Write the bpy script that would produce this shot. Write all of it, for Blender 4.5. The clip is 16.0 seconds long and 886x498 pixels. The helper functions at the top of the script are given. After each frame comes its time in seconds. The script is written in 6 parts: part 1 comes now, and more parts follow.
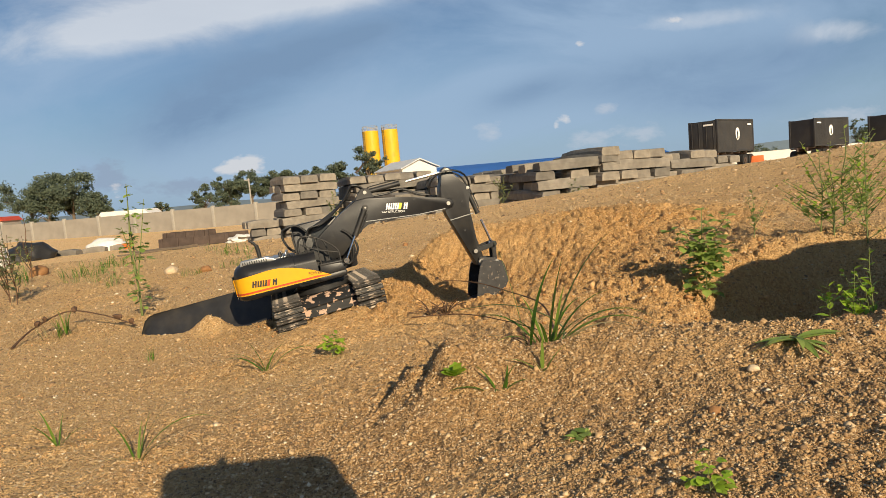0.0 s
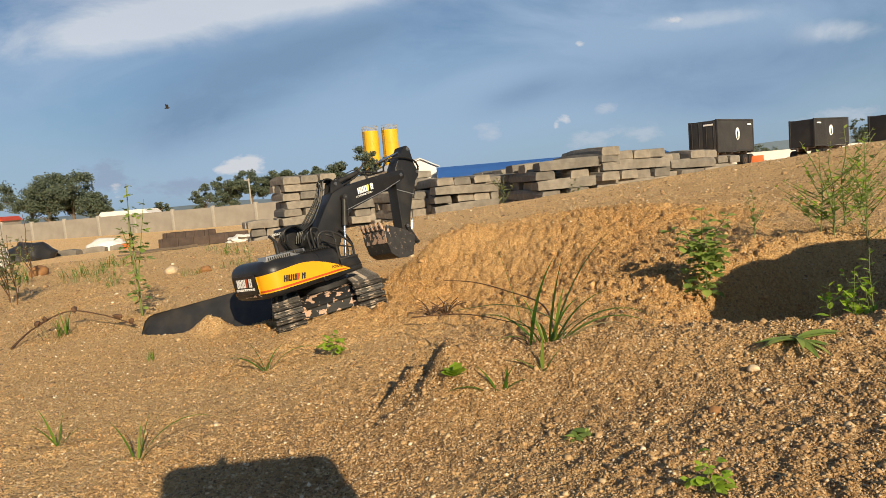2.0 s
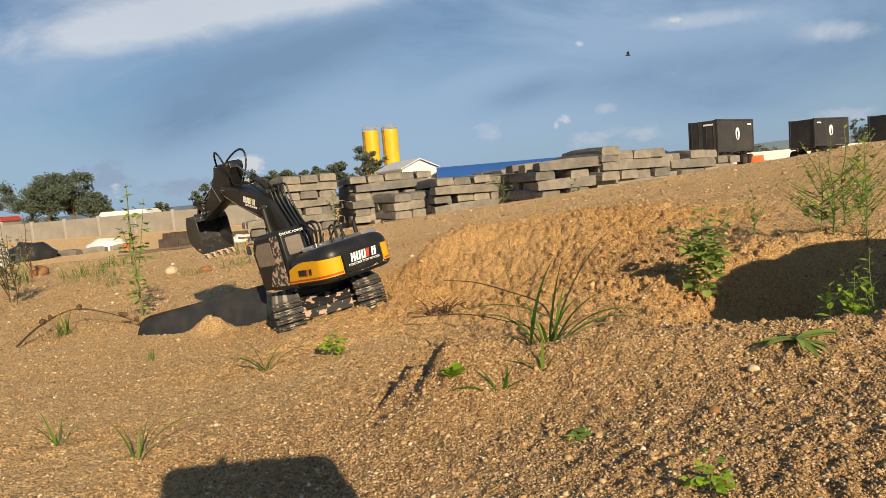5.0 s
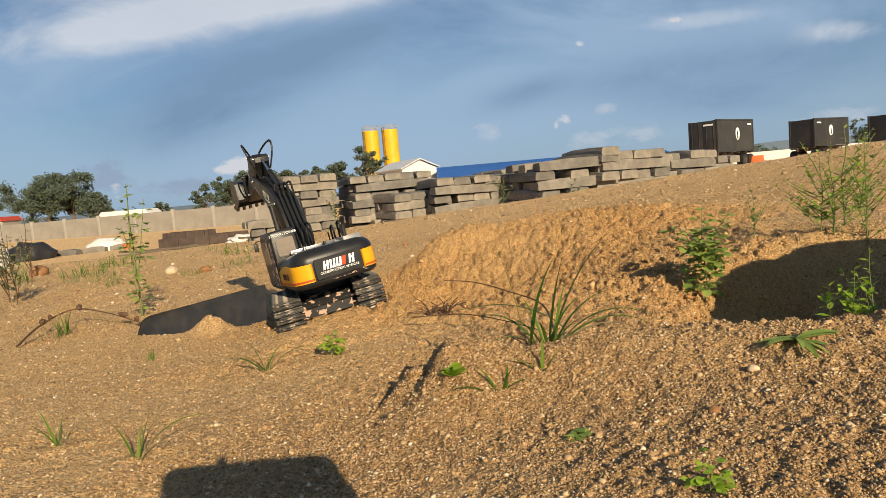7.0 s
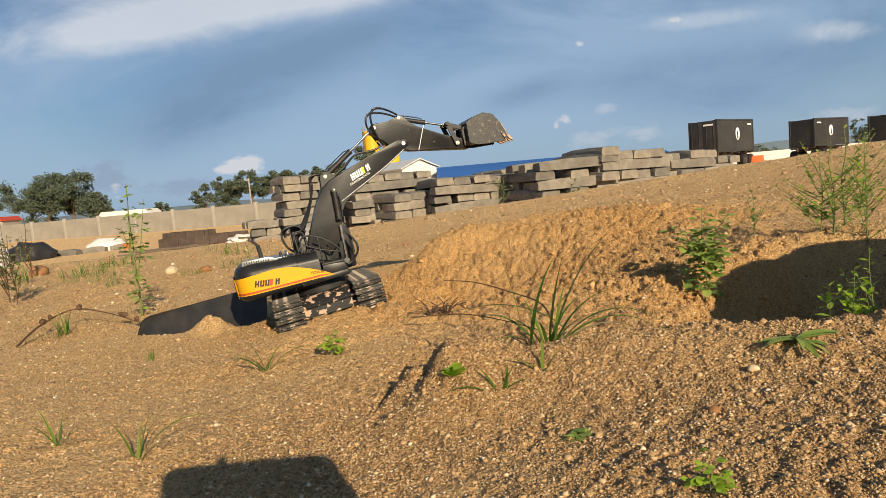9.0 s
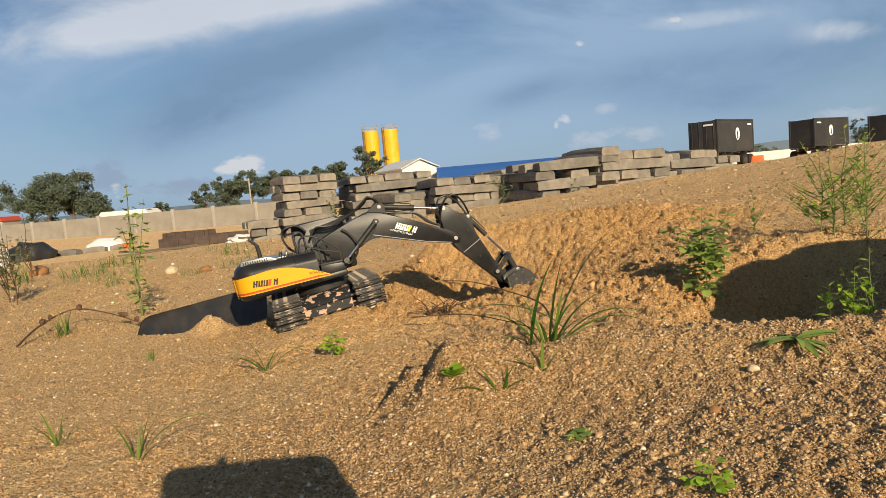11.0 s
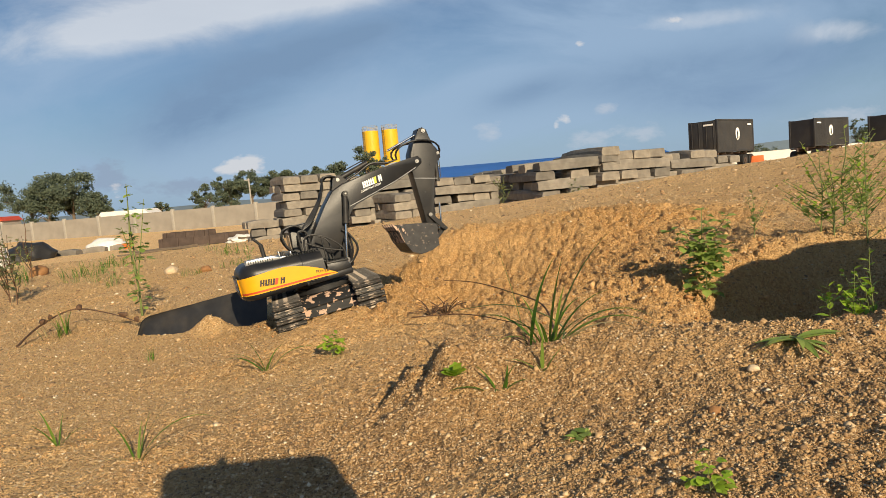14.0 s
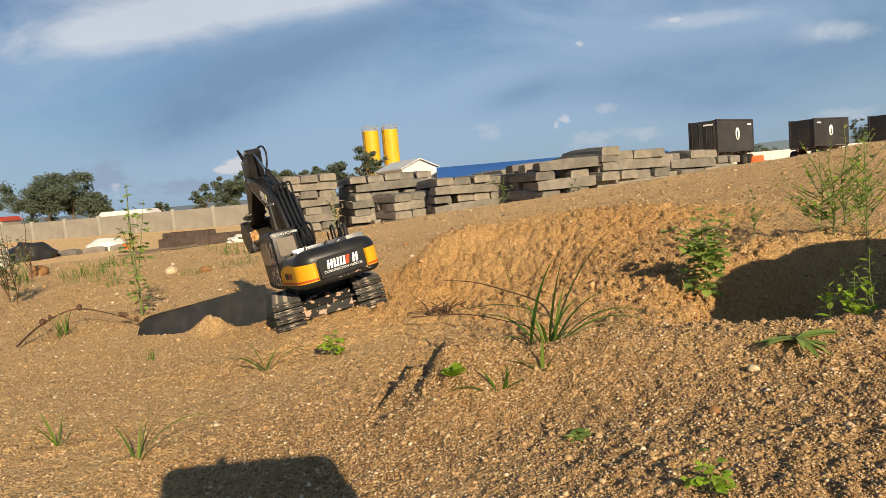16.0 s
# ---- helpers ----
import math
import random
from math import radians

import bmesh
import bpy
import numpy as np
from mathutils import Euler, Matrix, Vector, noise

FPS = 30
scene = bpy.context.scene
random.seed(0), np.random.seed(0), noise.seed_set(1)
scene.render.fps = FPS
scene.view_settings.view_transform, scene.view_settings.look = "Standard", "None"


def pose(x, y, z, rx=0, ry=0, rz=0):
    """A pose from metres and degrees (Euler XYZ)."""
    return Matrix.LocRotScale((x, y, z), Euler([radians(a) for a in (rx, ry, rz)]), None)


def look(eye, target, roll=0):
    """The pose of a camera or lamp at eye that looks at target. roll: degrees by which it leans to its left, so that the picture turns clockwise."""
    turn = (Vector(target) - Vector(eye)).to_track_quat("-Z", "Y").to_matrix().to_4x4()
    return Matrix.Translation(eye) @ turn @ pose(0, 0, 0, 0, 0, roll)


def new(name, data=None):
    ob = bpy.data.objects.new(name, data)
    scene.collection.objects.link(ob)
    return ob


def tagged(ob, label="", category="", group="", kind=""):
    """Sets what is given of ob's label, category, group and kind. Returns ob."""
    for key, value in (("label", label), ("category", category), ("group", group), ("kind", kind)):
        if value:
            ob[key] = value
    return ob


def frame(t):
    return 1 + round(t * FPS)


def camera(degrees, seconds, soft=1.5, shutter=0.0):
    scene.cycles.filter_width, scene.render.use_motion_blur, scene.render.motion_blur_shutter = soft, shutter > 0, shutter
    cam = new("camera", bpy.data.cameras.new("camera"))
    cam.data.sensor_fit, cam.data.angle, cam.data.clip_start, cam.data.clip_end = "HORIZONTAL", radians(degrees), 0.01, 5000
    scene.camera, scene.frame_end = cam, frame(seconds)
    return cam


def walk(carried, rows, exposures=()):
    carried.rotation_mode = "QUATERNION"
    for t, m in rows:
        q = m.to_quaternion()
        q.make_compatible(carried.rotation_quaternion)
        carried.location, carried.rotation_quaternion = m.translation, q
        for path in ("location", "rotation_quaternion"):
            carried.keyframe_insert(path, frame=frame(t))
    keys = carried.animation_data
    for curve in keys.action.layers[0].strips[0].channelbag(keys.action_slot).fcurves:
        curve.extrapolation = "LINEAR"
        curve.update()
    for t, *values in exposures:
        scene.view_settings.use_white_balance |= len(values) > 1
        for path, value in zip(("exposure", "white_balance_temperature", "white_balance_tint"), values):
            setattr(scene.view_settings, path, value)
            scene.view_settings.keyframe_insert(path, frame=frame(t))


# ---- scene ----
# ======== camera ========
EYE = Vector((0, 0, 0.27))
cam = camera(69.7, 16.0, soft=0.65)
VIEW = look(EYE, (0, 1, 0.27 - 0.0973), roll=-5.0)
walk(cam, [(0, VIEW), (16, VIEW)])

# ======== world, sun ========
SUN_TURN, SUN_HEIGHT = 22.0, 23.5     # shadows run this many degrees to the left of +y; the sun's elevation
sun_data = bpy.data.lights.new("sun", "SUN")
sun_data.energy, sun_data.angle, sun_data.color = 5.0, radians(0.5), (1.0, 0.82, 0.56)
sun = new("sun", sun_data)
ca, sa, ce, se = math.cos(radians(SUN_TURN)), math.sin(radians(SUN_TURN)), math.cos(radians(SUN_HEIGHT)), math.sin(radians(SUN_HEIGHT))
SUN_FROM = Vector((sa * ce, -ca * ce, se))
sun.matrix_world = look(SUN_FROM * 30, (0, 0, 0))

world = bpy.data.worlds.new("sky")
scene.world = world
world.use_nodes = True


def build_sky():
    """A hazy blue sky with thin high cloud and a few small cumulus over the horizon."""
    nt = world.node_tree
    N, L = nt.nodes, nt.links
    N.clear()

    def val(x):
        n = N.new("ShaderNodeValue")
        n.outputs[0].default_value = x
        return n.outputs[0]

    def op(kind, a, b=0.0, clamp=False):
        n = N.new("ShaderNodeMath")
        n.operation, n.use_clamp = kind, clamp
        for k, v in enumerate((a, b)):
            if isinstance(v, (int, float)):
                n.inputs[k].default_value = v
            else:
                L.new(v, n.inputs[k])
        return n.outputs[0]

    def mixed(fac, a, b):
        n = N.new("ShaderNodeMix")
        n.data_type = "RGBA"
        for k, v in (("Factor", fac), ("A", a), ("B", b)):
            if isinstance(v, tuple):
                n.inputs[k].default_value = (*v, 1)
            elif isinstance(v, (int, float)):
                n.inputs[k].default_value = v
            else:
                L.new(v, n.inputs[k])
        return n.outputs["Result"]

    out = N.new("ShaderNodeOutputWorld")
    bg = N.new("ShaderNodeBackground")
    sky = N.new("ShaderNodeTexSky")
    sky.sky_type, sky.sun_disc = "NISHITA", False
    sky.sun_elevation, sky.sun_rotation = radians(SUN_HEIGHT), math.atan2(SUN_FROM.x, SUN_FROM.y)
    sky.air_density, sky.dust_density, sky.ozone_density = 1.0, 0.6, 1.5
    dim = N.new("ShaderNodeMix")
    dim.data_type, dim.blend_type = "RGBA", "MULTIPLY"
    dim.inputs["Factor"].default_value = 1.0
    dim.inputs["B"].default_value = (0.038, 0.045, 0.053, 1)
    L.new(sky.outputs[0], dim.inputs["A"])
    tc = N.new("ShaderNodeTexCoord")
    xyz = N.new("ShaderNodeSeparateXYZ")
    L.new(tc.outputs["Generated"], xyz.inputs[0])
    ay = op("MAXIMUM", op("ABSOLUTE", xyz.outputs[1]), 0.12)
    u, v = op("DIVIDE", xyz.outputs[0], ay), op("DIVIDE", xyz.outputs[2], ay)
    flat = N.new("ShaderNodeCombineXYZ")
    L.new(u, flat.inputs[0])
    L.new(op("MULTIPLY", v, 2.2), flat.inputs[1])

    def noise_of(scale, detail, rough, seed, twist=0.0):
        n = N.new("ShaderNodeTexNoise")
        n.noise_dimensions = "4D"
        n.inputs["W"].default_value = seed
        n.inputs["Scale"].default_value, n.inputs["Detail"].default_value = scale, detail
        n.inputs["Roughness"].default_value, n.inputs["Distortion"].default_value = rough, twist
        L.new(flat.outputs[0], n.inputs["Vector"])
        return n.outputs["Fac"]

    def blob(u0, v0, a, b, tilt=0.0):
        c, s = math.cos(radians(tilt)), math.sin(radians(tilt))
        du, dv = op("SUBTRACT", u, u0), op("SUBTRACT", v, v0)
        p = op("DIVIDE", op("ADD", op("MULTIPLY", du, c), op("MULTIPLY", dv, s)), a)
        q = op("DIVIDE", op("SUBTRACT", op("MULTIPLY", dv, c), op("MULTIPLY", du, s)), b)
        return op("POWER", 2.718, op("MULTIPLY", op("ADD", op("MULTIPLY", p, p), op("MULTIPLY", q, q)), -1.0))

    def total(parts):
        t = parts[0]
        for p in parts[1:]:
            t = op("ADD", t, p)
        return t

    soft, wisps, puffs = noise_of(2.8, 7, 0.58, 1.3, 0.6), noise_of(4.0, 9, 0.62, 4.1, 0.9), noise_of(26, 8, 0.62, 2.2, 0.2)
    haze = op("POWER", 2.718, op("MULTIPLY", op("ABSOLUTE", v), -8.0))
    c = mixed(op("MULTIPLY", haze, 0.8), dim.outputs["Result"], (0.203, 0.301, 0.419))
    # a thin veil, thickest in a band that climbs to the right
    sheet = total([blob(0.15, 0.17, 0.42, 0.07, 10), blob(0.45, 0.20, 0.30, 0.06, 0), blob(0.05, 0.10, 0.35, 0.045, 6), blob(0.62, 0.08, 0.22, 0.05, 0), blob(-0.45, 0.24, 0.3, 0.05, 5), blob(-0.25, 0.09, 0.35, 0.05, 4)])
    veil = op("MULTIPLY", op("SUBTRACT", op("ADD", soft, op("MULTIPLY", sheet, 0.16)), 0.40), 3.4, True)
    c = mixed(op("MULTIPLY", veil, 0.78), c, (0.244, 0.338, 0.462))
    dark = total([blob(-0.30, 0.185, 0.20, 0.060, 14), blob(-0.36, 0.135, 0.10, 0.04, 8), blob(-0.16, 0.225, 0.12, 0.030, 8), blob(-0.085, 0.243, 0.05, 0.013, 10), blob(0.34, 0.15, 0.17, 0.030, 6), blob(0.44, 0.10, 0.13, 0.030, -3), blob(0.60, 0.15, 0.16, 0.035, 5), blob(0.15, 0.135, 0.07, 0.02, 15)])
    c = mixed(op("MULTIPLY", op("MULTIPLY", dark, op("ADD", op("MULTIPLY", wisps, 1.5), -0.05)), 0.92, True), c, (0.142, 0.222, 0.338))
    bright = total([blob(-0.50, 0.272, 0.17, 0.032, 2), blob(-0.33, 0.300, 0.20, 0.034, 5), blob(-0.12, 0.305, 0.22, 0.026, 4), blob(0.415, 0.219, 0.11, 0.016, 2), blob(0.64, 0.185, 0.06, 0.02, 0), blob(-0.1, 0.36, 0.5, 0.05, 2)])
    edge = op("MULTIPLY", op("SUBTRACT", op("ADD", op("MULTIPLY", wisps, 1.9), op("MULTIPLY", bright, 0.55)), 1.08), 1.5, True)
    c = mixed(op("MULTIPLY", edge, op("MINIMUM", op("MULTIPLY", bright, 1.1), 0.70)), c, (0.520, 0.540, 0.570))
    # a grey tower, small cumulus, and fainter puffs in the haze
    grey = total([blob(-0.512, 0.060, 0.045, 0.034, 10), blob(-0.40, 0.035, 0.07, 0.018)])
    gr = op("MULTIPLY", op("SUBTRACT", op("ADD", op("MULTIPLY", puffs, 2.2), op("MULTIPLY", grey, 0.8)), 1.45), 2.5, True)
    c = mixed(op("MULTIPLY", gr, op("MINIMUM", op("MULTIPLY", grey, 1.6), 0.75)), c, (0.205, 0.262, 0.352))
    faint = total([blob(0.086, 0.080, 0.026, 0.020), blob(0.335, 0.052, 0.030, 0.022), blob(0.27, 0.100, 0.022, 0.010), blob(0.64, 0.055, 0.09, 0.018), blob(0.25, 0.055, 0.05, 0.02)])
    fa = op("MULTIPLY", op("SUBTRACT", op("ADD", op("MULTIPLY", puffs, 1.6), op("MULTIPLY", faint, 0.7)), 1.15), 2.5, True)
    c = mixed(op("MULTIPLY", op("MULTIPLY", fa, op("MINIMUM", op("MULTIPLY", faint, 2.0), 1.0)), 0.5), c, (0.400, 0.430, 0.480))
    small = total([blob(-0.285, 0.062, 0.040, 0.018), blob(-0.315, 0.058, 0.03, 0.014), blob(0.207, 0.085, 0.013, 0.010), blob(0.191, 0.080, 0.006, 0.007), blob(-0.500, 0.035, 0.016, 0.020), blob(0.385, 0.223, 0.018, 0.006), blob(0.236, 0.200, 0.008, 0.006)])
    cu = op("MULTIPLY", op("SUBTRACT", op("ADD", op("MULTIPLY", puffs, 2.6), op("MULTIPLY", small, 0.8)), 1.80), 2.2, True)
    c = mixed(op("MULTIPLY", op("MULTIPLY", cu, op("MINIMUM", op("MULTIPLY", small, 2.5), 1.0)), 0.66), c, (0.560, 0.540, 0.530))
    L.new(c, bg.inputs[0])
    bg.inputs["Strength"].default_value = 1.0
    L.new(bg.outputs[0], out.inputs[0])


build_sky()
scene.view_settings.exposure = 0.47

# ======== numbers for the ground ========
def smooth(e0, e1, v):
    t = np.clip((v - e0) / (e1 - e0), 0, 1)
    return t * t * (3 - 2 * t)


def hash2(ix, iy, seed):
    n = (ix.astype(np.int64) * 374761393 + iy.astype(np.int64) * 668265263 + seed * 982451653) & 0x7FFFFFFF
    n = ((n ^ (n >> 13)) * 1274126177) & 0x7FFFFFFF
    n = (n ^ (n >> 16)) & 0xFFFF
    return n / 65535.0


def value_noise(x, y, seed=0):
    """Smooth noise from -1 to 1, one cell a metre."""
    ix, iy = np.floor(x), np.floor(y)
    fx, fy = x - ix, y - iy
    ux, uy = fx * fx * (3 - 2 * fx), fy * fy * (3 - 2 * fy)
    a, b = hash2(ix, iy, seed), hash2(ix + 1, iy, seed)
    c, d = hash2(ix, iy + 1, seed), hash2(ix + 1, iy + 1, seed)
    return (a + (b - a) * ux + (c - a) * uy + (a - b - c + d) * ux * uy) * 2 - 1


def fractal(x, y, size, octaves, seed=0, gain=0.5):
    s, amp, total = 0, 1.0, 0
    for o in range(octaves):
        k = 2 ** o / size
        ang = 0.7 * o
        s = s + amp * value_noise((x * math.cos(ang) - y * math.sin(ang)) * k + 17 * o, (x * math.sin(ang) + y * math.cos(ang)) * k - 9 * o, seed + o)
        total += amp
        amp *= gain
    return s / total


def mound(x, y, cx, cy, h, rx, ry, turn=0.0, flat=1.0):
    c, s = math.cos(radians(turn)), math.sin(radians(turn))
    u, v = ((x - cx) * c + (y - cy) * s) / rx, (-(x - cx) * s + (y - cy) * c) / ry
    return h * np.exp(-((u * u + v * v) ** flat))


def ground_smooth(x, y):
    """The lie of the land without clods and grains."""
    r = np.hypot(x, y)
    far = -0.90 + 0.75 * np.tanh(0.09 * x)
    near = 0.03 + np.where(x > 0, 0.9 * np.tanh(0.11 * x), 0.065 * np.tanh(x / 0.9)) + 0.02 * smooth(1.2, 0.4, y)
    w = smooth(math.log(4.6), math.log(30), np.log(np.maximum(r, 0.01)))
    z = near + (far - near) * w
    z = z + (-1.6 - z) * smooth(60, 160, r)
    z = z + mound(x, y, 9, 13, 0.42, 5, 7)                       # the bank towards the lorries
    z = z + mound(x, y, 0.09, 1.14, 0.016, 0.20, 0.10)           # spoil heap before the bucket
    z = z + mound(x, y, 0.06, 1.52, -0.085, 0.20, 0.16)          # the hole that the bucket digs
    z = z + mound(x, y, 0.02, 1.88, 0.058, 0.125, 0.08, 28, 1.4)  # crest of its wall behind the bucket
    z = z + mound(x, y, 0.16, 2.0, 0.028, 0.16, 0.12, 20)
    z = z + mound(x, y, 0.42, 1.95, 0.085, 0.42, 0.24)           # its far wall
    z = z + mound(x, y, 0.655, 0.855, -0.185, 0.275, 0.205, 8, 2.1)   # shaded pit
    z = z + mound(x, y, 0.62, 1.14, 0.03, 0.4, 0.14)           # lip behind the pit
    z = z + mound(x, y, 0.80, 0.58, 0.21, 0.27, 0.19, 0, 2.2)      # heap beside the pit, added out of view to shade it
    side = (x + 0.045) * 0.97 - (y - 0.60) * 0.24                 # gravel bench: a low step along a slanting edge
    z = z + (0.040 + 0.026 * smooth(0.09, -0.01, x)) * smooth(-0.016, 0.026, side + 0.008 + 0.042 * fractal(x, y, 0.075, 3, 7, 0.5)) * np.exp(-((y - 0.665) / 0.065) ** 2) * smooth(0.5, 0.1, x)
    z = z + mound(x, y, 0.40, 0.60, 0.022, 0.16, 0.07)           # gravel rim before the pit
    z = z + mound(x, y, -0.515, 1.385, 0.046, 0.055, 0.028, -15)     # sand heaped on the black sheet
    # the stand of the excavator, trodden level with its tracks
    d = np.hypot((x + 0.27) / 0.21, (y - 1.33) / 0.24)
    stand = 0.029 + 0.166 * (x + 0.2587) + 0.012 * (y - 1.3225)
    return z + (stand - z) * smooth(1.35, 0.75, d)


def fresh(x, y):
    """Where the sand is newly dug, from 0 to 1."""
    f = mound(x, y, -0.02, 1.72, 1.2, 0.17, 0.13, 25) + mound(x, y, 0.05, 1.40, 1.3, 0.36, 0.40) + mound(x, y, 0.35, 1.35, 1.0, 0.3, 0.4) + mound(x, y, 0.45, 1.75, 1.2, 0.38, 0.22) + mound(x, y, 0.45, 0.95, 1.2, 0.17, 0.2) + mound(x, y, 0.72, 0.5, 0.6, 0.2, 0.12)
    return np.clip(f + 0.35 * value_noise(x * 7, y * 7, 31), 0, 1)


def stony(x, y):
    """How gravelly the surface is, from 0 to 1."""
    g = smooth(-0.25, 0.12, x - 0.15 * (y - 0.7)) * smooth(1.35, 0.8, y) + mound(x, y, -0.1, 0.6, 0.5, 0.2, 0.2) + 0.10
    g = g + 0.15 * mound(x, y, 0.2, 2.8, 1.0, 0.8, 0.9) - 0.75 * mound(x, y, 0.045, 0.455, 1.0, 0.075, 0.055)   # a smooth washed fan
    return np.clip((g + 0.3 * value_noise(x * 5, y * 5, 41)) * (1 - 0.6 * fresh(x, y)), 0.05, 1)


def ground_height(x, y):
    x, y = np.asarray(x, float), np.asarray(y, float)
    r = np.hypot(x, y)
    z = ground_smooth(x, y)
    f, g = fresh(x, y), stony(x, y)
    near = smooth(6, 2, r)
    z = z + 0.009 * fractal(x, y, 0.30, 3, 3) * smooth(20, 3, r) + 0.05 * fractal(x, y, 2.5, 3, 5) * smooth(2, 6, r) + 0.018 * fractal(x, y, 0.5, 3, 8) * smooth(1.5, 4, r)
    z = z + near * (0.0022 + 0.003 * f) * fractal(x, y, 0.06, 3, 11)
    z = z + 0.010 * fractal(x, y, 0.16, 4, 51, 0.6) * smooth(1.2, 2.2, r) * smooth(14, 6, r) * smooth(-0.6, 0.6, x)   # the trampled rise
    lumps, crumbs = np.abs(fractal(x, y, 0.060, 2, 15)), np.abs(fractal(x, y, 0.022, 2, 27))
    z = z + near * ((0.004 + 0.025 * f) * (np.minimum(lumps, 0.35) - 0.2) + (0.0040 + 0.0220 * f) * (np.minimum(crumbs, 0.4) - 0.2))
    z = z + near * (0.0012 + 0.0016 * f + 0.0026 * g) * fractal(x, y, 0.010, 3, 19)
    return z


def ground_at(x, y):
    return float(ground_height(np.array([x]), np.array([y]))[0])
# ======== materials ========
def material(name, colour=(0.5, 0.5, 0.5), rough=0.6, metal=0.0, vary=0.15, scale=30.0, bump=0.0, bump_scale=80.0, second=None, second_scale=8.0, amount=0.5, coord="Object", edge=(0.5, 0.68)):
    """A surface with its colour varied at two scales and a fine relief."""
    m = bpy.data.materials.new(name)
    m.use_nodes = True
    nt = m.node_tree
    N, L = nt.nodes, nt.links
    b = N["Principled BSDF"]
    b.inputs["Roughness"].default_value, b.inputs["Metallic"].default_value = rough, metal
    b.inputs["Specular IOR Level"].default_value = 0.35
    tc = N.new("ShaderNodeTexCoord")
    n1 = N.new("ShaderNodeTexNoise")
    n1.inputs["Scale"].default_value, n1.inputs["Detail"].default_value = scale, 6
    L.new(tc.outputs[coord], n1.inputs["Vector"])
    n2 = N.new("ShaderNodeTexNoise")
    n2.inputs["Scale"].default_value, n2.inputs["Detail"].default_value = second_scale, 4
    L.new(tc.outputs[coord], n2.inputs["Vector"])
    r1 = N.new("ShaderNodeValToRGB")
    r1.color_ramp.elements[0].position, r1.color_ramp.elements[1].position = 0.3, 0.7
    r1.color_ramp.elements[0].color = (*[c * (1 - vary) for c in colour], 1)
    r1.color_ramp.elements[1].color = (*[min(1, c * (1 + vary)) for c in colour], 1)
    L.new(n1.outputs["Fac"], r1.inputs["Fac"])
    mix = N.new("ShaderNodeMix")
    mix.data_type = "RGBA"
    r2 = N.new("ShaderNodeValToRGB")
    r2.color_ramp.elements[0].position, r2.color_ramp.elements[1].position = edge
    r2.color_ramp.elements[1].color = (amount, amount, amount, 1)
    L.new(n2.outputs["Fac"], r2.inputs["Fac"])
    L.new(r2.outputs["Color"], mix.inputs["Factor"])
    L.new(r1.outputs["Color"], mix.inputs["A"])
    mix.inputs["B"].default_value = (*(second or [c * 0.75 for c in colour]), 1)
    L.new(mix.outputs["Result"], b.inputs["Base Color"])
    if bump:
        n3 = N.new("ShaderNodeTexNoise")
        n3.inputs["Scale"].default_value, n3.inputs["Detail"].default_value = bump_scale, 5
        L.new(tc.outputs[coord], n3.inputs["Vector"])
        bp = N.new("ShaderNodeBump")
        bp.inputs["Strength"].default_value, bp.inputs["Distance"].default_value = bump, 0.3 / bump_scale
        L.new(n3.outputs["Fac"], bp.inputs["Height"])
        L.new(bp.outputs["Normal"], b.inputs["Normal"])
    return m


M_GREY = material("grey_plastic", (0.013, 0.013, 0.014), 0.40, 0, 0.15, 60, 0.15, 300, (0.045, 0.04, 0.033), 25, 0.35)
M_BLACK = material("black_plastic", (0.018, 0.018, 0.018), 0.5, 0, 0.2, 60, 0.1, 300, (0.06, 0.05, 0.04), 30, 0.3)
M_YELLOW = material("yellow_paint", (0.68, 0.34, 0.010), 0.35, 0, 0.04, 60, 0, 80, (0.62, 0.30, 0.02), 20, 0.3)
M_RED = material("red_paint", (0.45, 0.06, 0.02), 0.4, 0, 0.05)
M_WHITE = material("white_print", (0.8, 0.8, 0.78), 0.5, 0, 0.05)
M_LIME = material("lime_print", (0.62, 0.60, 0.06), 0.5, 0, 0.05)
M_CHROME = material("chrome", (0.75, 0.75, 0.75), 0.16, 1.0, 0.05)
M_STEEL = material("pin_steel", (0.30, 0.29, 0.27), 0.4, 1.0, 0.1)
M_HOSE = material("black_rubber", (0.012, 0.012, 0.012), 0.45, 0, 0.2)
M_TRACK = material("dusty_track", (0.034, 0.032, 0.029), 0.5, 0.3, 0.35, 90, 0.4, 300, (0.26, 0.20, 0.15), 70, 0.7)
M_LUG = material("worn_lug", (0.085, 0.078, 0.070), 0.45, 0.3, 0.3, 120, 0.4, 300, (0.40, 0.33, 0.26), 110, 0.9, edge=(0.50, 0.58))
M_WORN = material("worn_chassis", (0.018, 0.018, 0.018), 0.5, 0, 0.2, 60, 0.3, 200, (0.46, 0.31, 0.22), 75, 1.0, edge=(0.535, 0.555))
M_SCUFFED = material("scuffed_plastic", (0.05, 0.05, 0.05), 0.6, 0, 0.2, 60, 0.4, 250, (0.48, 0.33, 0.24), 95, 1.0, edge=(0.50, 0.53))
M_BUCKET = material("scraped_bucket", (0.035, 0.034, 0.034), 0.4, 0, 0.25, 80, 0.3, 250, (0.30, 0.23, 0.17), 130, 0.4, edge=(0.62, 0.68))
M_DUSTY = material("dusty_window", (0.20, 0.165, 0.13), 0.25, 0, 0.15, 60, 0, 80, (0.1, 0.09, 0.08), 18, 0.5)
M_LOAM = material("loose_sand", (0.46, 0.25, 0.10), 0.95, 0, 0.3, 90, 0.9, 160, (0.36, 0.18, 0.07), 40, 0.6)
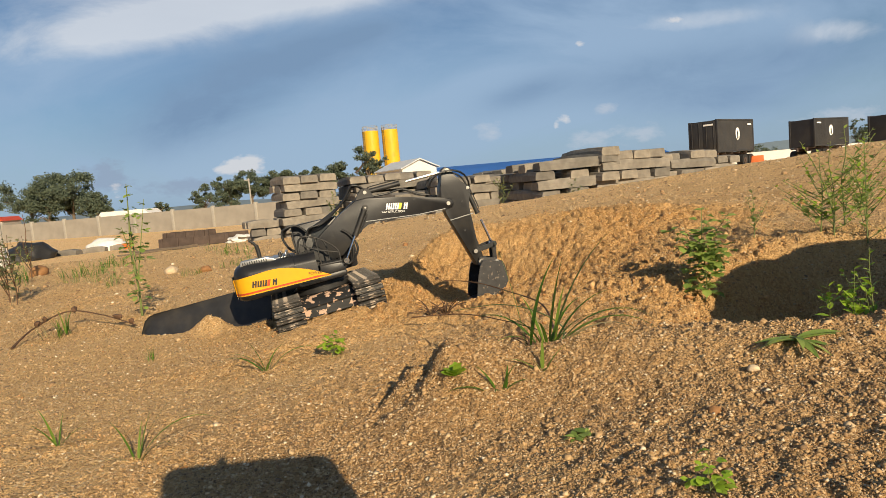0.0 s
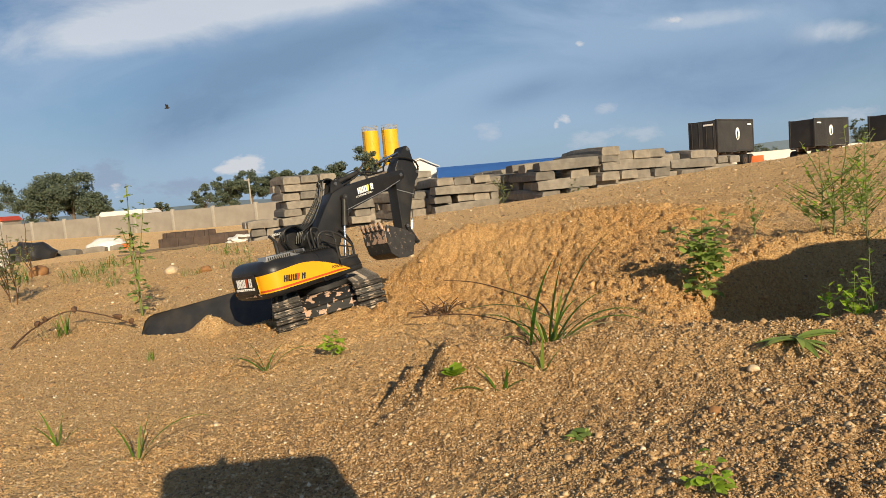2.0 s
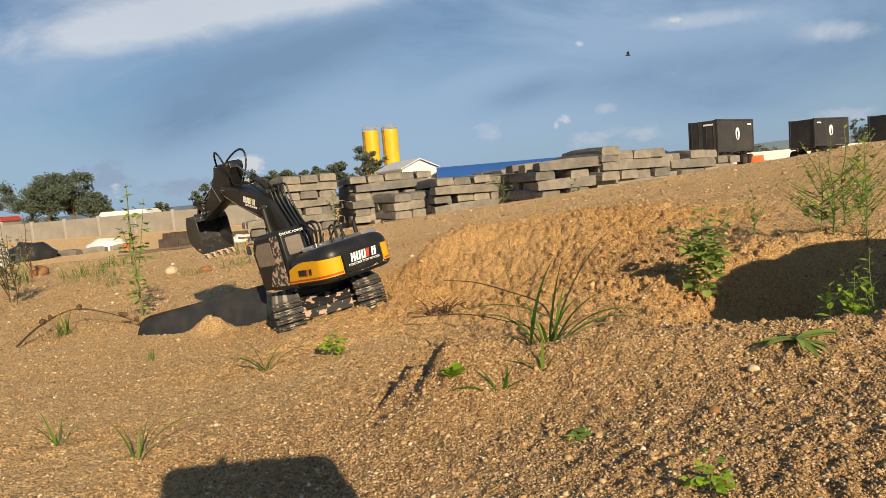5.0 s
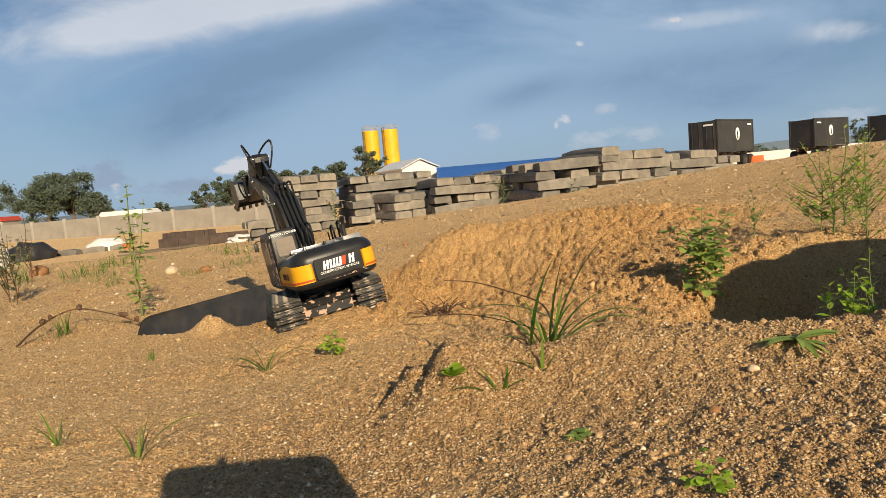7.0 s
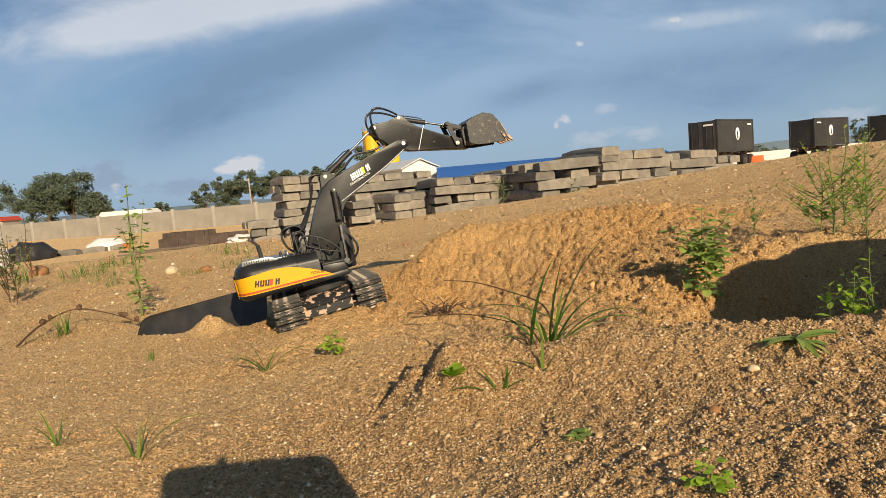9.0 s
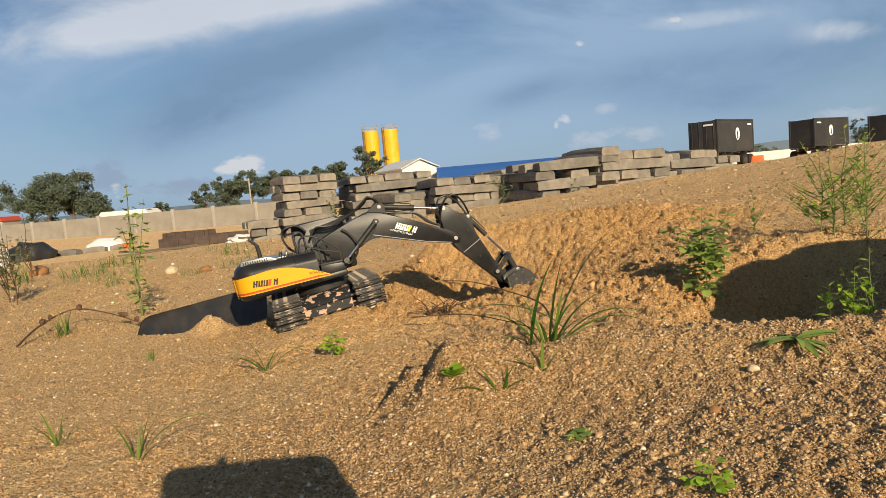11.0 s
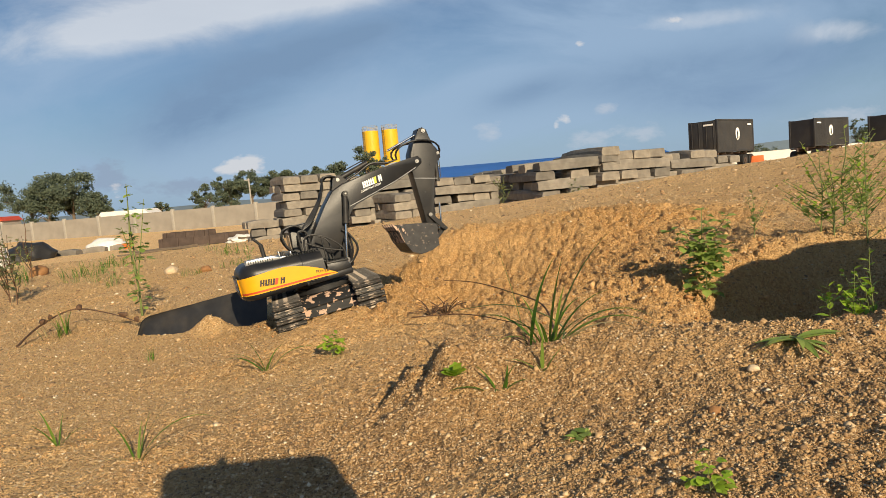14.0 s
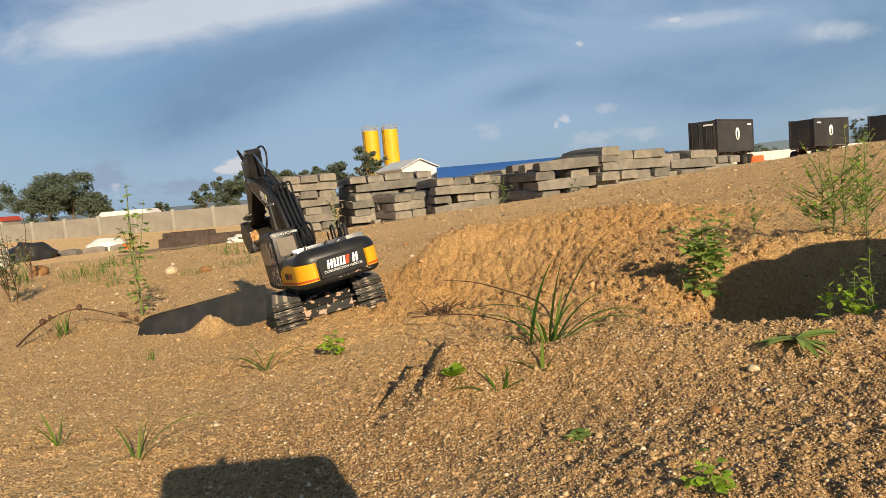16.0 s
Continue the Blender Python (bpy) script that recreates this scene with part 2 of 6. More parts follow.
M_GLASS_DARK = material("smoky_window", (0.04, 0.045, 0.05), 0.12, 0, 0.1)
M_DECK = material("deck_plastic", (0.26, 0.26, 0.26), 0.28, 0.75, 0.2, 60, 0, 80, (0.16, 0.14, 0.12), 60, 0.5, edge=(0.6, 0.66))
M_SILVER = material("silver_plastic", (0.34, 0.34, 0.33), 0.32, 0.6, 0.1)
M_SAND = None


def concrete_material():
    """Weathered concrete: each beam of its own grey, streaked and stained."""
    m = material("concrete", (0.235, 0.214, 0.182), 0.9, 0, 0.22, 5, 0.5, 14, (0.13, 0.119, 0.102), 1.6, 0.7, edge=(0.46, 0.72))
    N, L = m.node_tree.nodes, m.node_tree.links
    b = N["Principled BSDF"]
    src = b.inputs["Base Color"].links[0].from_socket
    info = N.new("ShaderNodeObjectInfo")
    r = N.new("ShaderNodeValToRGB")
    r.color_ramp.elements[0].color, r.color_ramp.elements[1].color = (0.60, 0.61, 0.63, 1), (1.12, 1.08, 1.02, 1)
    L.new(info.outputs["Random"], r.inputs["Fac"])
    mx = N.new("ShaderNodeMix")
    mx.data_type, mx.blend_type = "RGBA", "MULTIPLY"
    mx.inputs["Factor"].default_value = 1.0
    L.new(src, mx.inputs["A"])
    L.new(r.outputs["Color"], mx.inputs["B"])
    L.new(mx.outputs["Result"], b.inputs["Base Color"])
    return m


M_CONCRETE = concrete_material()
M_WALL = material("concrete_wall", (0.275, 0.250, 0.212), 0.9, 0, 0.1, 1, 0.1, 6, (0.19, 0.17, 0.15), 0.3, 0.6)
M_WALL_POST = material("concrete_post", (0.33, 0.31, 0.27), 0.9, 0, 0.1, 1)
M_SILO = material("silo_yellow", (0.60, 0.37, 0.015), 0.45, 0, 0.08, 0.6, 0, 1, (0.5, 0.3, 0.03), 0.5, 0.5)
M_WHITE_ROOF = material("white_sheet", (0.66, 0.64, 0.60), 0.6, 0, 0.05, 1)
M_SHED_ROOF = material("grey_white_roof", (0.52, 0.53, 0.53), 0.5, 0, 0.08, 1)
M_BLUE_ROOF = material("blue_sheet", (0.014, 0.11, 0.40), 0.45, 0, 0.1, 0.6)
M_CONTAINER = material("container_paint", (0.028, 0.028, 0.030), 0.55, 0, 0.2, 1, 0, 1, (0.05, 0.045, 0.04), 0.7, 0.6)
M_RUST = material("rusty_chassis", (0.072, 0.050, 0.039), 0.8, 0, 0.3, 3)
M_TYRE = material("tyre", (0.02, 0.02, 0.02), 0.85, 0, 0.2, 3)
M_BARK = material("bark", (0.13, 0.10, 0.07), 0.9, 0, 0.25, 8)


def sand_material():
    """Coarse sand: grains of many colours, crust and freshly dug patches."""
    m = bpy.data.materials.new("coarse_sand")
    m.use_nodes = True
    N, L = m.node_tree.nodes, m.node_tree.links
    b = N["Principled BSDF"]
    b.inputs["Roughness"].default_value = 0.93
    b.inputs["Specular IOR Level"].default_value = 0.2
    tc = N.new("ShaderNodeTexCoord")

    def tex(kind, scale, **k):
        n = N.new(kind)
        n.inputs["Scale"].default_value = scale
        for key, v in k.items():
            n.inputs[key].default_value = v
        L.new(tc.outputs["Object"], n.inputs["Vector"])
        return n

    def ramp(src, stops):
        r = N.new("ShaderNodeValToRGB")
        e = r.color_ramp.elements
        for i, (p, c) in enumerate(stops):
            el = e[i] if i < 2 else e.new(p)
            el.position, el.color = p, (*c, 1)
        L.new(src, r.inputs["Fac"])
        return r.outputs["Color"]

    def mix(fac, a, c, blend="MIX"):
        n = N.new("ShaderNodeMix")
        n.data_type, n.blend_type = "RGBA", blend
        for key, v in (("Factor", fac), ("A", a), ("B", c)):
            if isinstance(v, (int, float)):
                n.inputs[key].default_value = v
            elif isinstance(v, tuple):
                n.inputs[key].default_value = (*v, 1)
            else:
                L.new(v, n.inputs[key])
        return n.outputs["Result"]

    grains = tex("ShaderNodeTexVoronoi", 330.0)
    sep = N.new("ShaderNodeSeparateColor")
    L.new(grains.outputs["Color"], sep.inputs[0])
    crust = ramp(sep.outputs[0], [(0.0, (0.250, 0.138, 0.058)), (1.0, (0.880, 0.690, 0.440)), (0.14, (0.640, 0.402, 0.178)), (0.82, (0.760, 0.500, 0.235))])
    dug = ramp(sep.outputs[1], [(0.0, (0.330, 0.165, 0.055)), (1.0, (0.690, 0.440, 0.200)), (0.5, (0.540, 0.295, 0.100))])
    at = N.new("ShaderNodeAttribute")
    at.attribute_name = "fresh"
    gravelly = ramp(sep.outputs[2], [(0.0, (0.200, 0.112, 0.048)), (1.0, (0.640, 0.465, 0.265)), (0.3, (0.345, 0.202, 0.086)), (0.8, (0.450, 0.278, 0.126))])
    at2 = N.new("ShaderNodeAttribute")
    at2.attribute_name = "stony"
    c = mix(at2.outputs["Fac"], crust, gravelly)
    c = mix(at.outputs["Fac"], c, dug)
    blotch = tex("ShaderNodeTexNoise", 5.0, Detail=6.0, Roughness=0.65)
    c = mix(ramp(blotch.outputs["Fac"], [(0.45, (0, 0, 0)), (0.72, (0.5, 0.5, 0.5))]), c, (0.600, 0.380, 0.172))
    wide = tex("ShaderNodeTexNoise", 0.8, Detail=5.0, Roughness=0.6)
    c = mix(ramp(wide.outputs["Fac"], [(0.45, (0, 0, 0)), (0.65, (0.5, 0.5, 0.5))]), c, (0.670, 0.435, 0.200))
    L.new(c, b.inputs["Base Color"])
    fine = tex("ShaderNodeTexNoise", 220.0, Detail=5.0, Roughness=0.7)
    rough = tex("ShaderNodeTexNoise", 40.0, Detail=6.0, Roughness=0.65)
    b1 = N.new("ShaderNodeBump")
    b1.inputs["Strength"].default_value, b1.inputs["Distance"].default_value = 1.0, 0.009
    L.new(rough.outputs["Fac"], b1.inputs["Height"])
    b2 = N.new("ShaderNodeBump")
    b2.inputs["Strength"].default_value, b2.inputs["Distance"].default_value = 1.0, 0.006
    L.new(fine.outputs["Fac"], b2.inputs["Height"])
    L.new(b1.outputs["Normal"], b2.inputs["Normal"])
    b3 = N.new("ShaderNodeBump")
    b3.invert = True
    b3.inputs["Strength"].default_value, b3.inputs["Distance"].default_value = 1.0, 0.0035
    L.new(grains.outputs["Distance"], b3.inputs["Height"])
    L.new(b2.outputs["Normal"], b3.inputs["Normal"])
    L.new(b3.outputs["Normal"], b.inputs["Normal"])
    return m


def island_material(name, stops, rough=0.85, bump_scale=400.0):
    """Each loose piece of a mesh takes its own colour."""
    m = bpy.data.materials.new(name)
    m.use_nodes = True
    N, L = m.node_tree.nodes, m.node_tree.links
    b = N["Principled BSDF"]
    b.inputs["Roughness"].default_value = rough
    geo = N.new("ShaderNodeNewGeometry")
    r = N.new("ShaderNodeValToRGB")
    e = r.color_ramp.elements
    for i, (p, c) in enumerate(stops):
        el = e[i] if i < 2 else e.new(p)
        el.position, el.color = p, (*c, 1)
    L.new(geo.outputs["Random Per Island"], r.inputs["Fac"])
    tc = N.new("ShaderNodeTexCoord")
    n = N.new("ShaderNodeTexNoise")
    n.inputs["Scale"].default_value, n.inputs["Detail"].default_value = bump_scale, 4
    L.new(tc.outputs["Object"], n.inputs["Vector"])
    mx = N.new("ShaderNodeMix")
    mx.data_type, mx.blend_type = "RGBA", "OVERLAY"
    mx.inputs["Factor"].default_value = 0.5
    L.new(r.outputs["Color"], mx.inputs["A"])
    L.new(n.outputs["Fac"], mx.inputs["B"])
    L.new(mx.outputs["Result"], b.inputs["Base Color"])
    bp = N.new("ShaderNodeBump")
    bp.inputs["Strength"].default_value, bp.inputs["Distance"].default_value = 0.5, 0.4 / bump_scale
    L.new(n.outputs["Fac"], bp.inputs["Height"])
    L.new(bp.outputs["Normal"], b.inputs["Normal"])
    return m


M_SAND = sand_material()
M_PEBBLE = island_material("pebbles", [(0.0, (0.130, 0.080, 0.042)), (1.0, (0.700, 0.580, 0.410)), (0.2, (0.305, 0.188, 0.088)), (0.7, (0.420, 0.272, 0.128)), (0.93, (0.510, 0.370, 0.215))])
M_CLOD = island_material("clods", [(0.0, (0.330, 0.160, 0.055)), (1.0, (0.610, 0.370, 0.165)), (0.5, (0.480, 0.255, 0.090))], 0.95, 200)


# ======== mesh helpers ========
def part(name, bm, mat, parent=None, label="", smooth_angle=40, m=None):
    """One mesh object from a bmesh, under its thing or part."""
    me = bpy.data.meshes.new(name)
    bmesh.ops.recalc_face_normals(bm, faces=bm.faces)
    bm.to_mesh(me)
    bm.free()
    mats = mat if isinstance(mat, (list, tuple)) else [mat]
    for x in mats:
        me.materials.append(x)
    if smooth_angle:
        me.shade_smooth()
        me.set_sharp_from_angle(angle=radians(smooth_angle))
    ob = new(name, me)
    if parent:
        ob.parent = parent
    if m is not None:
        ob.matrix_basis = m
    if label:
        tagged(ob, label)
    return ob


def thing(name, label, category, group="", kind=""):
    return tagged(new(name), label, category, group, kind)


def bm_new():
    return bmesh.new()


def add_box(bm, size, m=None, bevel=0.0, seg=2):
    g = bmesh.ops.create_cube(bm, size=1.0)
    bmesh.ops.scale(bm, vec=size, verts=g["verts"])
    if bevel:
        edges = list({e for v in g["verts"] for e in v.link_edges})
        r = bmesh.ops.bevel(bm, geom=edges, offset=bevel, segments=seg, affect="EDGES", profile=0.5)
        verts = list({v for f in r["faces"] for v in f.verts} | {v for v in g["verts"] if v.is_valid})
    else:
        verts = g["verts"]
    if m is not None:
        bmesh.ops.transform(bm, matrix=m, verts=verts)
    return verts


def add_cyl(bm, r, p0, p1, seg=16, r2=None, cap=True):
    p0, p1 = Vector(p0), Vector(p1)
    d = p1 - p0
    g = bmesh.ops.create_cone(bm, cap_ends=cap, segments=seg, radius1=r, radius2=r if r2 is None else r2, depth=d.length)
    m = Matrix.Translation((p0 + p1) / 2) @ d.to_track_quat("Z", "Y").to_matrix().to_4x4()
    bmesh.ops.transform(bm, matrix=m, verts=g["verts"])
    return g["verts"]


def add_prism(bm, outline, y0, y1, bevel=0.0, seg=2):
    """A side outline of (x, z) points drawn out from y0 to y1."""
    a = [bm.verts.new((x, y0, z)) for x, z in outline]
    b = [bm.verts.new((x, y1, z)) for x, z in outline]
    n = len(a)
    f1, f2 = bm.faces.new(a), bm.faces.new(b[::-1])
    for i in range(n):
        bm.faces.new((a[i], b[i], b[(i + 1) % n], a[(i + 1) % n]))
    verts = a + b
    if bevel:
        edges = list(f1.edges) + list(f2.edges)
        r = bmesh.ops.bevel(bm, geom=edges, offset=bevel, segments=seg, affect="EDGES", profile=0.5)
        verts = list({v for f in r["faces"] for v in f.verts} | {v for v in verts if v.is_valid})
    return verts


def rounded(points, radius, steps=4):
    """An outline with its corners rounded."""
    out, n = [], len(points)
    for i in range(n):
        p, a, b = Vector(points[i]), Vector(points[i - 1]), Vector(points[(i + 1) % n])
        da, db = a - p, b - p
        k = min(radius, da.length * 0.45, db.length * 0.45)
        s, e = p + da.normalized() * k, p + db.normalized() * k
        for j in range(steps + 1):
            t = j / steps
            q = s * (1 - t) ** 2 + p * 2 * t * (1 - t) + e * t * t
            out.append((q.x, q.y))
    return out


def tube(bm, pts, r, seg=8, steps=6):
    """A hose through points, smoothed."""
    P = [Vector(p) for p in pts]
    path = []
    for i in range(len(P) - 1):
        p0, p1, p2, p3 = P[max(i - 1, 0)], P[i], P[i + 1], P[min(i + 2, len(P) - 1)]
        for j in range(steps):
            t = j / steps
            path.append(0.5 * ((2 * p1) + (p2 - p0) * t + (2 * p0 - 5 * p1 + 4 * p2 - p3) * t * t + (3 * p1 - p0 - 3 * p2 + p3) * t ** 3))
    path.append(P[-1])
    rings = []
    up = Vector((0.31, 0.9, 0.2))
    for i, p in enumerate(path):
        d = (path[min(i + 1, len(path) - 1)] - path[max(i - 1, 0)]).normalized()
        s = d.cross(up).normalized()
        u = s.cross(d)
        rr = r(i / (len(path) - 1)) if callable(r) else r
        rings.append([bm.verts.new(p + (s * math.cos(k * 2 * math.pi / seg) + u * math.sin(k * 2 * math.pi / seg)) * rr) for k in range(seg)])
    for a, b in zip(rings, rings[1:]):
        for k in range(seg):
            bm.faces.new((a[k], a[(k + 1) % seg], b[(k + 1) % seg], b[k]))
    bm.faces.new(rings[0])
    bm.faces.new(rings[-1])


# ======== ground ========
def build_ground():
    inner = np.linspace(-43, 43, 740)
    outer = np.linspace(43, 317, 92)[1:-1]
    ang = np.radians(np.concatenate([inner, outer]))
    rad = [0.001, 0.1, 0.2, 0.28]
    while rad[-1] < 5:
        rad.append(rad[-1] * 1.0037)
    while rad[-1] < 60:
        rad.append(rad[-1] * 1.02)
    while rad[-1] < 4000:
        rad.append(rad[-1] * 1.25)
    rad = np.array(rad)
    A, R = np.meshgrid(ang, rad)
    X, Y = R * np.sin(A), R * np.cos(A) - 0.03
    Z = ground_height(X, Y)
    nr, na = X.shape
    co = np.stack([X, Y, Z], -1).reshape(-1, 3).astype(np.float32)
    i, j = np.meshgrid(np.arange(nr - 1), np.arange(na), indexing="ij")
    j2 = (j + 1) % na
    quads = np.stack([i * na + j, i * na + j2, (i + 1) * na + j2, (i + 1) * na + j], -1).reshape(-1, 4).astype(np.int32)[:, ::-1]
    me = bpy.data.meshes.new("ground")
    me.vertices.add(len(co))
    me.vertices.foreach_set("co", co.ravel())
    me.loops.add(quads.size)
    me.loops.foreach_set("vertex_index", quads.ravel())
    me.polygons.add(len(quads))
    me.polygons.foreach_set("loop_start", np.arange(len(quads), dtype=np.int32) * 4)
    me.polygons.foreach_set("loop_total", np.full(len(quads), 4, np.int32))
    me.update(calc_edges=True)
    me.validate()
    me.shade_smooth()
    me.materials.append(M_SAND)
    at = me.attributes.new("fresh", "FLOAT", "POINT")
    at.data.foreach_set("value", (fresh(X, Y) * smooth(5, 3, R)).ravel().astype(np.float32))
    at = me.attributes.new("stony", "FLOAT", "POINT")
    at.data.foreach_set("value", (stony(X, Y) * smooth(5, 2.5, R) * 0.9).ravel().astype(np.float32))
    return tagged(new("ground", me), "orange sandy ground with gravel and clods", "ground", kind="structure")


build_ground()


def scatter_stones(name, label, mat, n, r0, r1, size, density, seed, flat=0.7, sink=0.25):
    """Loose little stones of uneven shape on the ground, in one mesh."""
    rng = np.random.default_rng(seed)
    if size < 0.0012:
        base = np.array([(1, 0, 0), (-1, 0, 0), (0, 1, 0), (0, -1, 0), (0, 0, 1), (0, 0, -1)]) * 1.15
        faces = np.array([(0, 2, 4), (2, 1, 4), (1, 3, 4), (3, 0, 4), (2, 0, 5), (1, 2, 5), (3, 1, 5), (0, 3, 5)])
    else:
        t = (1 + 5 ** 0.5) / 2
        base = np.array([(-1, t, 0), (1, t, 0), (-1, -t, 0), (1, -t, 0), (0, -1, t), (0, 1, t), (0, -1, -t), (0, 1, -t), (t, 0, -1), (t, 0, 1), (-t, 0, -1), (-t, 0, 1)]) / 1.9
        faces = np.array([(0, 11, 5), (0, 5, 1), (0, 1, 7), (0, 7, 10), (0, 10, 11), (1, 5, 9), (5, 11, 4), (11, 10, 2), (10, 7, 6), (7, 1, 8), (3, 9, 4), (3, 4, 2), (3, 2, 6), (3, 6, 8), (3, 8, 9), (4, 9, 5), (2, 4, 11), (6, 2, 10), (8, 6, 7), (9, 8, 1)])
    r = np.exp(rng.uniform(math.log(r0), math.log(r1), n))
    a = np.radians(rng.uniform(-39, 39, n))
    x, y = r * np.sin(a), r * np.cos(a)
    keep = rng.random(n) < density(x, y)
    x, y, r = x[keep], y[keep], r[keep]
    k = len(x)
    s = size * np.sqrt(r / r0) * np.clip(rng.lognormal(0, 0.45, k), 0.45, 2.6)
    z = ground_height(x, y) + s * flat * (0.5 - sink)
    q = rng.normal(size=(k, 4))
    q /= np.linalg.norm(q, axis=1)[:, None]
    w, i, j, l = q.T
    R = np.stack([1 - 2 * (j * j + l * l), 2 * (i * j - l * w), 2 * (i * l + j * w), 2 * (i * j + l * w), 1 - 2 * (i * i + l * l), 2 * (j * l - i * w), 2 * (i * l - j * w), 2 * (j * l + i * w), 1 - 2 * (i * i + j * j)], 1).reshape(k, 3, 3)
    shape = base[None] * rng.uniform(0.50, 1.30, (k, len(base), 1)) * rng.uniform(0.50, 1.25, (k, 1, 3))
    P = np.einsum("kab,kvb->kva", R, shape) * s[:, None, None]
    P[:, :, 2] *= flat
    P += np.stack([x, y, z], 1)[:, None]
    F = (faces[None] + (np.arange(k) * len(base))[:, None, None]).reshape(-1, 3).astype(np.int32)
    me = bpy.data.meshes.new(name)
    me.vertices.add(k * len(base))
    me.vertices.foreach_set("co", P.astype(np.float32).ravel())
    me.loops.add(F.size)
    me.loops.foreach_set("vertex_index", F.ravel())
    me.polygons.add(len(F))
    me.polygons.foreach_set("loop_start", np.arange(len(F), dtype=np.int32) * 3)
    me.polygons.foreach_set("loop_total", np.full(len(F), 3, np.int32))
    me.update(calc_edges=True)
    me.materials.append(mat)
    return tagged(new(name, me), label, "gravel", kind="stuff")


scatter_stones("gravel", "fine tan and cream gravel strewn over the sand", M_PEBBLE, 190000, 0.36, 3.2, 0.00072, lambda x, y: 0.24 + 0.76 * stony(x, y), 5)
scatter_stones("coarse_gravel", "coarse pale pebbles lying on the sand", M_PEBBLE, 11000, 0.36, 2.2, 0.00125, lambda x, y: 0.05 + 0.8 * stony(x, y) ** 1.5, 6, 0.75, 0.3)
scatter_stones("clods", "crumbling orange clods of dug sand", M_CLOD, 60000, 0.5, 2.8, 0.00085, lambda x, y: fresh(x, y) ** 1.5 * 0.8, 7, 0.8, 0.1)
scatter_stones("coarse_clods", "larger orange clods of dug sand", M_CLOD, 2200, 0.5, 2.6, 0.0019, lambda x, y: fresh(x, y) ** 2 * 0.8, 17, 0.8, 0.15)
scatter_stones("rise_stones", "small pebbles over the trampled rise", M_PEBBLE, 26000, 1.3, 6, 0.0014, lambda x, y: np.clip(0.30 + 0.4 * value_noise(x * 2, y * 2, 13) + 0.3 * smooth(-0.5, 0.8, x), 0, 1) * (1 - 0.8 * fresh(x, y)), 18)
scatter_stones("far_stones", "scattered small stones on the sandy rise", M_PEBBLE, 14000, 2.2, 16, 0.0042, lambda x, y: 0.35 + 0.3 * value_noise(x, y, 3), 8)


# ======== concrete beams ========
def beam_mesh(name, length, width, height, seed):
    """A precast beam: thickest in the middle, with sloping flanks and worn edges."""
    rnd = random.Random(seed)
    bm = bm_new()
    rings = []
    for k, (share, tall) in enumerate(((-0.5, 0.82), (-0.20, 1.0), (0.22, 1.0), (0.5, 0.84))):
        w, h = width / 2, height * tall
        sec = [(-w, 0.0), (w, 0.0), (w, h * 0.62), (w * 0.86, h), (-w * 0.86, h), (-w, h * 0.62)]
        rings.append([bm.verts.new((length * share + rnd.uniform(-0.012, 0.012), y + rnd.uniform(-0.012, 0.012), z - height / 2 + rnd.uniform(-0.01, 0.01))) for y, z in sec])
    for a, b in zip(rings, rings[1:]):
        for k in range(6):
            bm.faces.new((a[k], a[(k + 1) % 6], b[(k + 1) % 6], b[k]))
    ends = [bm.faces.new(rings[0]), bm.faces.new(rings[-1])]
    bmesh.ops.recalc_face_normals(bm, faces=bm.faces)
    bmesh.ops.bevel(bm, geom=[e for f in ends for e in f.edges], offset=0.012, segments=1, affect="EDGES")
    me = bpy.data.meshes.new(name)
    bm.to_mesh(me)
    bm.free()
    me.materials.append(M_CONCRETE)
    return me


BEAM_SIZES = [(2.15, 0.70, 0.33), (1.65, 0.54, 0.32), (2.9, 0.71, 0.34), (1.15, 0.56, 0.31), (3.35, 0.66, 0.33)]
BEAMS = [beam_mesh("beam", *size, k) for k, size in enumerate(BEAM_SIZES)]


def beam_at(kind, x, y, z, turn, tilt=0.0, label="weathered grey precast concrete beam in a stack"):
    ob = new("concrete_beam", BEAMS[kind])
    ob.matrix_basis = pose(x, y, z, 0, tilt, turn)
    return tagged(ob, label, "concrete beam", "stacked concrete beams")


def stack(x, y, layers, kind, seed, turn=35.0, start=0, rows=3, step=0.322, top=None):
    """A cribbed stack: each layer of beams lies across the one below, none quite square."""
    rnd = random.Random(seed)
    side = BEAM_SIZES[kind][0]
    half = side / 2
    z0 = min(ground_at(x + dx * half, y + dy * half) for dx in (-1, 0, 1) for dy in (-1, 0, 1)) - 0.05
    for k in range(layers):
        across = (k + start) % 2
        a = turn + 90 * across
        n = rows if k < layers - 1 or top is None else top
        c, s = math.cos(radians(a)), math.sin(radians(a))
        shift = rnd.uniform(-0.12, 0.12)
        for i in range(n):
            off = (side - BEAM_SIZES[kind][1]) * (i / (rows - 1) - 0.5) + rnd.uniform(-0.02, 0.02)
            along = shift + rnd.uniform(-0.13, 0.13)
            px, py = x + along * c - off * s, y + along * s + off * c
            beam_at(kind, px, py, z0 + step * (k + 0.5) - 0.0025 * k, a + rnd.uniform(-5, 5), rnd.uniform(-1.6, 1.6))


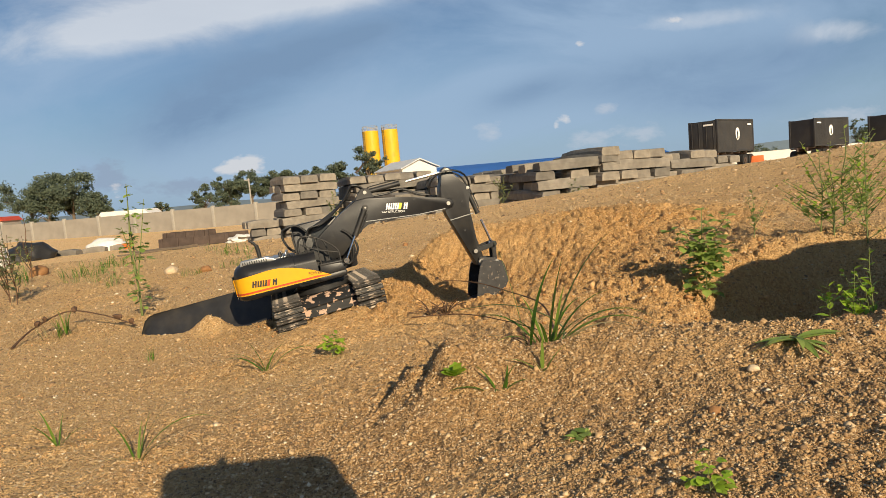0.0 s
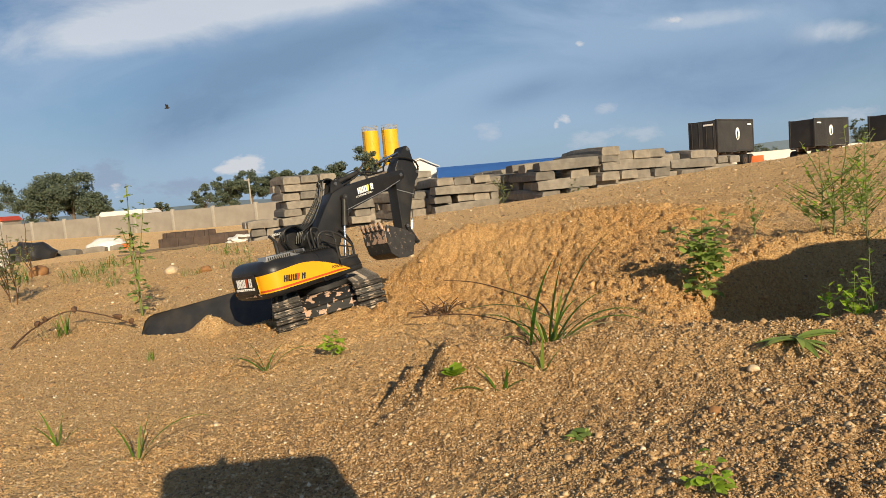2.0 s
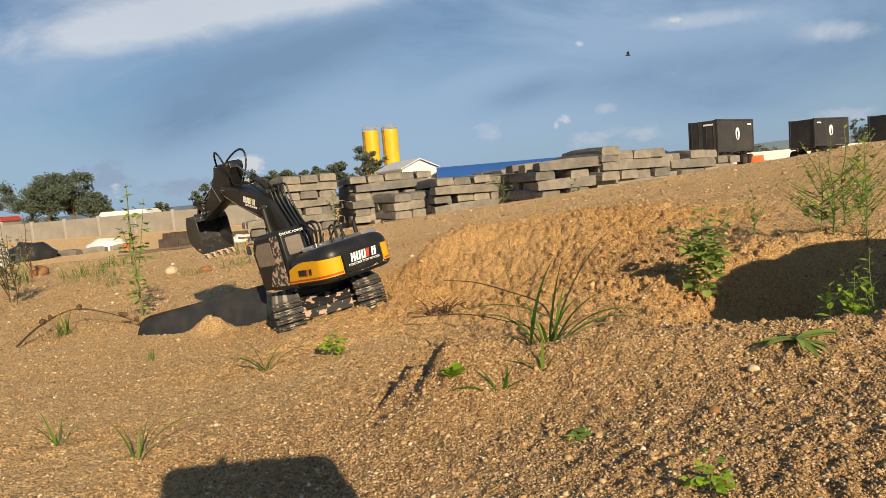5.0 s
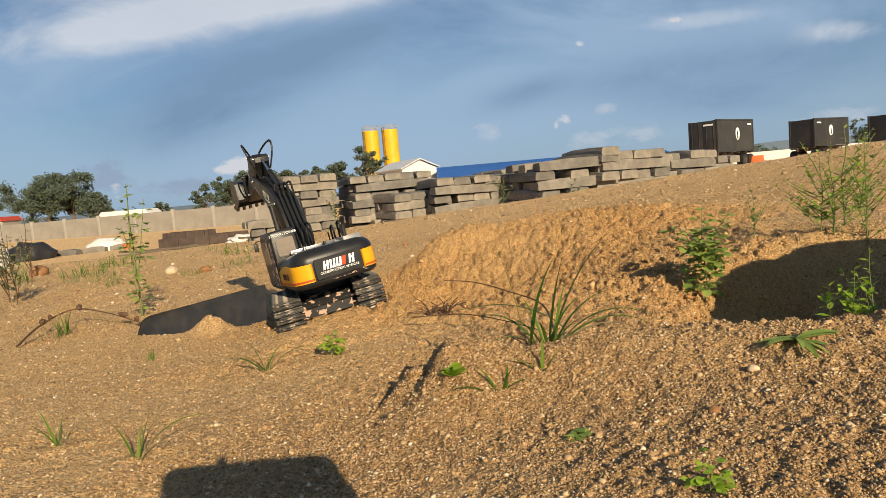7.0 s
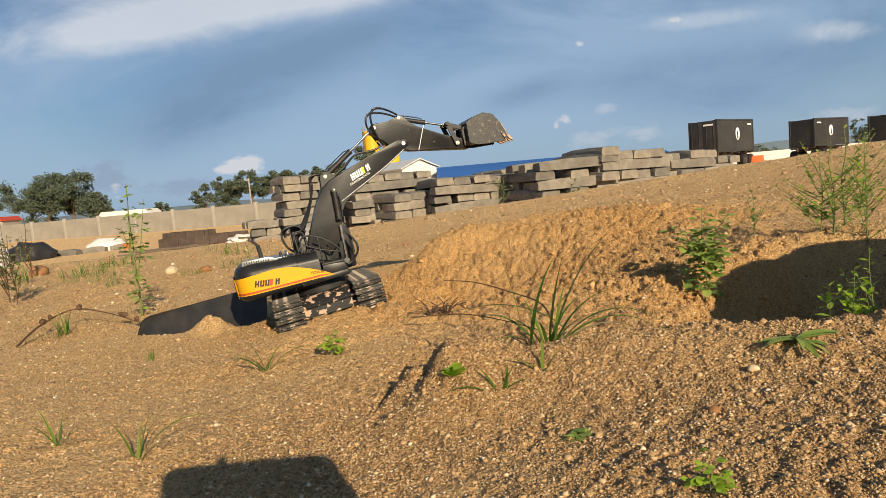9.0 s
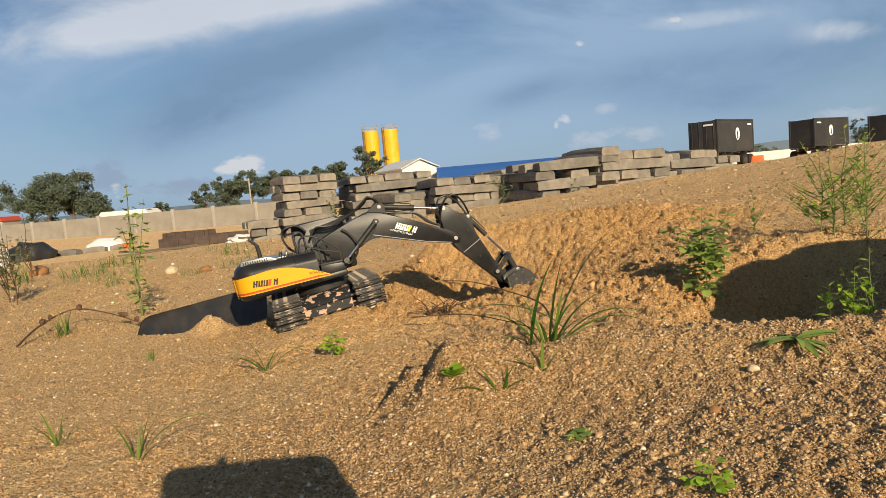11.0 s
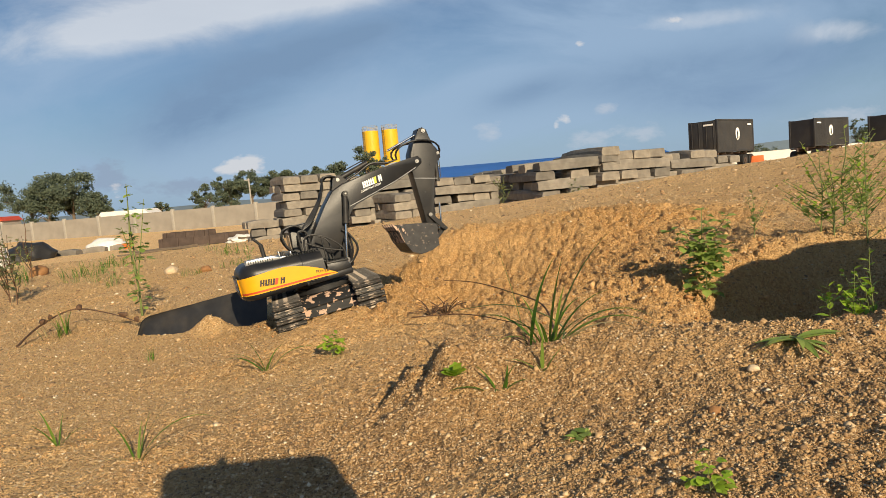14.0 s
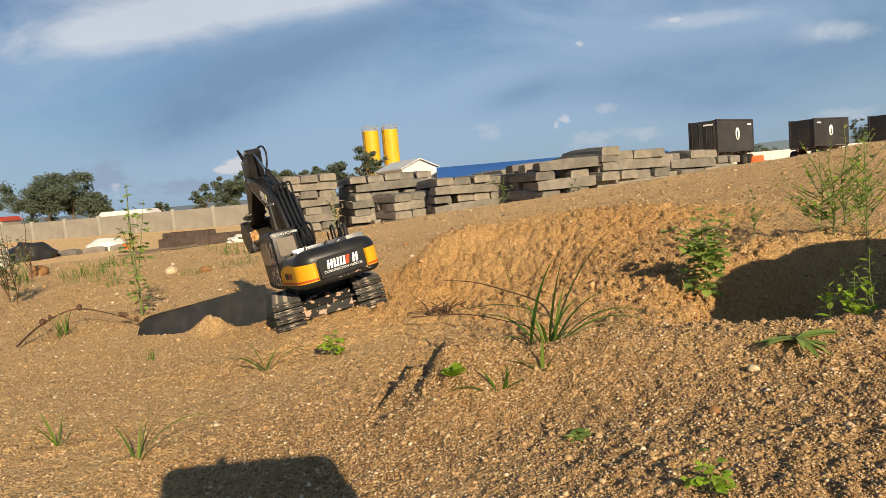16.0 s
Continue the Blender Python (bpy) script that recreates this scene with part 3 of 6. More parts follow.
stack(-5.55, 26.4, 8, 0, 1, 27)
stack(-7.05, 25.6, 3, 3, 12, 24, rows=2)
stack(-2.35, 27.6, 7, 4, 2, 20, 1, 5)
stack(-1.25, 25.4, 4, 0, 21, 26, 0)
stack(1.10, 25.6, 5, 4, 3, 16, 1, 5)
stack(2.85, 26.4, 5, 0, 31, 34, 0)
stack(4.40, 22.9, 6, 2, 4, 14, 0, 3, top=1)
stack(6.30, 23.4, 5, 2, 41, 22, 1, 4)
stack(7.95, 23.7, 4, 1, 15, 30, 0)
stack(9.15, 24.4, 4, 0, 5, 26, 0, top=2)
stack(10.6, 25.0, 3, 1, 51, 22, 1)


# ======== far buildings ========
def far_wall():
    w = thing("boundary_wall", "long grey concrete panel boundary wall with posts", "wall", kind="structure")
    a, b = Vector((-66, 77, -1.75)), Vector((-12, 56, -1.75))
    n = 12
    d = (b - a) / n
    turn = math.degrees(math.atan2(d.y, d.x))
    for i in range(n + 1):
        if i < n:
            bm = bm_new()
            add_box(bm, (d.length, 0.12, 2.0), pose(d.length / 2, 0, 1.0))
            part("panel", bm, M_WALL, w, m=Matrix.Translation(a + d * i) @ pose(0, 0, 0, 0, 0, turn))
        bm = bm_new()
        add_box(bm, (0.28, 0.3, 2.15), pose(0, 0, 1.07), 0.02)
        part("post", bm, M_WALL_POST, w, m=Matrix.Translation(a + d * i) @ pose(0, 0, 0, 0, 0, turn))


far_wall()


def silo(x):
    s = thing("cement_silo", "tall yellow steel cement silo", "silo", "pair of yellow silos")
    bm = bm_new()
    add_cyl(bm, 1.85, (0, 0, 0), (0, 0, 15.8), 28)
    shell = part("shell", bm, M_SILO, s)
    for z in (3.2, 6.4, 9.6, 12.8):
        bm = bm_new()
        add_cyl(bm, 1.90, (0, 0, z), (0, 0, z + 0.12), 28)
        part("seam", bm, M_SILO, shell)
    bm = bm_new()
    for k in range(16):
        a = k * math.pi / 8
        add_cyl(bm, 0.04, (1.75 * math.cos(a), 1.75 * math.sin(a), 15.8), (1.75 * math.cos(a), 1.75 * math.sin(a), 16.9), 5)
    for z in (16.3, 16.9):
        tube(bm, [(1.75 * math.cos(k * math.pi / 8), 1.75 * math.sin(k * math.pi / 8), z) for k in range(17)], 0.04, 5, 1)
    part("guard_rail", bm, M_WALL_POST, s)
    bm = bm_new()
    for q in (-0.25, 0.25):
        add_cyl(bm, 0.04, (-1.5 + q, -1.35, 0), (-1.5 + q, -1.35, 16.4), 5)
    for k in range(40):
        add_cyl(bm, 0.025, (-1.75, -1.35, 0.4 * k), (-1.25, -1.35, 0.4 * k), 5)
    part("ladder", bm, M_RUST, s)
    s.matrix_basis = pose(x, 150, -1.3)


silo(-14.5)
silo(-10.0)


def sheds():
    s = thing("white_shed", "white sheet metal shed with a gable roof", "shed")
    bm = bm_new()
    add_prism(bm, [(-2.6, 0), (2.6, 0), (2.6, 4.6), (0, 5.7), (-2.6, 4.6)], 0, 8)
    part("wall", bm, M_WHITE_ROOF, s)
    for side in (-1, 1):
        bm = bm_new()
        add_prism(bm, [(0, 5.74), (side * 2.95, 4.52), (side * 2.95, 4.64), (0, 5.88)], -0.4, 8.4)
        part("roof", bm, M_SHED_ROOF, s)
    s.matrix_basis = pose(-2.2, 86, -1.5, 0, 0, 30)
    s = thing("blue_roofed_hall", "long hall with a blue sheet metal roof", "hall")
    bm = bm_new()
    add_prism(bm, [(0, 0), (29, 0), (29, 4.2), (0, 4.2)], 0, 10)
    part("wall", bm, M_CONCRETE, s)
    bm = bm_new()
    add_prism(bm, [(-5, -0.2), (5, 1.8), (15, -0.2), (15, -0.4), (5, 1.6), (-5, -0.4)], -29.4, 0.4)
    part("roof", bm, M_BLUE_ROOF, s, m=pose(0, 0, 4.4, 0, 0, 90))
    s.matrix_basis = pose(0.5, 80, -3.35, 0, 0, 0)


sheds()
# ======== excavator ========
BASE = Matrix.Translation((-0.2587, 1.3225, 0.27 - 0.1842)) @ Euler((0, -0.1644, 0)).to_matrix().to_4x4() @ Euler((0.012, 0, 0)).to_matrix().to_4x4()
FOOT, TIP, REACH, BOOM_Y = (0.0069, 0.0659), (0.2891, 0.0776), 0.1463, 0.013

# joint angles in degrees at times in seconds: upper body, boom, stick, bucket
SWING = [(0, 12), (0.5, 11.4), (1, 12.8), (1.5, 21.8), (2, 43.5), (2.5, 67.4), (3, 94), (3.3, 102.3), (3.5, 102.6), (4, 125.6), (4.2, 131.5), (4.6, 135), (6.3, 135), (6.5, 135), (7, 116.2), (7.5, 90.3), (8, 66.1), (8.5, 37.7), (9, 15.6), (9.2, 11.6), (9.5, 11), (11.3, 13.5), (12.5, 11.9), (13, 11.1), (13.5, 12.6), (14, 21.9), (14.5, 41.8), (15, 67.8), (15.5, 93.2), (16, 118.8)]
BOOM = [(0, -8.5), (0.5, -5.1), (1, -1.6), (1.5, -1.5), (2, 9), (2.5, 10.7), (3.5, 10.5), (4, 24), (4.2, 23.6), (6.5, 23.5), (7, 25), (7.5, 24), (8, 22.5), (8.5, 22.3), (9, 22.4), (9.2, 22.7), (11.3, -26.1), (11.5, -23.6), (12.5, -9.9), (13, -3.3), (13.5, 9.6), (14, 12.7), (14.5, 19.7), (15, 25), (16, 25.1)]
STICK = [(0, -74.8), (0.5, -84.9), (1, -99.4), (1.5, -100.7), (2, -100.1), (2.5, -95.7), (3, -88), (3.5, -60), (4, -24.5), (4.2, -23.4), (6.3, -11.4), (6.5, -11.4), (8, -12), (9, -13), (9.2, -12.9), (11.3, -61), (11.5, -65.4), (12.5, -81.8), (13, -89.6), (13.5, -93.4), (14, -90.7), (14.5, -83.7), (15, -82), (15.5, -66), (16, -37.6)]
BUCKET = [(0, -18.4), (0.5, -16.9), (1, -93.7), (1.5, -116.4), (2.5, -112), (3, -104), (3.5, -77), (4, -40), (4.2, -37), (6.3, 80), (6.5, 82), (7, 83), (7.5, 80), (8, 77), (8.5, 80), (9, 86.3), (9.2, 86), (11.3, 14.2), (11.5, 18.2), (12.5, 0.3), (13, -16.6), (13.5, -74.5), (14, -100), (14.5, -101), (15, -99), (15.5, -83), (16, -54)]


def joint(table, t):
    """The angle at t: a smooth curve through the table that never overshoots."""
    n = len(table)
    k = max(i for i in range(n) if table[i][0] <= t + 1e-6)
    if k >= n - 1:
        return table[-1][1]

    def slope(i):
        return (table[i + 1][1] - table[i][1]) / (table[i + 1][0] - table[i][0])

    def tangent(i):
        if i <= 0 or i >= n - 1:
            return 0.0
        a, b = slope(i - 1), slope(i)
        return 0.0 if a * b <= 0 else 2 * a * b / (a + b)

    h = table[k + 1][0] - table[k][0]
    u = (t - table[k][0]) / h
    return ((2 * u ** 3 - 3 * u * u + 1) * table[k][1] + (u ** 3 - 2 * u * u + u) * h * tangent(k)
            + (3 * u * u - 2 * u ** 3) * table[k + 1][1] + (u ** 3 - u * u) * h * tangent(k + 1))


def turn_y(a):
    """A turn in the boom's plane that lifts +x towards +z."""
    return Matrix.Rotation(-radians(a), 4, "Y")


HOSE_LENGTH, HOSE_LINKS = 0.148, 14


def hose_curve(p0, d0, p3, d3):
    """The lengths of a slack hose of fixed length between two ends that leave in given directions."""
    def points(k):
        c1, c2 = p0 + d0 * k, p3 - d3 * k
        return [p0 * (1 - u) ** 3 + c1 * 3 * u * (1 - u) ** 2 + c2 * 3 * u * u * (1 - u) + p3 * u ** 3 for u in (i / HOSE_LINKS for i in range(HOSE_LINKS + 1))]

    lo, hi = 0.01, 0.16
    for _ in range(14):
        mid = (lo + hi) / 2
        pts = points(mid)
        if sum((b - a).length for a, b in zip(pts, pts[1:])) > HOSE_LENGTH:
            hi = mid
        else:
            lo = mid
    return list(zip(pts, pts[1:]))


def poses(t):
    up = Matrix.Rotation(radians(joint(SWING, t)), 4, "Z")
    boom = up @ Matrix.Translation((FOOT[0], BOOM_Y, FOOT[1])) @ turn_y(joint(BOOM, t))
    elbow = boom @ Vector((TIP[0], 0, TIP[1]))
    back = up.inverted() @ elbow
    stick = up @ Matrix.Translation(back) @ turn_y(joint(STICK, t))
    pin = up.inverted() @ (stick @ Vector((REACH, 0, 0)))
    bucket = up @ Matrix.Translation(pin) @ turn_y(joint(BUCKET, t))
    out = {"upper": up, "boom": boom, "stick": stick, "bucket": bucket}

    def flat(v):
        v = up.inverted() @ v
        return Vector((v.x, v.z))

    def along(a, b, y):
        """A pose at a in the boom's plane whose x runs towards b."""
        d = b - a
        return up @ Matrix.Translation((a.x, y, a.y)) @ turn_y(math.degrees(math.atan2(d.y, d.x)))

    base, top = Vector((0.062, 0.040)), flat(boom @ Vector((0.1088, 0, 0.087)))
    for name, y in (("right", BOOM_Y - 0.030), ("left", BOOM_Y + 0.030)):
        out["boom_barrel_" + name] = along(top, base, y)
        out["boom_rod_" + name] = along(base, top, y)
    a, b = flat(boom @ Vector((0.1134, 0, 0.119))), flat(stick @ Vector((-0.0626, 0, 0.0327)))
    out["arm_barrel"], out["arm_rod"] = along(a, b, BOOM_Y), along(b, a, BOOM_Y)
    for name, side in (("right", -1), ("left", 1)):
        p0, p3 = boom @ Vector((0.252, side * 0.012, 0.101)), stick @ Vector((-0.006, side * 0.010, 0.060))
        d0 = boom.to_3x3() @ Vector((0.25, side * 0.55, 1.0)) + up.to_3x3() @ Vector((-0.5, 0, 0.4))
        d3 = stick.to_3x3() @ Vector((1.0, -side * 0.45, -0.45))
        for k, (p, q) in enumerate(hose_curve(p0, d0.normalized(), p3, d3.normalized())):
            e = q - p
            out["hose_%s_%d" % (name, k)] = Matrix.Translation(p) @ e.to_track_quat("X", "Z").to_matrix().to_4x4()
    # four-bar linkage of the bucket
    n, q = flat(stick @ Vector((0.121, 0, 0.001))), flat(bucket @ Vector((0.0356, 0, 0.0029)))
    d = q - n
    r1, r2, dist = 0.0462, 0.0386, min(d.length, 0.0845)
    h = (r1 * r1 - r2 * r2 + dist * dist) / (2 * dist)
    w = math.sqrt(max(r1 * r1 - h * h, 0))
    e = d.normalized()
    knee = n + e * h + Vector((-e.y, e.x)) * w
    out["rocker"], out["link"] = along(n, knee, BOOM_Y), along(knee, q, BOOM_Y)
    k = flat(stick @ Vector((-0.0078, 0, 0.0549)))
    out["bucket_barrel"], out["bucket_rod"] = along(k, knee, BOOM_Y), along(knee, k, BOOM_Y)
    return out


excavator = thing("toy_excavator", "dark grey and yellow model crawler excavator digging in sand", "toy excavator")
excavator.matrix_basis = BASE
MOVING = {}

YAW = 15.0


def smooth_path(n):
    """Points and headings round the track's loop."""
    half, r = 0.094, 0.0275
    total = 4 * half + 2 * math.pi * r
    for k in range(n):
        d = total * k / n
        if d < 2 * half:
            yield -half + d, -r, 0.0
        elif d < 2 * half + math.pi * r:
            a = (d - 2 * half) / r
            yield half + r * math.sin(a), -r * math.cos(a), math.degrees(a)
        elif d < 4 * half + math.pi * r:
            yield half - (d - 2 * half - math.pi * r), r, 180.0
        else:
            a = (d - 4 * half - math.pi * r) / r
            yield -half - r * math.sin(a), r * math.cos(a), 180.0 + math.degrees(a)


def build_tracks():
    bm = bm_new()
    add_box(bm, (0.0112, 0.056, 0.0034), None, 0.0006, 1)
    add_box(bm, (0.007, 0.016, 0.006), pose(0, 0, 0.004), 0.0006, 1)
    plain = set(bm.faces)
    add_box(bm, (0.0024, 0.054, 0.0044), pose(-0.0032, 0, -0.0034), 0.0005, 1)
    add_box(bm, (0.0020, 0.054, 0.0034), pose(0.0028, 0, -0.0028), 0.0005, 1)
    for face in bm.faces:
        face.material_index = 0 if face in plain else 1
    first = None
    for side in (-1, 1):
        bmf = bm_new()
        add_prism(bmf, rounded([(-0.10, -0.019), (0.10, -0.019), (0.085, 0.018), (-0.085, 0.018)], 0.012, 4), -0.012, 0.012, 0.002)
        tr = part("track", bmf, M_BLACK, excavator, "rubbery dark crawler track caked with dust", m=pose(0, 0, -0.029, 0, 0, 90 + YAW) @ pose(0, side * 0.079, 0))
        for x, z, a in smooth_path(40):
            m = pose(x, 0, z, 0, -a, 0)
            if first is None:
                first = part("pad", bm, [M_TRACK, M_LUG], tr, m=m)
            else:
                ob = new("pad", first.data)
                ob.parent, ob.matrix_basis = tr, m
        for x, name, r in ((-0.094, "sprocket", 0.024), (0.094, "idler", 0.024)):
            bmw = bm_new()
            add_cyl(bmw, r, (0, -0.02, 0), (0, 0.02, 0), 20)
            add_cyl(bmw, r * 0.55, (0, -0.024, 0), (0, 0.024, 0), 16)
            for k in range(6):
                c, d = math.cos(k * math.pi / 3) * r * 0.75, math.sin(k * math.pi / 3) * r * 0.75
                add_cyl(bmw, 0.0018, (c, -0.022, d), (c, 0.022, d), 6)
            part(name, bmw, M_BLACK, tr, m=pose(x, 0, 0))
        for k in range(5):
            bmw = bm_new()
            add_cyl(bmw, 0.0085, (0, -0.018, 0), (0, 0.018, 0), 14)
            part("roller", bmw, M_BLACK, tr, m=pose(-0.06 + 0.03 * k, 0, -0.0165))
    rot = pose(0, 0, 0, 0, 0, 90 + YAW)
    bm = bm_new()
    add_prism(bm, [(-0.088, -0.045), (0.088, -0.045), (0.088, -0.026), (0.06, -0.006), (-0.06, -0.006), (-0.088, -0.026)], -0.056, 0.056, 0.002)
    add_box(bm, (0.03, 0.11, 0.006), pose(-0.077, 0, -0.017, 0, -36, 0), 0.001)
    add_box(bm, (0.03, 0.11, 0.006), pose(0.077, 0, -0.017, 0, 36, 0), 0.001)
    part("chassis", bm, M_WORN, excavator, "black chassis with paint worn to pinkish plastic", m=rot)
    bm = bm_new()
    add_cyl(bm, 0.052, (0, 0, -0.02), (0, 0, 0.019), 40)
    add_cyl(bm, 0.058, (0, 0, -0.004), (0, 0, 0.006), 40)
    part("turntable", bm, M_BLACK, excavator)


build_tracks()


def plan(inset=0.0, front=-0.04, half=0.0825):
    """The upper body's rounded rear in plan, from front right round to front left."""
    r, pts = 0.034 - inset * 0.6, []
    w, back = half - inset, -0.160 + inset
    pts.append((front, -w))
    for k in range(9):
        a = math.radians(k * 90 / 8)
        pts.append((back + r - r * math.sin(a), -(w - r) - r * math.cos(a)))
    pts += [(back - 0.003, -0.02), (back - 0.003, 0.02)]
    for k in range(9):
        a = math.radians(90 - k * 90 / 8)
        pts.append((back + r - r * math.sin(a), (w - r) + r * math.cos(a)))
    pts.append((front, w))
    return pts


def lean(x, z):
    """The hood's top falls a little towards the front."""
    return z - max(0.0, x + 0.15) * 0.085 * max(0.0, min(1.0, (z - 0.05) / 0.03))


def loft(bm, layers):
    rings = [[bm.verts.new((x, y, lean(x, z))) for x, y in pts] for z, pts in layers]
    n = len(rings[0])
    for a, b in zip(rings, rings[1:]):
        for k in range(n):
            bm.faces.new((a[k], a[(k + 1) % n], b[(k + 1) % n], b[k]))
    bm.faces.new(rings[0][::-1])
    bm.faces.new(rings[-1])


def skin(bm, path, low, high, out0=-0.0012, out1=0.0009):
    """A thin skin along a plan path: low and high give its edges' heights by the share of the way."""
    n = len(path)
    rows = []
    for k, (x, y) in enumerate(path):
        a, b = Vector(path[max(k - 1, 0)]), Vector(path[min(k + 1, n - 1)])
        d = (b - a).normalized()
        nrm = Vector((d.y, -d.x))
        t = k / (n - 1)
        rows.append([(x + nrm.x * o, y + nrm.y * o, h) for o, h in ((out0, low(x, t)), (out1, low(x, t)), (out1, high(x, t)), (out0, high(x, t)))])
    V = [[bm.verts.new(p) for p in r] for r in rows]
    for a, b in zip(V, V[1:]):
        for k in range(4):
            bm.faces.new((a[k], a[(k + 1) % 4], b[(k + 1) % 4], b[k]))
    bm.faces.new(V[0])
    bm.faces.new(V[-1][::-1])


def text_mesh(words, size, mat, parent, m, name="lettering", label=""):
    cu = bpy.data.curves.new(name, "FONT")
    cu.body, cu.size, cu.align_x, cu.align_y, cu.extrude = words, size, "CENTER", "CENTER", 0.0003
    tmp = bpy.data.objects.new(name, cu)
    scene.collection.objects.link(tmp)
    me = bpy.data.meshes.new_from_object(tmp.evaluated_get(bpy.context.evaluated_depsgraph_get()))
    bpy.data.objects.remove(tmp)
    me.materials.clear()
    me.materials.append(mat)
    ob = new(name, me)
    ob.parent, ob.matrix_basis = parent, m
    if label:
        tagged(ob, label)
    return ob


def emblem(parent, m, w, h, mat, accent):
    """Four slanted blocks and one accent stroke in place of a maker's mark."""
    k = w / 5.2
    for i in range(5):
        bm = bm_new()
        x0 = -w / 2 + i * k * 1.06
        sl = h * 0.18
        if i == 3:
            add_prism(bm, [(x0 - 0.02 * w, -h / 2), (x0 + k * 0.45, -h / 2), (x0 + k * 0.85, h / 2), (x0 + k * 0.2, h / 2)], 0, 0.0006)
            part("accent_stroke", bm, accent, parent, m=m)
            continue
        add_prism(bm, [(x0, -h / 2), (x0 + k * 0.34, -h / 2), (x0 + k * 0.34 + sl, h / 2), (x0 + sl, h / 2)], 0, 0.0006)
        add_prism(bm, [(x0 + k * 0.55, -h / 2), (x0 + k * 0.9, -h / 2), (x0 + k * 0.9 + sl, h / 2), (x0 + k * 0.55 + sl, h / 2)], 0, 0.0006)
        lo = (-0.12, -0.5, -0.5, 0, 0.02)[i] * h
        add_prism(bm, [(x0 + k * 0.3 + sl / 2, lo), (x0 + k * 0.6 + sl / 2, lo), (x0 + k * 0.6 + sl / 2, lo + h * 0.24), (x0 + k * 0.3 + sl / 2, lo + h * 0.24)], 0.0001, 0.0005)
        part("mark", bm, mat, parent, m=m)


RIGHT_SIDE = Matrix.Diagonal((1, -1, 1, 1))


def build_upper():
    bm = bm_new()
    lay = [(0.019, plan(0.006)), (0.023, plan(0.001)), (0.027, plan(0.0)), (0.066, plan(0.0))]
    for k in range(1, 7):
        a = math.radians(k * 15)
        lay.append((0.066 + 0.024 * math.sin(a), plan(0.024 * (1 - math.cos(a)))))
    loft(bm, lay)
    up = part("upper_body", bm, M_GREY, excavator, "dark grey plastic upper body with scratched edges")
    MOVING["upper"] = up
    # right tank in front of the hood
    bm = bm_new()
    prof = [(-0.083, 0.02), (-0.083, 0.066)] + [(-0.083 + 0.024 * (1 - math.cos(math.radians(a))), 0.066 + 0.024 * math.sin(math.radians(a))) for a in range(15, 91, 15)] + [(-0.030, 0.09), (-0.030, 0.02)]
    a = [[bm.verts.new((x, y, lean(x, z) + 0.0004)) for y, z in prof] for x in (-0.0395, 0.002)]
    for k in range(len(prof)):
        n = (k + 1) % len(prof)
        bm.faces.new((a[0][k], a[0][n], a[1][n], a[1][k]))
    bm.faces.new(a[0])
    bm.faces.new(a[1][::-1])
    part("side_tank", bm, M_GREY, up)
    # floor with the front steps
    bm = bm_new()
    add_box(bm, (0.096, 0.166, 0.012), pose(0.0065, 0, 0.0235), 0.003)
    add_prism(bm, [(0.004, 0.029), (0.054, 0.029), (0.049, 0.045), (0.006, 0.049)], -0.0828, -0.034, 0.002)
    part("floor_plate", bm, M_GREY, up)
    bm = bm_new()
    add_box(bm, (0.045, 0.05, 0.004), pose(0.028, -0.058, 0.0485, 0, 4, 0), 0.001)
    for k in range(7):
        add_box(bm, (0.003, 0.044, 0.002), pose(0.010 + 0.006 * k, -0.058, 0.0515 - 0.0004 * k))
    part("step_tread", bm, M_BLACK, up)
    # yellow stripes, red lines
    for side in (-1, 1):
        base = plan(0.0)
        path = [(x, y) for x, y in base if y < -0.04 and x < -0.05]
        path = [(-0.1625, -0.051)] + path[::-1]
        path += [(-0.11 + 0.0133 * k, -0.0825) for k in range(1, 11)]
        high = lambda x, t: 0.0640 + 0.003 * min(1, max(0, (x + 0.16) / 0.06)) - 0.040 * max(0, (x + 0.085) / 0.108) ** 1.7
        low = lambda x, t: 0.030 - 0.004 * (x + 0.16) / 0.18
        if side > 0:
            path = [(x, -y) for x, y in path][::-1]
        hood = [p for p in path]
        bm = bm_new()
        skin(bm, hood, low, lambda x, t: max(high(x, t), low(x, t) + 0.0008), -0.0012, 0.0007)
        part("yellow_stripe", bm, M_YELLOW, up)
        bm = bm_new()
        skin(bm, hood, lambda x, t: low(x, t) + 0.0022, lambda x, t: low(x, t) + 0.0058 - 0.004 * max(0, x / 0.023), -0.0008, 0.0011)
        part("red_line", bm, M_RED, up)
    emblem(up, Matrix.Translation((-0.104, -0.0845, 0.0455)) @ pose(0, 0, 0, 0, 8, 0), 0.047, 0.012, M_BLACK, M_RED)
    text_mesh("POWER", 0.0075, M_BLACK, up, Matrix.Translation((-0.006, -0.0843, 0.0385)) @ pose(0, 0, 0, 90, 0, 0) @ pose(0, 0, 0, 0, 0, -8))
    emblem(up, Matrix.Translation((-0.085, 0.0850, 0.0465)) @ pose(0, 0, 0, 0, 0, 180), 0.045, 0.0115, M_BLACK, M_RED)
    text_mesh("POWER", 0.0065, M_BLACK, up, Matrix.Translation((-0.004, 0.0843, 0.0345)) @ pose(0, 0, 0, 90, 0, 180))
    # rear plate and its print
    bm = bm_new()
    add_prism(bm, rounded([(-0.046, -0.021), (0.046, -0.021), (0.046, 0.017), (-0.046, 0.017)], 0.004, 3), -0.0012, 0.0012, 0.0006, 1)
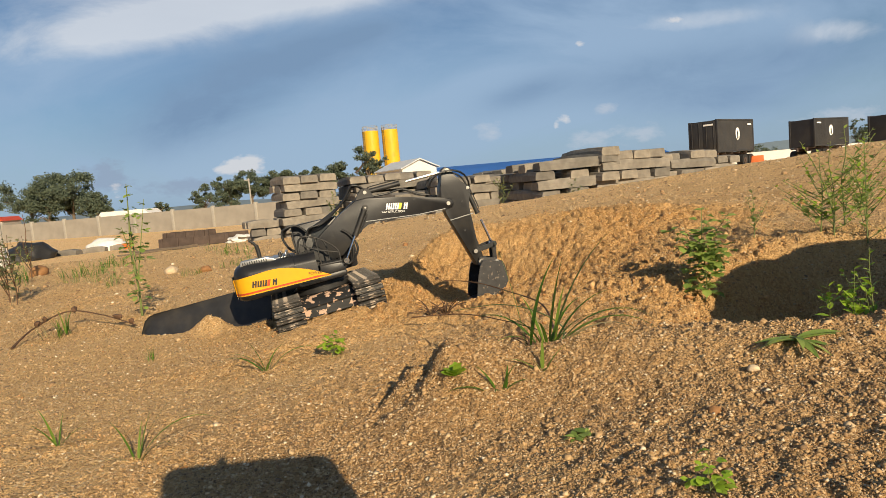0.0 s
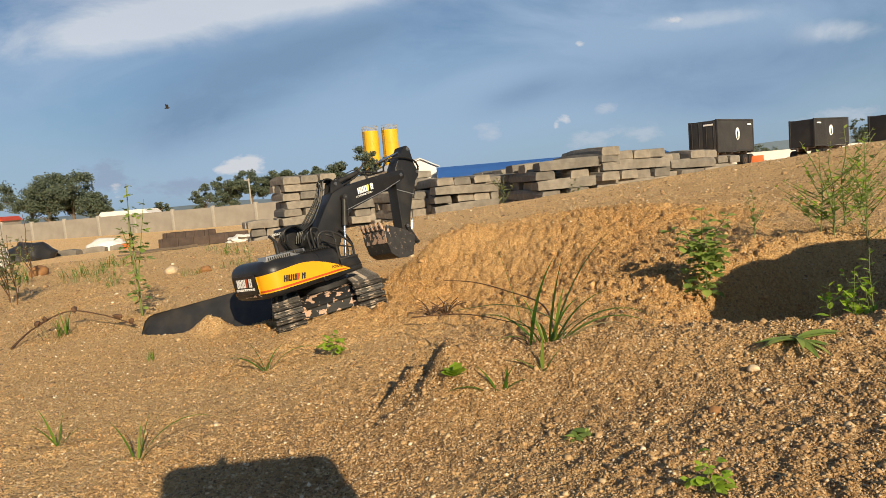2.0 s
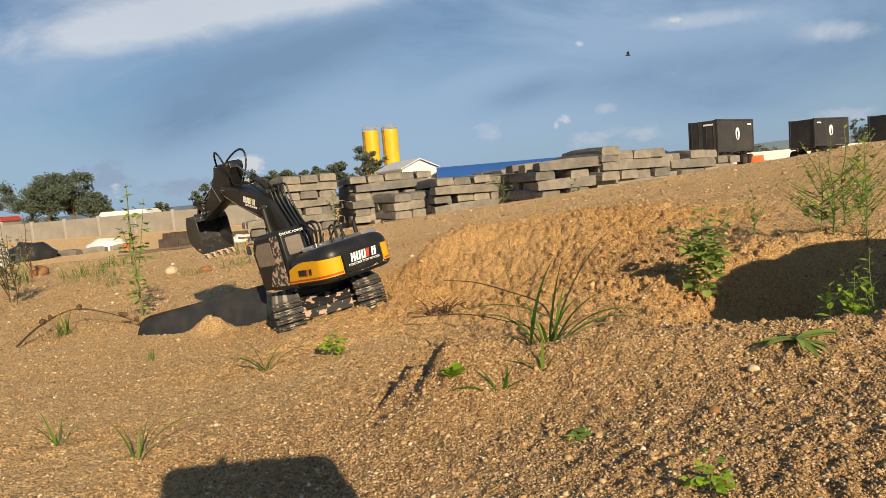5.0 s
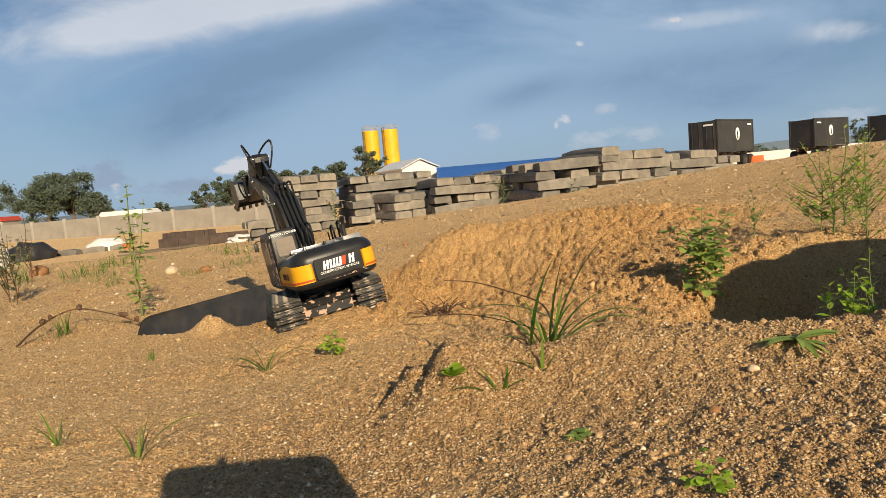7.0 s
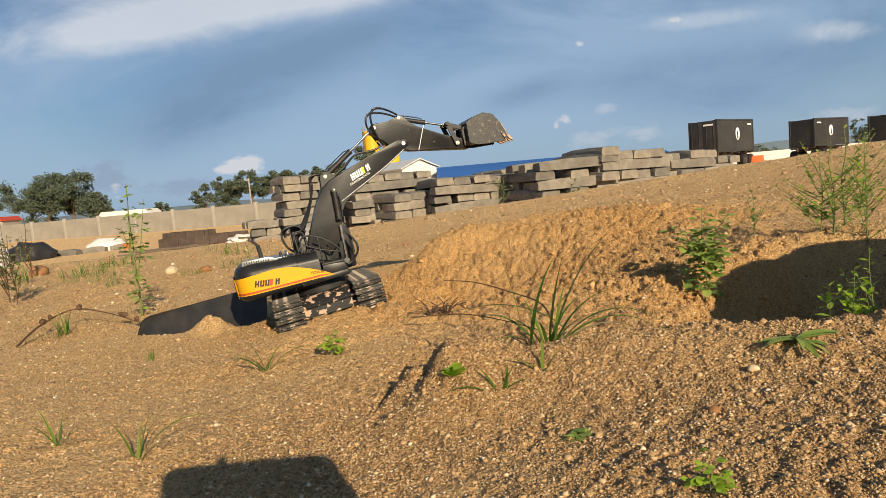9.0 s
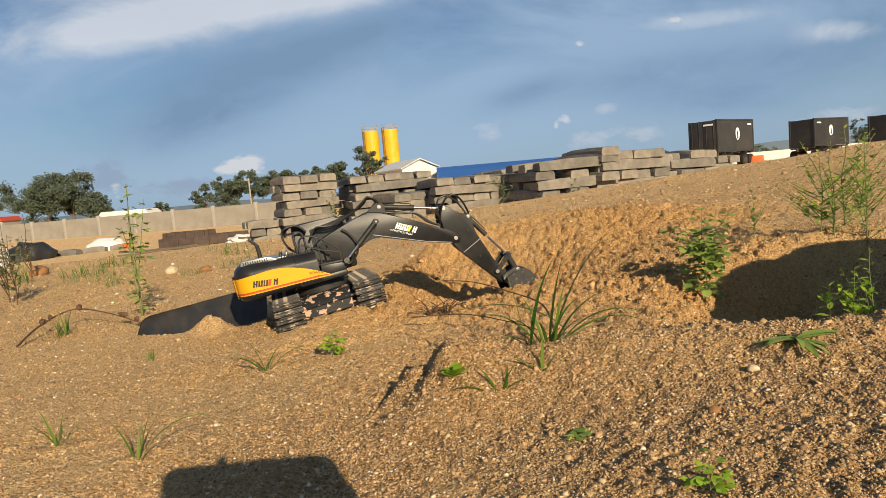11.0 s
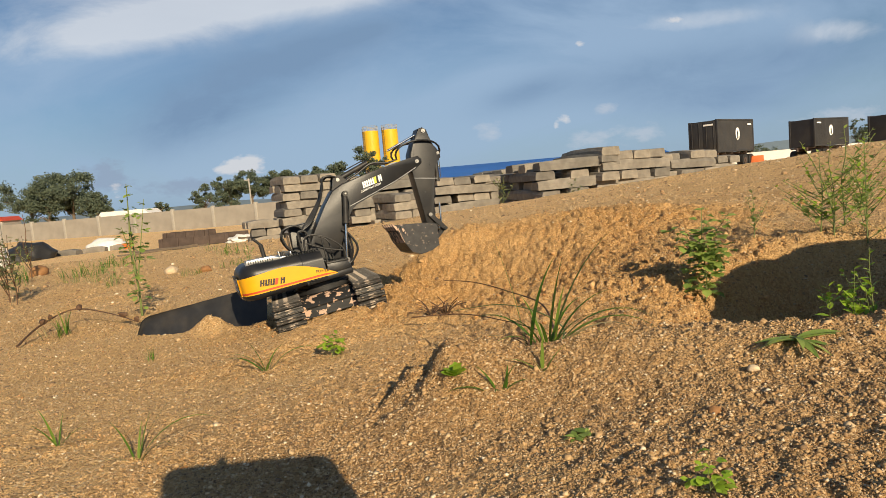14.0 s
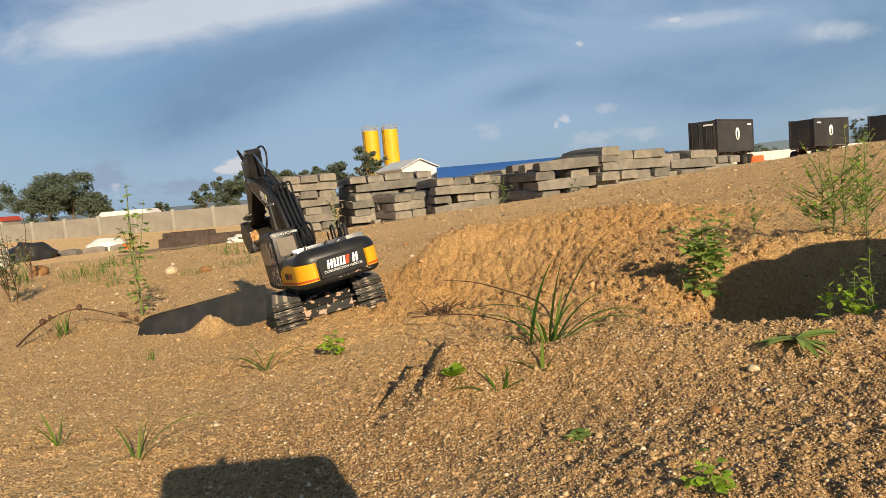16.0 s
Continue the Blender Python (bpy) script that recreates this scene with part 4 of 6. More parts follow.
    part("rear_plate", bm, M_GREY, up, m=Matrix.Translation((-0.1636, 0, 0.052)) @ pose(0, 0, 0, 0, 0, -90))
    rear = Matrix.Translation((-0.1652, 0, 0.0545)) @ pose(0, 0, 0, 0, 0, -90)
    emblem(up, rear, 0.062, 0.0165, M_WHITE, M_RED)
    text_mesh("CONSTRUCTION VEHICLES", 0.0062, M_WHITE, up, Matrix.Translation((-0.1651, 0, 0.0415)) @ pose(0, 0, 0, 90, 0, -90))
    bm = bm_new()
    for k in range(26):
        rnd = random.Random(k)
        add_box(bm, (0.001, rnd.uniform(0.001, 0.006), rnd.uniform(0.0006, 0.0022)), pose(-0.1624, rnd.uniform(-0.055, 0.02), rnd.uniform(0.0255, 0.031), rnd.uniform(-20, 20)))
    part("scuff", bm, M_SCUFFED, up, "pale scuffs along the lower edge")
    # engine cover, exhaust, deck
    bm = bm_new()
    add_prism(bm, [(-0.142, 0.086), (-0.138, 0.0955), (-0.088, 0.0925), (-0.07, 0.0825), (-0.09, 0.08)], -0.064, -0.028, 0.002)
    cov = part("engine_cover", bm, M_SILVER, up, "silver ribbed engine cover")
    for k in range(11):
        bm = bm_new()
        add_box(bm, (0.0017, 0.0016, 0.0055), pose(-0.135 + 0.0045 * k, -0.0645, 0.0905 - 0.0003 * k))
        part("vent_slot", bm, M_BLACK, cov)
    bm = bm_new()
    tube(bm, [(-0.102, -0.045, 0.09), (-0.102, -0.045, 0.112), (-0.104, -0.046, 0.120), (-0.112, -0.047, 0.131)], lambda t: 0.0042 if t < 0.55 else 0.0028, 10, 5)
    part("exhaust_pipe", bm, M_BLACK, up)
    bm = bm_new()
    for k in range(12):
        add_box(bm, (0.002, 0.036, 0.003), pose(-0.062 + 0.0052 * k, -0.05, 0.0845 - 0.00044 * k))
    part("grille", bm, M_BLACK, up)
    bm = bm_new()
    add_box(bm, (0.004, 0.112, 0.009), pose(-0.052, 0.0, 0.0865), 0.001)
    add_box(bm, (0.03, 0.112, 0.003), pose(-0.068, 0.0, 0.0835, 0, 5, 0), 0.001)
    deck = part("deck_rail", bm, M_DECK, up, "dark grey deck rail with bolts")
    for y in (-0.04, -0.012, 0.03):
        bm = bm_new()
        add_cyl(bm, 0.0035, (-0.064, y, 0.084), (-0.064, y, 0.093), 10, 0.0025)
        part("bolt", bm, M_STEEL if y > 0 else M_BLACK, deck)
    # boom bay cheeks
    bm = bm_new()
    for y in (-0.014, 0.040):
        add_prism(bm, [(-0.04, 0.03), (0.04, 0.03), (0.03, 0.062), (0.012, 0.082), (-0.01, 0.082), (-0.04, 0.07)], y - 0.002, y + 0.002, 0.0006, 1)
    part("boom_bracket", bm, M_BLACK, up)
    # handrail on the tank
    bm = bm_new()
    tube(bm, [(0.048, -0.074, 0.048), (0.047, -0.074, 0.072), (0.020, -0.074, 0.100), (-0.008, -0.072, 0.112), (-0.022, -0.070, 0.105), (-0.026, -0.07, 0.084)], 0.0019, 8, 6)
    tube(bm, [(0.010, -0.074, 0.045), (0.011, -0.074, 0.105)], 0.0016, 8, 3)
    tube(bm, [(0.047, -0.074, 0.066), (0.011, -0.074, 0.080), (-0.02, -0.073, 0.098)], 0.0016, 8, 4)
    tube(bm, [(0.028, -0.05, 0.048), (0.027, -0.05, 0.09), (0.01, -0.045, 0.105)], 0.0016, 8, 4)
    part("handrail", bm, M_BLACK, up)
    for y, l in ((-0.062, 0.034), (-0.046, 0.028)):
        bm = bm_new()
        tube(bm, [(-0.03, y, 0.085), (-0.03, y, 0.085 + l), (-0.022, y, 0.09 + l), (-0.012, y, 0.082 + l), (-0.012, y, 0.084)], 0.0021, 8, 5)
        part("grab_loop", bm, M_BLACK, up)
    # hoses from the deck and in front
    for k in range(3):
        y = 0.004 + 0.010 * k
        bm = bm_new()
        tube(bm, [(-0.030, y, 0.080), (-0.045, y, 0.094), (-0.052, y, 0.118), (-0.046 + 0.004 * k, y, 0.133), (-0.020, y, 0.136), (-0.002, y, 0.118)], 0.0023, 8, 6)
        part("hose", bm, M_HOSE, up)
    for k in range(2):
        y = BOOM_Y - 0.026 + 0.008 * k
        bm = bm_new()
        tube(bm, [(0.046, y, 0.040), (0.068, y, 0.032), (0.088 - 0.008 * k, y, 0.050), (0.091 - 0.008 * k, y, 0.068), (0.080, y, 0.092), (0.068, y, 0.104)], 0.0024, 8, 6)
        part("hose", bm, M_HOSE, up)
    # cab
    bm = bm_new()
    prof = rounded([(-0.034, 0.072), (-0.031, 0.137), (0.068, 0.134), (0.089, 0.104), (0.086, 0.019), (-0.02, 0.019), (-0.028, 0.05)], 0.006, 3)
    add_prism(bm, prof, 0.032, 0.0832, 0.003, 2)
    cab = part("cab", bm, M_GREY, up, "grey cab with scraped paint on its door")
    bm = bm_new()
    add_prism(bm, rounded([(-0.022, 0.024), (-0.022, 0.128), (0.066, 0.126), (0.083, 0.102), (0.080, 0.024)], 0.005, 3), 0.0836, 0.0850, 0.0005, 1)
    part("door", bm, M_GREY, cab, "door scraped to pinkish bare plastic")
    bm = bm_new()
    add_prism(bm, rounded([(-0.0215, 0.026), (-0.0215, 0.127), (0.008, 0.127), (0.0085, 0.066), (0.030, 0.058), (0.048, 0.026)], 0.005, 3), 0.0846, 0.0854, 0.0003, 1)
    part("worn_patch", bm, M_SCUFFED, cab, "flaked paint baring pinkish plastic")
    bm = bm_new()
    add_prism(bm, rounded([(0.010, 0.070), (0.010, 0.118), (0.062, 0.117), (0.076, 0.100), (0.074, 0.070)], 0.004, 3), 0.0852, 0.0862, 0.0004, 1)
    part("door_window", bm, M_DUSTY, cab, "dusty silvery door window")
    bm = bm_new()
    add_prism(bm, rounded([(-0.018, -0.017), (0.018, -0.017), (0.018, 0.019), (-0.018, 0.019)], 0.004, 3), -0.0008, 0.0008, 0.0003, 1)
    part("rear_window", bm, M_DUSTY, cab, m=Matrix.Translation((-0.0340, 0.0575, 0.101)) @ pose(0, 0, 0, -2.6, 0, -90))
    bm = bm_new()
    add_prism(bm, rounded([(0.005, 0.06), (0.005, 0.12), (0.06, 0.12), (0.074, 0.10), (0.072, 0.06)], 0.004, 3), 0.0308, 0.0316, 0.0003, 1)
    part("side_window", bm, M_GLASS_DARK, cab)
    bm = bm_new()
    add_box(bm, (0.004, 0.036, 0.055), pose(0.0885, 0.0575, 0.075), 0.001)
    part("windscreen", bm, M_GLASS_DARK, cab)
    text_mesh("STRONG POWER", 0.0072, M_WHITE, cab, Matrix.Translation((-0.0338, 0.0575, 0.1275)) @ pose(0, 0, 0, 90, 0, -90))
    bm = bm_new()
    add_box(bm, (0.004, 0.009, 0.018), pose(0.084, 0.094, 0.110), 0.0015)
    tube(bm, [(0.080, 0.083, 0.122), (0.083, 0.092, 0.122), (0.084, 0.094, 0.116)], 0.0013, 6, 3)
    part("mirror", bm, M_BLACK, cab)


build_upper()


def pin(name, parent, x, z, y0, y1, r, mat=None):
    bm = bm_new()
    add_cyl(bm, r, (x, y0, z), (x, y1, z), 18)
    add_cyl(bm, r * 0.5, (x, y0 - 0.0012, z), (x, y1 + 0.0012, z), 6)
    return part(name, bm, mat or M_STEEL, parent)


def build_arm():
    bm = bm_new()
    prof = [(-0.012, 0.010), (0.000, 0.030), (0.025, 0.052), (0.060, 0.082), (0.090, 0.104), (0.116, 0.108), (0.200, 0.101), (0.272, 0.092), (0.297, 0.087), (0.302, 0.077), (0.298, 0.069), (0.282, 0.065), (0.224, 0.059), (0.125, 0.057), (0.110, 0.052), (0.097, 0.043), (0.056, -0.006), (0.030, -0.014), (-0.002, -0.012), (-0.013, -0.002)]
    add_prism(bm, prof, -0.021, 0.021, 0.0022, 2)
    boom = MOVING["boom"] = part("boom", bm, M_GREY, excavator, "dark grey gooseneck boom")
    bm = bm_new()
    for y in (-0.011, 0.011):
        add_prism(bm, rounded([(0.090, 0.102), (0.106, 0.128), (0.121, 0.128), (0.134, 0.104)], 0.005, 3), y - 0.002, y + 0.002, 0.0005, 1)
    part("cylinder_bracket", bm, M_GREY, boom)
    bm = bm_new()
    for y in (-0.0214, 0.0214):
        add_prism(bm, [(0.108, 0.0575), (0.224, 0.0602), (0.281, 0.0662), (0.281, 0.0675), (0.224, 0.0616), (0.108, 0.0588)], y - 0.0003, y + 0.0003)
    part("worn_edge", bm, M_SILVER, boom, "edge worn to bright plastic")
    pin("pin", boom, 0.1134, 0.119, -0.014, 0.014, 0.0038)
    pin("pin", boom, 0.1088, 0.087, -0.036, 0.036, 0.0042)
    pin("pin", boom, 0.2891, 0.0776, -0.0225, 0.0225, 0.0042)
    for x, z in ((0.036, 0.035), (0.216, 0.094), (0.172, 0.066)):
        pin("rivet", boom, x, z, -0.0215, 0.0215, 0.0022, M_BLACK)
    for side in (-1, 1):
        m = Matrix.Translation((0.176, side * 0.0216, 0.0835)) @ pose(0, 0, 0, 0, 0, 0 if side < 0 else 180) @ pose(0, 0, 0, 0, 4 if side < 0 else -4, 0)
        emblem(boom, m @ RIGHT_SIDE, 0.046, 0.0135, M_WHITE, M_LIME)
        text_mesh("CONSTRUCTION", 0.0062, M_WHITE, boom, Matrix.Translation((0.168, side * 0.0219, 0.0725)) @ pose(0, 0, 0, 90, 0, 0 if side < 0 else 180) @ pose(0, 0, 0, 0, 0, -4 if side < 0 else 4))
    for k in range(4):
        y = -0.014 + 0.0093 * k
        bm = bm_new()
        tube(bm, [(-0.018, y, 0.036), (-0.010 + 0.002 * k, y, 0.056), (0.022, y, 0.066 + 0.002 * k), (0.058, y, 0.096), (0.074 + 0.003 * k, y, 0.118 + 0.004 * (k % 2)), (0.086, y, 0.135 - 0.004 * (k % 2)), (0.100, y, 0.134), (0.112, y * 0.8, 0.1255)], 0.0021, 8, 6)
        part("hose", bm, M_HOSE, boom)
    for k in range(2):
        y = -0.008 + 0.016 * k
        bm = bm_new()
        tube(bm, [(0.125, y, 0.109), (0.160, y, 0.112), (0.195, y * 1.4, 0.118), (0.228, y * 1.6, 0.104), (0.252, y * 1.5, 0.101)], 0.0021, 8, 6)
        part("hose", bm, M_HOSE, boom)
    # stick
    bm = bm_new()
    prof = [(-0.069, 0.022), (-0.071, 0.033), (-0.064, 0.041), (-0.027, 0.047), (-0.010, 0.060), (0.002, 0.060), (0.012, 0.046), (0.030, 0.036), (0.094, 0.019), (0.146, 0.011), (0.156, 0.001), (0.150, -0.010), (0.020, -0.014), (-0.018, -0.010), (-0.040, 0.003), (-0.052, 0.014)]
    add_prism(bm, prof, -0.0165, 0.0165, 0.0018, 2)
    stick = MOVING["stick"] = part("stick", bm, M_GREY, excavator, "dark grey excavator stick")
    pin("pin", stick, -0.0626, 0.0327, -0.0185, 0.0185, 0.0046)
    pin("pin", stick, -0.0078, 0.0549, -0.0185, 0.0185, 0.0036)
    pin("pin", stick, 0.121, 0.001, -0.024, 0.024, 0.0042)
    pin("pin", stick, 0.1463, 0.0, -0.025, 0.025, 0.0046)
    for x, z in ((0.012, 0.030), (0.07, 0.004)):
        pin("rivet", stick, x, z, -0.017, 0.017, 0.0022, M_BLACK)
    bm = bm_new()
    for y in (-0.0168, 0.0168):
        add_prism(bm, [(0.034, -0.0135), (0.0355, -0.0135), (0.0475, 0.0395), (0.046, 0.0398)], y - 0.0003, y + 0.0003)
    part("worn_line", bm, M_SILVER, stick)
    # two slack hoses over the elbow, each a chain of short rubber lengths
    for name in ("right", "left"):
        for k in range(HOSE_LINKS):
            bm = bm_new()
            d = HOSE_LENGTH / HOSE_LINKS
            tube(bm, [(-0.15 * d, 0, 0), (0.5 * d, 0, 0), (1.15 * d, 0, 0)], 0.0021, 8, 1)
            MOVING["hose_%s_%d" % (name, k)] = part("hose_link", bm, M_HOSE, excavator)
    # bucket: shell, cheeks, lip, teeth
    outer = [(0.000, 0.009), (0.034, 0.009), (0.047, 0.004), (0.057, -0.016), (0.063, -0.044), (0.056, -0.068), (0.034, -0.084), (0.012, -0.094), (-0.003, -0.099)]
    bm = bm_new()
    strip = outer[2:]
    inner = [(x - 0.0028 * (1 if i < len(strip) - 1 else 0.3), z + 0.0022) for i, (x, z) in enumerate(strip)]
    add_prism(bm, strip + inner[::-1], -0.041, 0.041)
    add_prism(bm, [(-0.006, -0.008), (0.000, 0.004), (0.047, 0.004), (0.044, 0.0005), (0.002, 0.0)], -0.041, 0.041)
    for y in (-0.0405, 0.0405):
        add_prism(bm, [(-0.007, -0.012), (0.0, 0.004)] + outer[2:] + [(-0.009, -0.085), (-0.009, -0.04)], y - 0.0013, y + 0.0013, 0.0004, 1)
    for y in (-0.022, 0.022):
        add_prism(bm, rounded([(-0.006, -0.004), (-0.004, 0.011), (0.036, 0.012), (0.044, 0.003), (0.03, 0.0)], 0.004, 3), y - 0.0016, y + 0.0016, 0.0004, 1)
    bucket = MOVING["bucket"] = part("bucket", bm, M_BUCKET, excavator, "grey digging bucket scraped bare at its lip", smooth_angle=30)
    bm = bm_new()
    add_prism(bm, [(-0.004, -0.0992), (0.012, -0.0942), (0.034, -0.0842), (0.034, -0.0856), (0.012, -0.0958), (-0.004, -0.1010)], -0.0415, 0.0415)
    part("lip", bm, M_SCUFFED, bucket, "lip with flaked pinkish paint")
    pin("pin", bucket, 0.0356, 0.0029, -0.025, 0.025, 0.004)
    for y in (-0.0432, 0.0432):
        bm = bm_new()
        add_box(bm, (0.024, 0.0024, 0.006), pose(0.002, y, -0.088, 0, -25, 0), 0.0006, 1)
        part("side_cutter", bm, M_SCUFFED, bucket)
    for k in range(5):
        bm = bm_new()
        add_prism(bm, [(0.010, -0.092), (-0.004, -0.0995), (-0.012, -0.113), (-0.007, -0.111), (0.006, -0.101)], -0.0045, 0.0045, 0.0006, 1)
        part("tooth", bm, M_SCUFFED, bucket, m=pose(0, -0.034 + 0.017 * k, 0))
    # cylinders
    def rod(name, r, length, mat, start=0.0, eye=0.006, label=""):
        bm = bm_new()
        add_cyl(bm, r, (start, 0, 0), (length, 0, 0), 16)
        add_cyl(bm, eye, (0, -r * 1.1, 0), (0, r * 1.1, 0), 16)
        if mat is M_GREY or mat is M_BLACK:
            add_cyl(bm, r * 1.15, (length - 0.004, 0, 0), (length, 0, 0), 16)
            tube(bm, [(0.01, 0, r), (0.012, 0, r * 1.6), (length - 0.012, 0, r * 1.6), (length - 0.008, 0, r)], 0.0011, 6, 2)
        return part(name, bm, mat, excavator, label)

    for side in ("right", "left"):
        MOVING["boom_barrel_" + side] = rod("boom_cylinder", 0.0056, 0.062, M_BLACK)
        MOVING["boom_rod_" + side] = rod("boom_piston_rod", 0.0028, 0.075, M_CHROME, label="chrome piston rod")
    MOVING["arm_barrel"] = rod("arm_cylinder", 0.0056, 0.078, M_BLACK)
    MOVING["arm_rod"] = rod("arm_piston_rod", 0.0026, 0.09, M_CHROME, label="chrome piston rod")
    MOVING["bucket_barrel"] = rod("bucket_cylinder", 0.0050, 0.062, M_BLACK)
    MOVING["bucket_rod"] = rod("bucket_piston_rod", 0.0024, 0.058, M_CHROME, label="chrome piston rod")
    bm = bm_new()
    for y in (-0.0205, 0.0205):
        add_prism(bm, rounded([(-0.005, -0.005), (0.051, -0.005), (0.051, 0.005), (-0.005, 0.005)], 0.004, 3), y - 0.0018, y + 0.0018, 0.0004, 1)
    add_cyl(bm, 0.004, (0.0462, -0.026, 0), (0.0462, 0.026, 0), 16)
    MOVING["rocker"] = part("bucket_rocker", bm, M_GREY, excavator)
    bm = bm_new()
    for y in (-0.011, 0.011):
        add_prism(bm, rounded([(-0.005, -0.0045), (0.0436, -0.0045), (0.0436, 0.0045), (-0.005, 0.0045)], 0.004, 3), y - 0.0025, y + 0.0025, 0.0004, 1)
    MOVING["link"] = part("bucket_link", bm, M_GREY, excavator)


build_arm()
for ob in (MOVING["bucket"], *MOVING["bucket"].children):
    if not ob.name.startswith("pin"):
        ob.data.transform(Matrix.Diagonal((0.94, 1, 0.88, 1)))


def loam(name, seed, w, d, h):
    """A crumbly heap of sand that the bucket carries."""
    rnd = random.Random(seed)
    bm = bm_new()
    bmesh.ops.create_icosphere(bm, subdivisions=4, radius=1.0)
    for v in bm.verts:
        k = 1 + 0.16 * noise.noise(v.co * 3.1 + Vector((seed, 0, 0))) + 0.10 * noise.noise(v.co * 8.0)
        v.co = Vector((v.co.x * d, v.co.y * w, v.co.z * h)) * k
    return tagged(part(name, bm, M_LOAM, smooth_angle=0), "loose orange sand scooped in the excavator bucket", "sand")


LOADS = [loam("sand_load", 3, 0.036, 0.018, 0.029), loam("sand_load", 9, 0.036, 0.015, 0.028)]


# ======== plants ========
def leaf_material(name, a, b, rough=0.5):
    """Leaves that let some light through, each a little different."""
    m = bpy.data.materials.new(name)
    m.use_nodes = True
    N, L = m.node_tree.nodes, m.node_tree.links
    p = N["Principled BSDF"]
    p.inputs["Roughness"].default_value = rough
    info = N.new("ShaderNodeObjectInfo")
    geo = N.new("ShaderNodeNewGeometry")
    add = N.new("ShaderNodeMath")
    add.operation = "ADD"
    L.new(info.outputs["Random"], add.inputs[0])
    L.new(geo.outputs["Random Per Island"], add.inputs[1])
    fr = N.new("ShaderNodeMath")
    fr.operation = "FRACT"
    L.new(add.outputs[0], fr.inputs[0])
    tc = N.new("ShaderNodeTexCoord")
    n = N.new("ShaderNodeTexNoise")
    n.inputs["Scale"].default_value, n.inputs["Detail"].default_value = 140, 4
    L.new(tc.outputs["Object"], n.inputs["Vector"])
    r = N.new("ShaderNodeValToRGB")
    r.color_ramp.elements[0].color, r.color_ramp.elements[1].color = (*a, 1), (*b, 1)
    L.new(fr.outputs[0], r.inputs["Fac"])
    mx = N.new("ShaderNodeMix")
    mx.data_type, mx.blend_type = "RGBA", "OVERLAY"
    mx.inputs["Factor"].default_value = 0.4
    L.new(r.outputs["Color"], mx.inputs["A"])
    L.new(n.outputs["Fac"], mx.inputs["B"])
    L.new(mx.outputs["Result"], p.inputs["Base Color"])
    tr = N.new("ShaderNodeBsdfTranslucent")
    L.new(mx.outputs["Result"], tr.inputs["Color"])
    sh = N.new("ShaderNodeMixShader")
    sh.inputs[0].default_value = 0.38
    p.inputs["Specular IOR Level"].default_value = 0.25
    L.new(p.outputs[0], sh.inputs[1])
    L.new(tr.outputs[0], sh.inputs[2])
    L.new(sh.outputs[0], N["Material Output"].inputs["Surface"])
    return m


M_LEAF = leaf_material("weed_leaf", (0.15, 0.24, 0.050), (0.33, 0.42, 0.10))
M_LEAF_LIGHT = leaf_material("young_leaf", (0.22, 0.36, 0.03), (0.34, 0.46, 0.05))
M_LEAF_DULL = leaf_material("dull_leaf", (0.12, 0.145, 0.060), (0.24, 0.25, 0.12))
M_GRASS = leaf_material("grass_blade", (0.06, 0.14, 0.015), (0.17, 0.24, 0.035))
M_GRASS_DRY = leaf_material("dry_blade", (0.30, 0.22, 0.10), (0.42, 0.34, 0.16))
M_STEM = material("green_stem", (0.14, 0.17, 0.05), 0.6, 0, 0.25, 60)
M_TWIG = material("brown_twig", (0.10, 0.055, 0.030), 0.8, 0, 0.3, 80, 0.3, 200)


def leaf_mesh(name, mat, shape, bow=0.18, fold=0.14):
    """A leaf of unit length along x: half widths along it, bowed and folded at the midrib."""
    n = len(shape)
    verts, faces = [], []
    for i, w in enumerate(shape):
        t = i / (n - 1)
        z = -bow * t * t
        verts += [(t, -w, z + fold * w), (t, 0, z), (t, w, z + fold * w)]
    for i in range(n - 1):
        a = i * 3
        faces += [(a, a + 3, a + 4, a + 1), (a + 1, a + 4, a + 5, a + 2)]
    me = bpy.data.meshes.new(name)
    me.from_pydata(verts, [], faces)
    me.materials.append(mat)
    me.shade_smooth()
    return me


ROUND, OVAL, NARROW = (0.03, 0.22, 0.34, 0.38, 0.30, 0.04), (0.02, 0.17, 0.24, 0.22, 0.14, 0.01), (0.02, 0.07, 0.09, 0.08, 0.05, 0.005)
LOBED = (0.04, 0.30, 0.44, 0.36, 0.42, 0.20, 0.02)
LEAVES = {"lobed": leaf_mesh("leaf", M_LEAF, LOBED, 0.25, 0.2), "round": leaf_mesh("leaf", M_LEAF, ROUND), "light": leaf_mesh("leaf", M_LEAF_LIGHT, ROUND), "oval": leaf_mesh("leaf", M_LEAF, OVAL), "oval_light": leaf_mesh("leaf", M_LEAF_LIGHT, OVAL), "dull": leaf_mesh("leaf", M_LEAF_DULL, OVAL), "narrow": leaf_mesh("leaf", M_LEAF, NARROW, 0.3)}


def put_leaf(plant, kind, p, heading, lift, size, roll=0.0):
    ob = new("leaf", LEAVES[kind])
    ob.parent = plant
    ob.matrix_basis = Matrix.Translation(p) @ pose(0, 0, 0, 0, 0, heading) @ pose(0, 0, 0, 0, -lift, 0) @ pose(0, 0, 0, roll) @ Matrix.Diagonal((size, size, size, 1))
    return ob


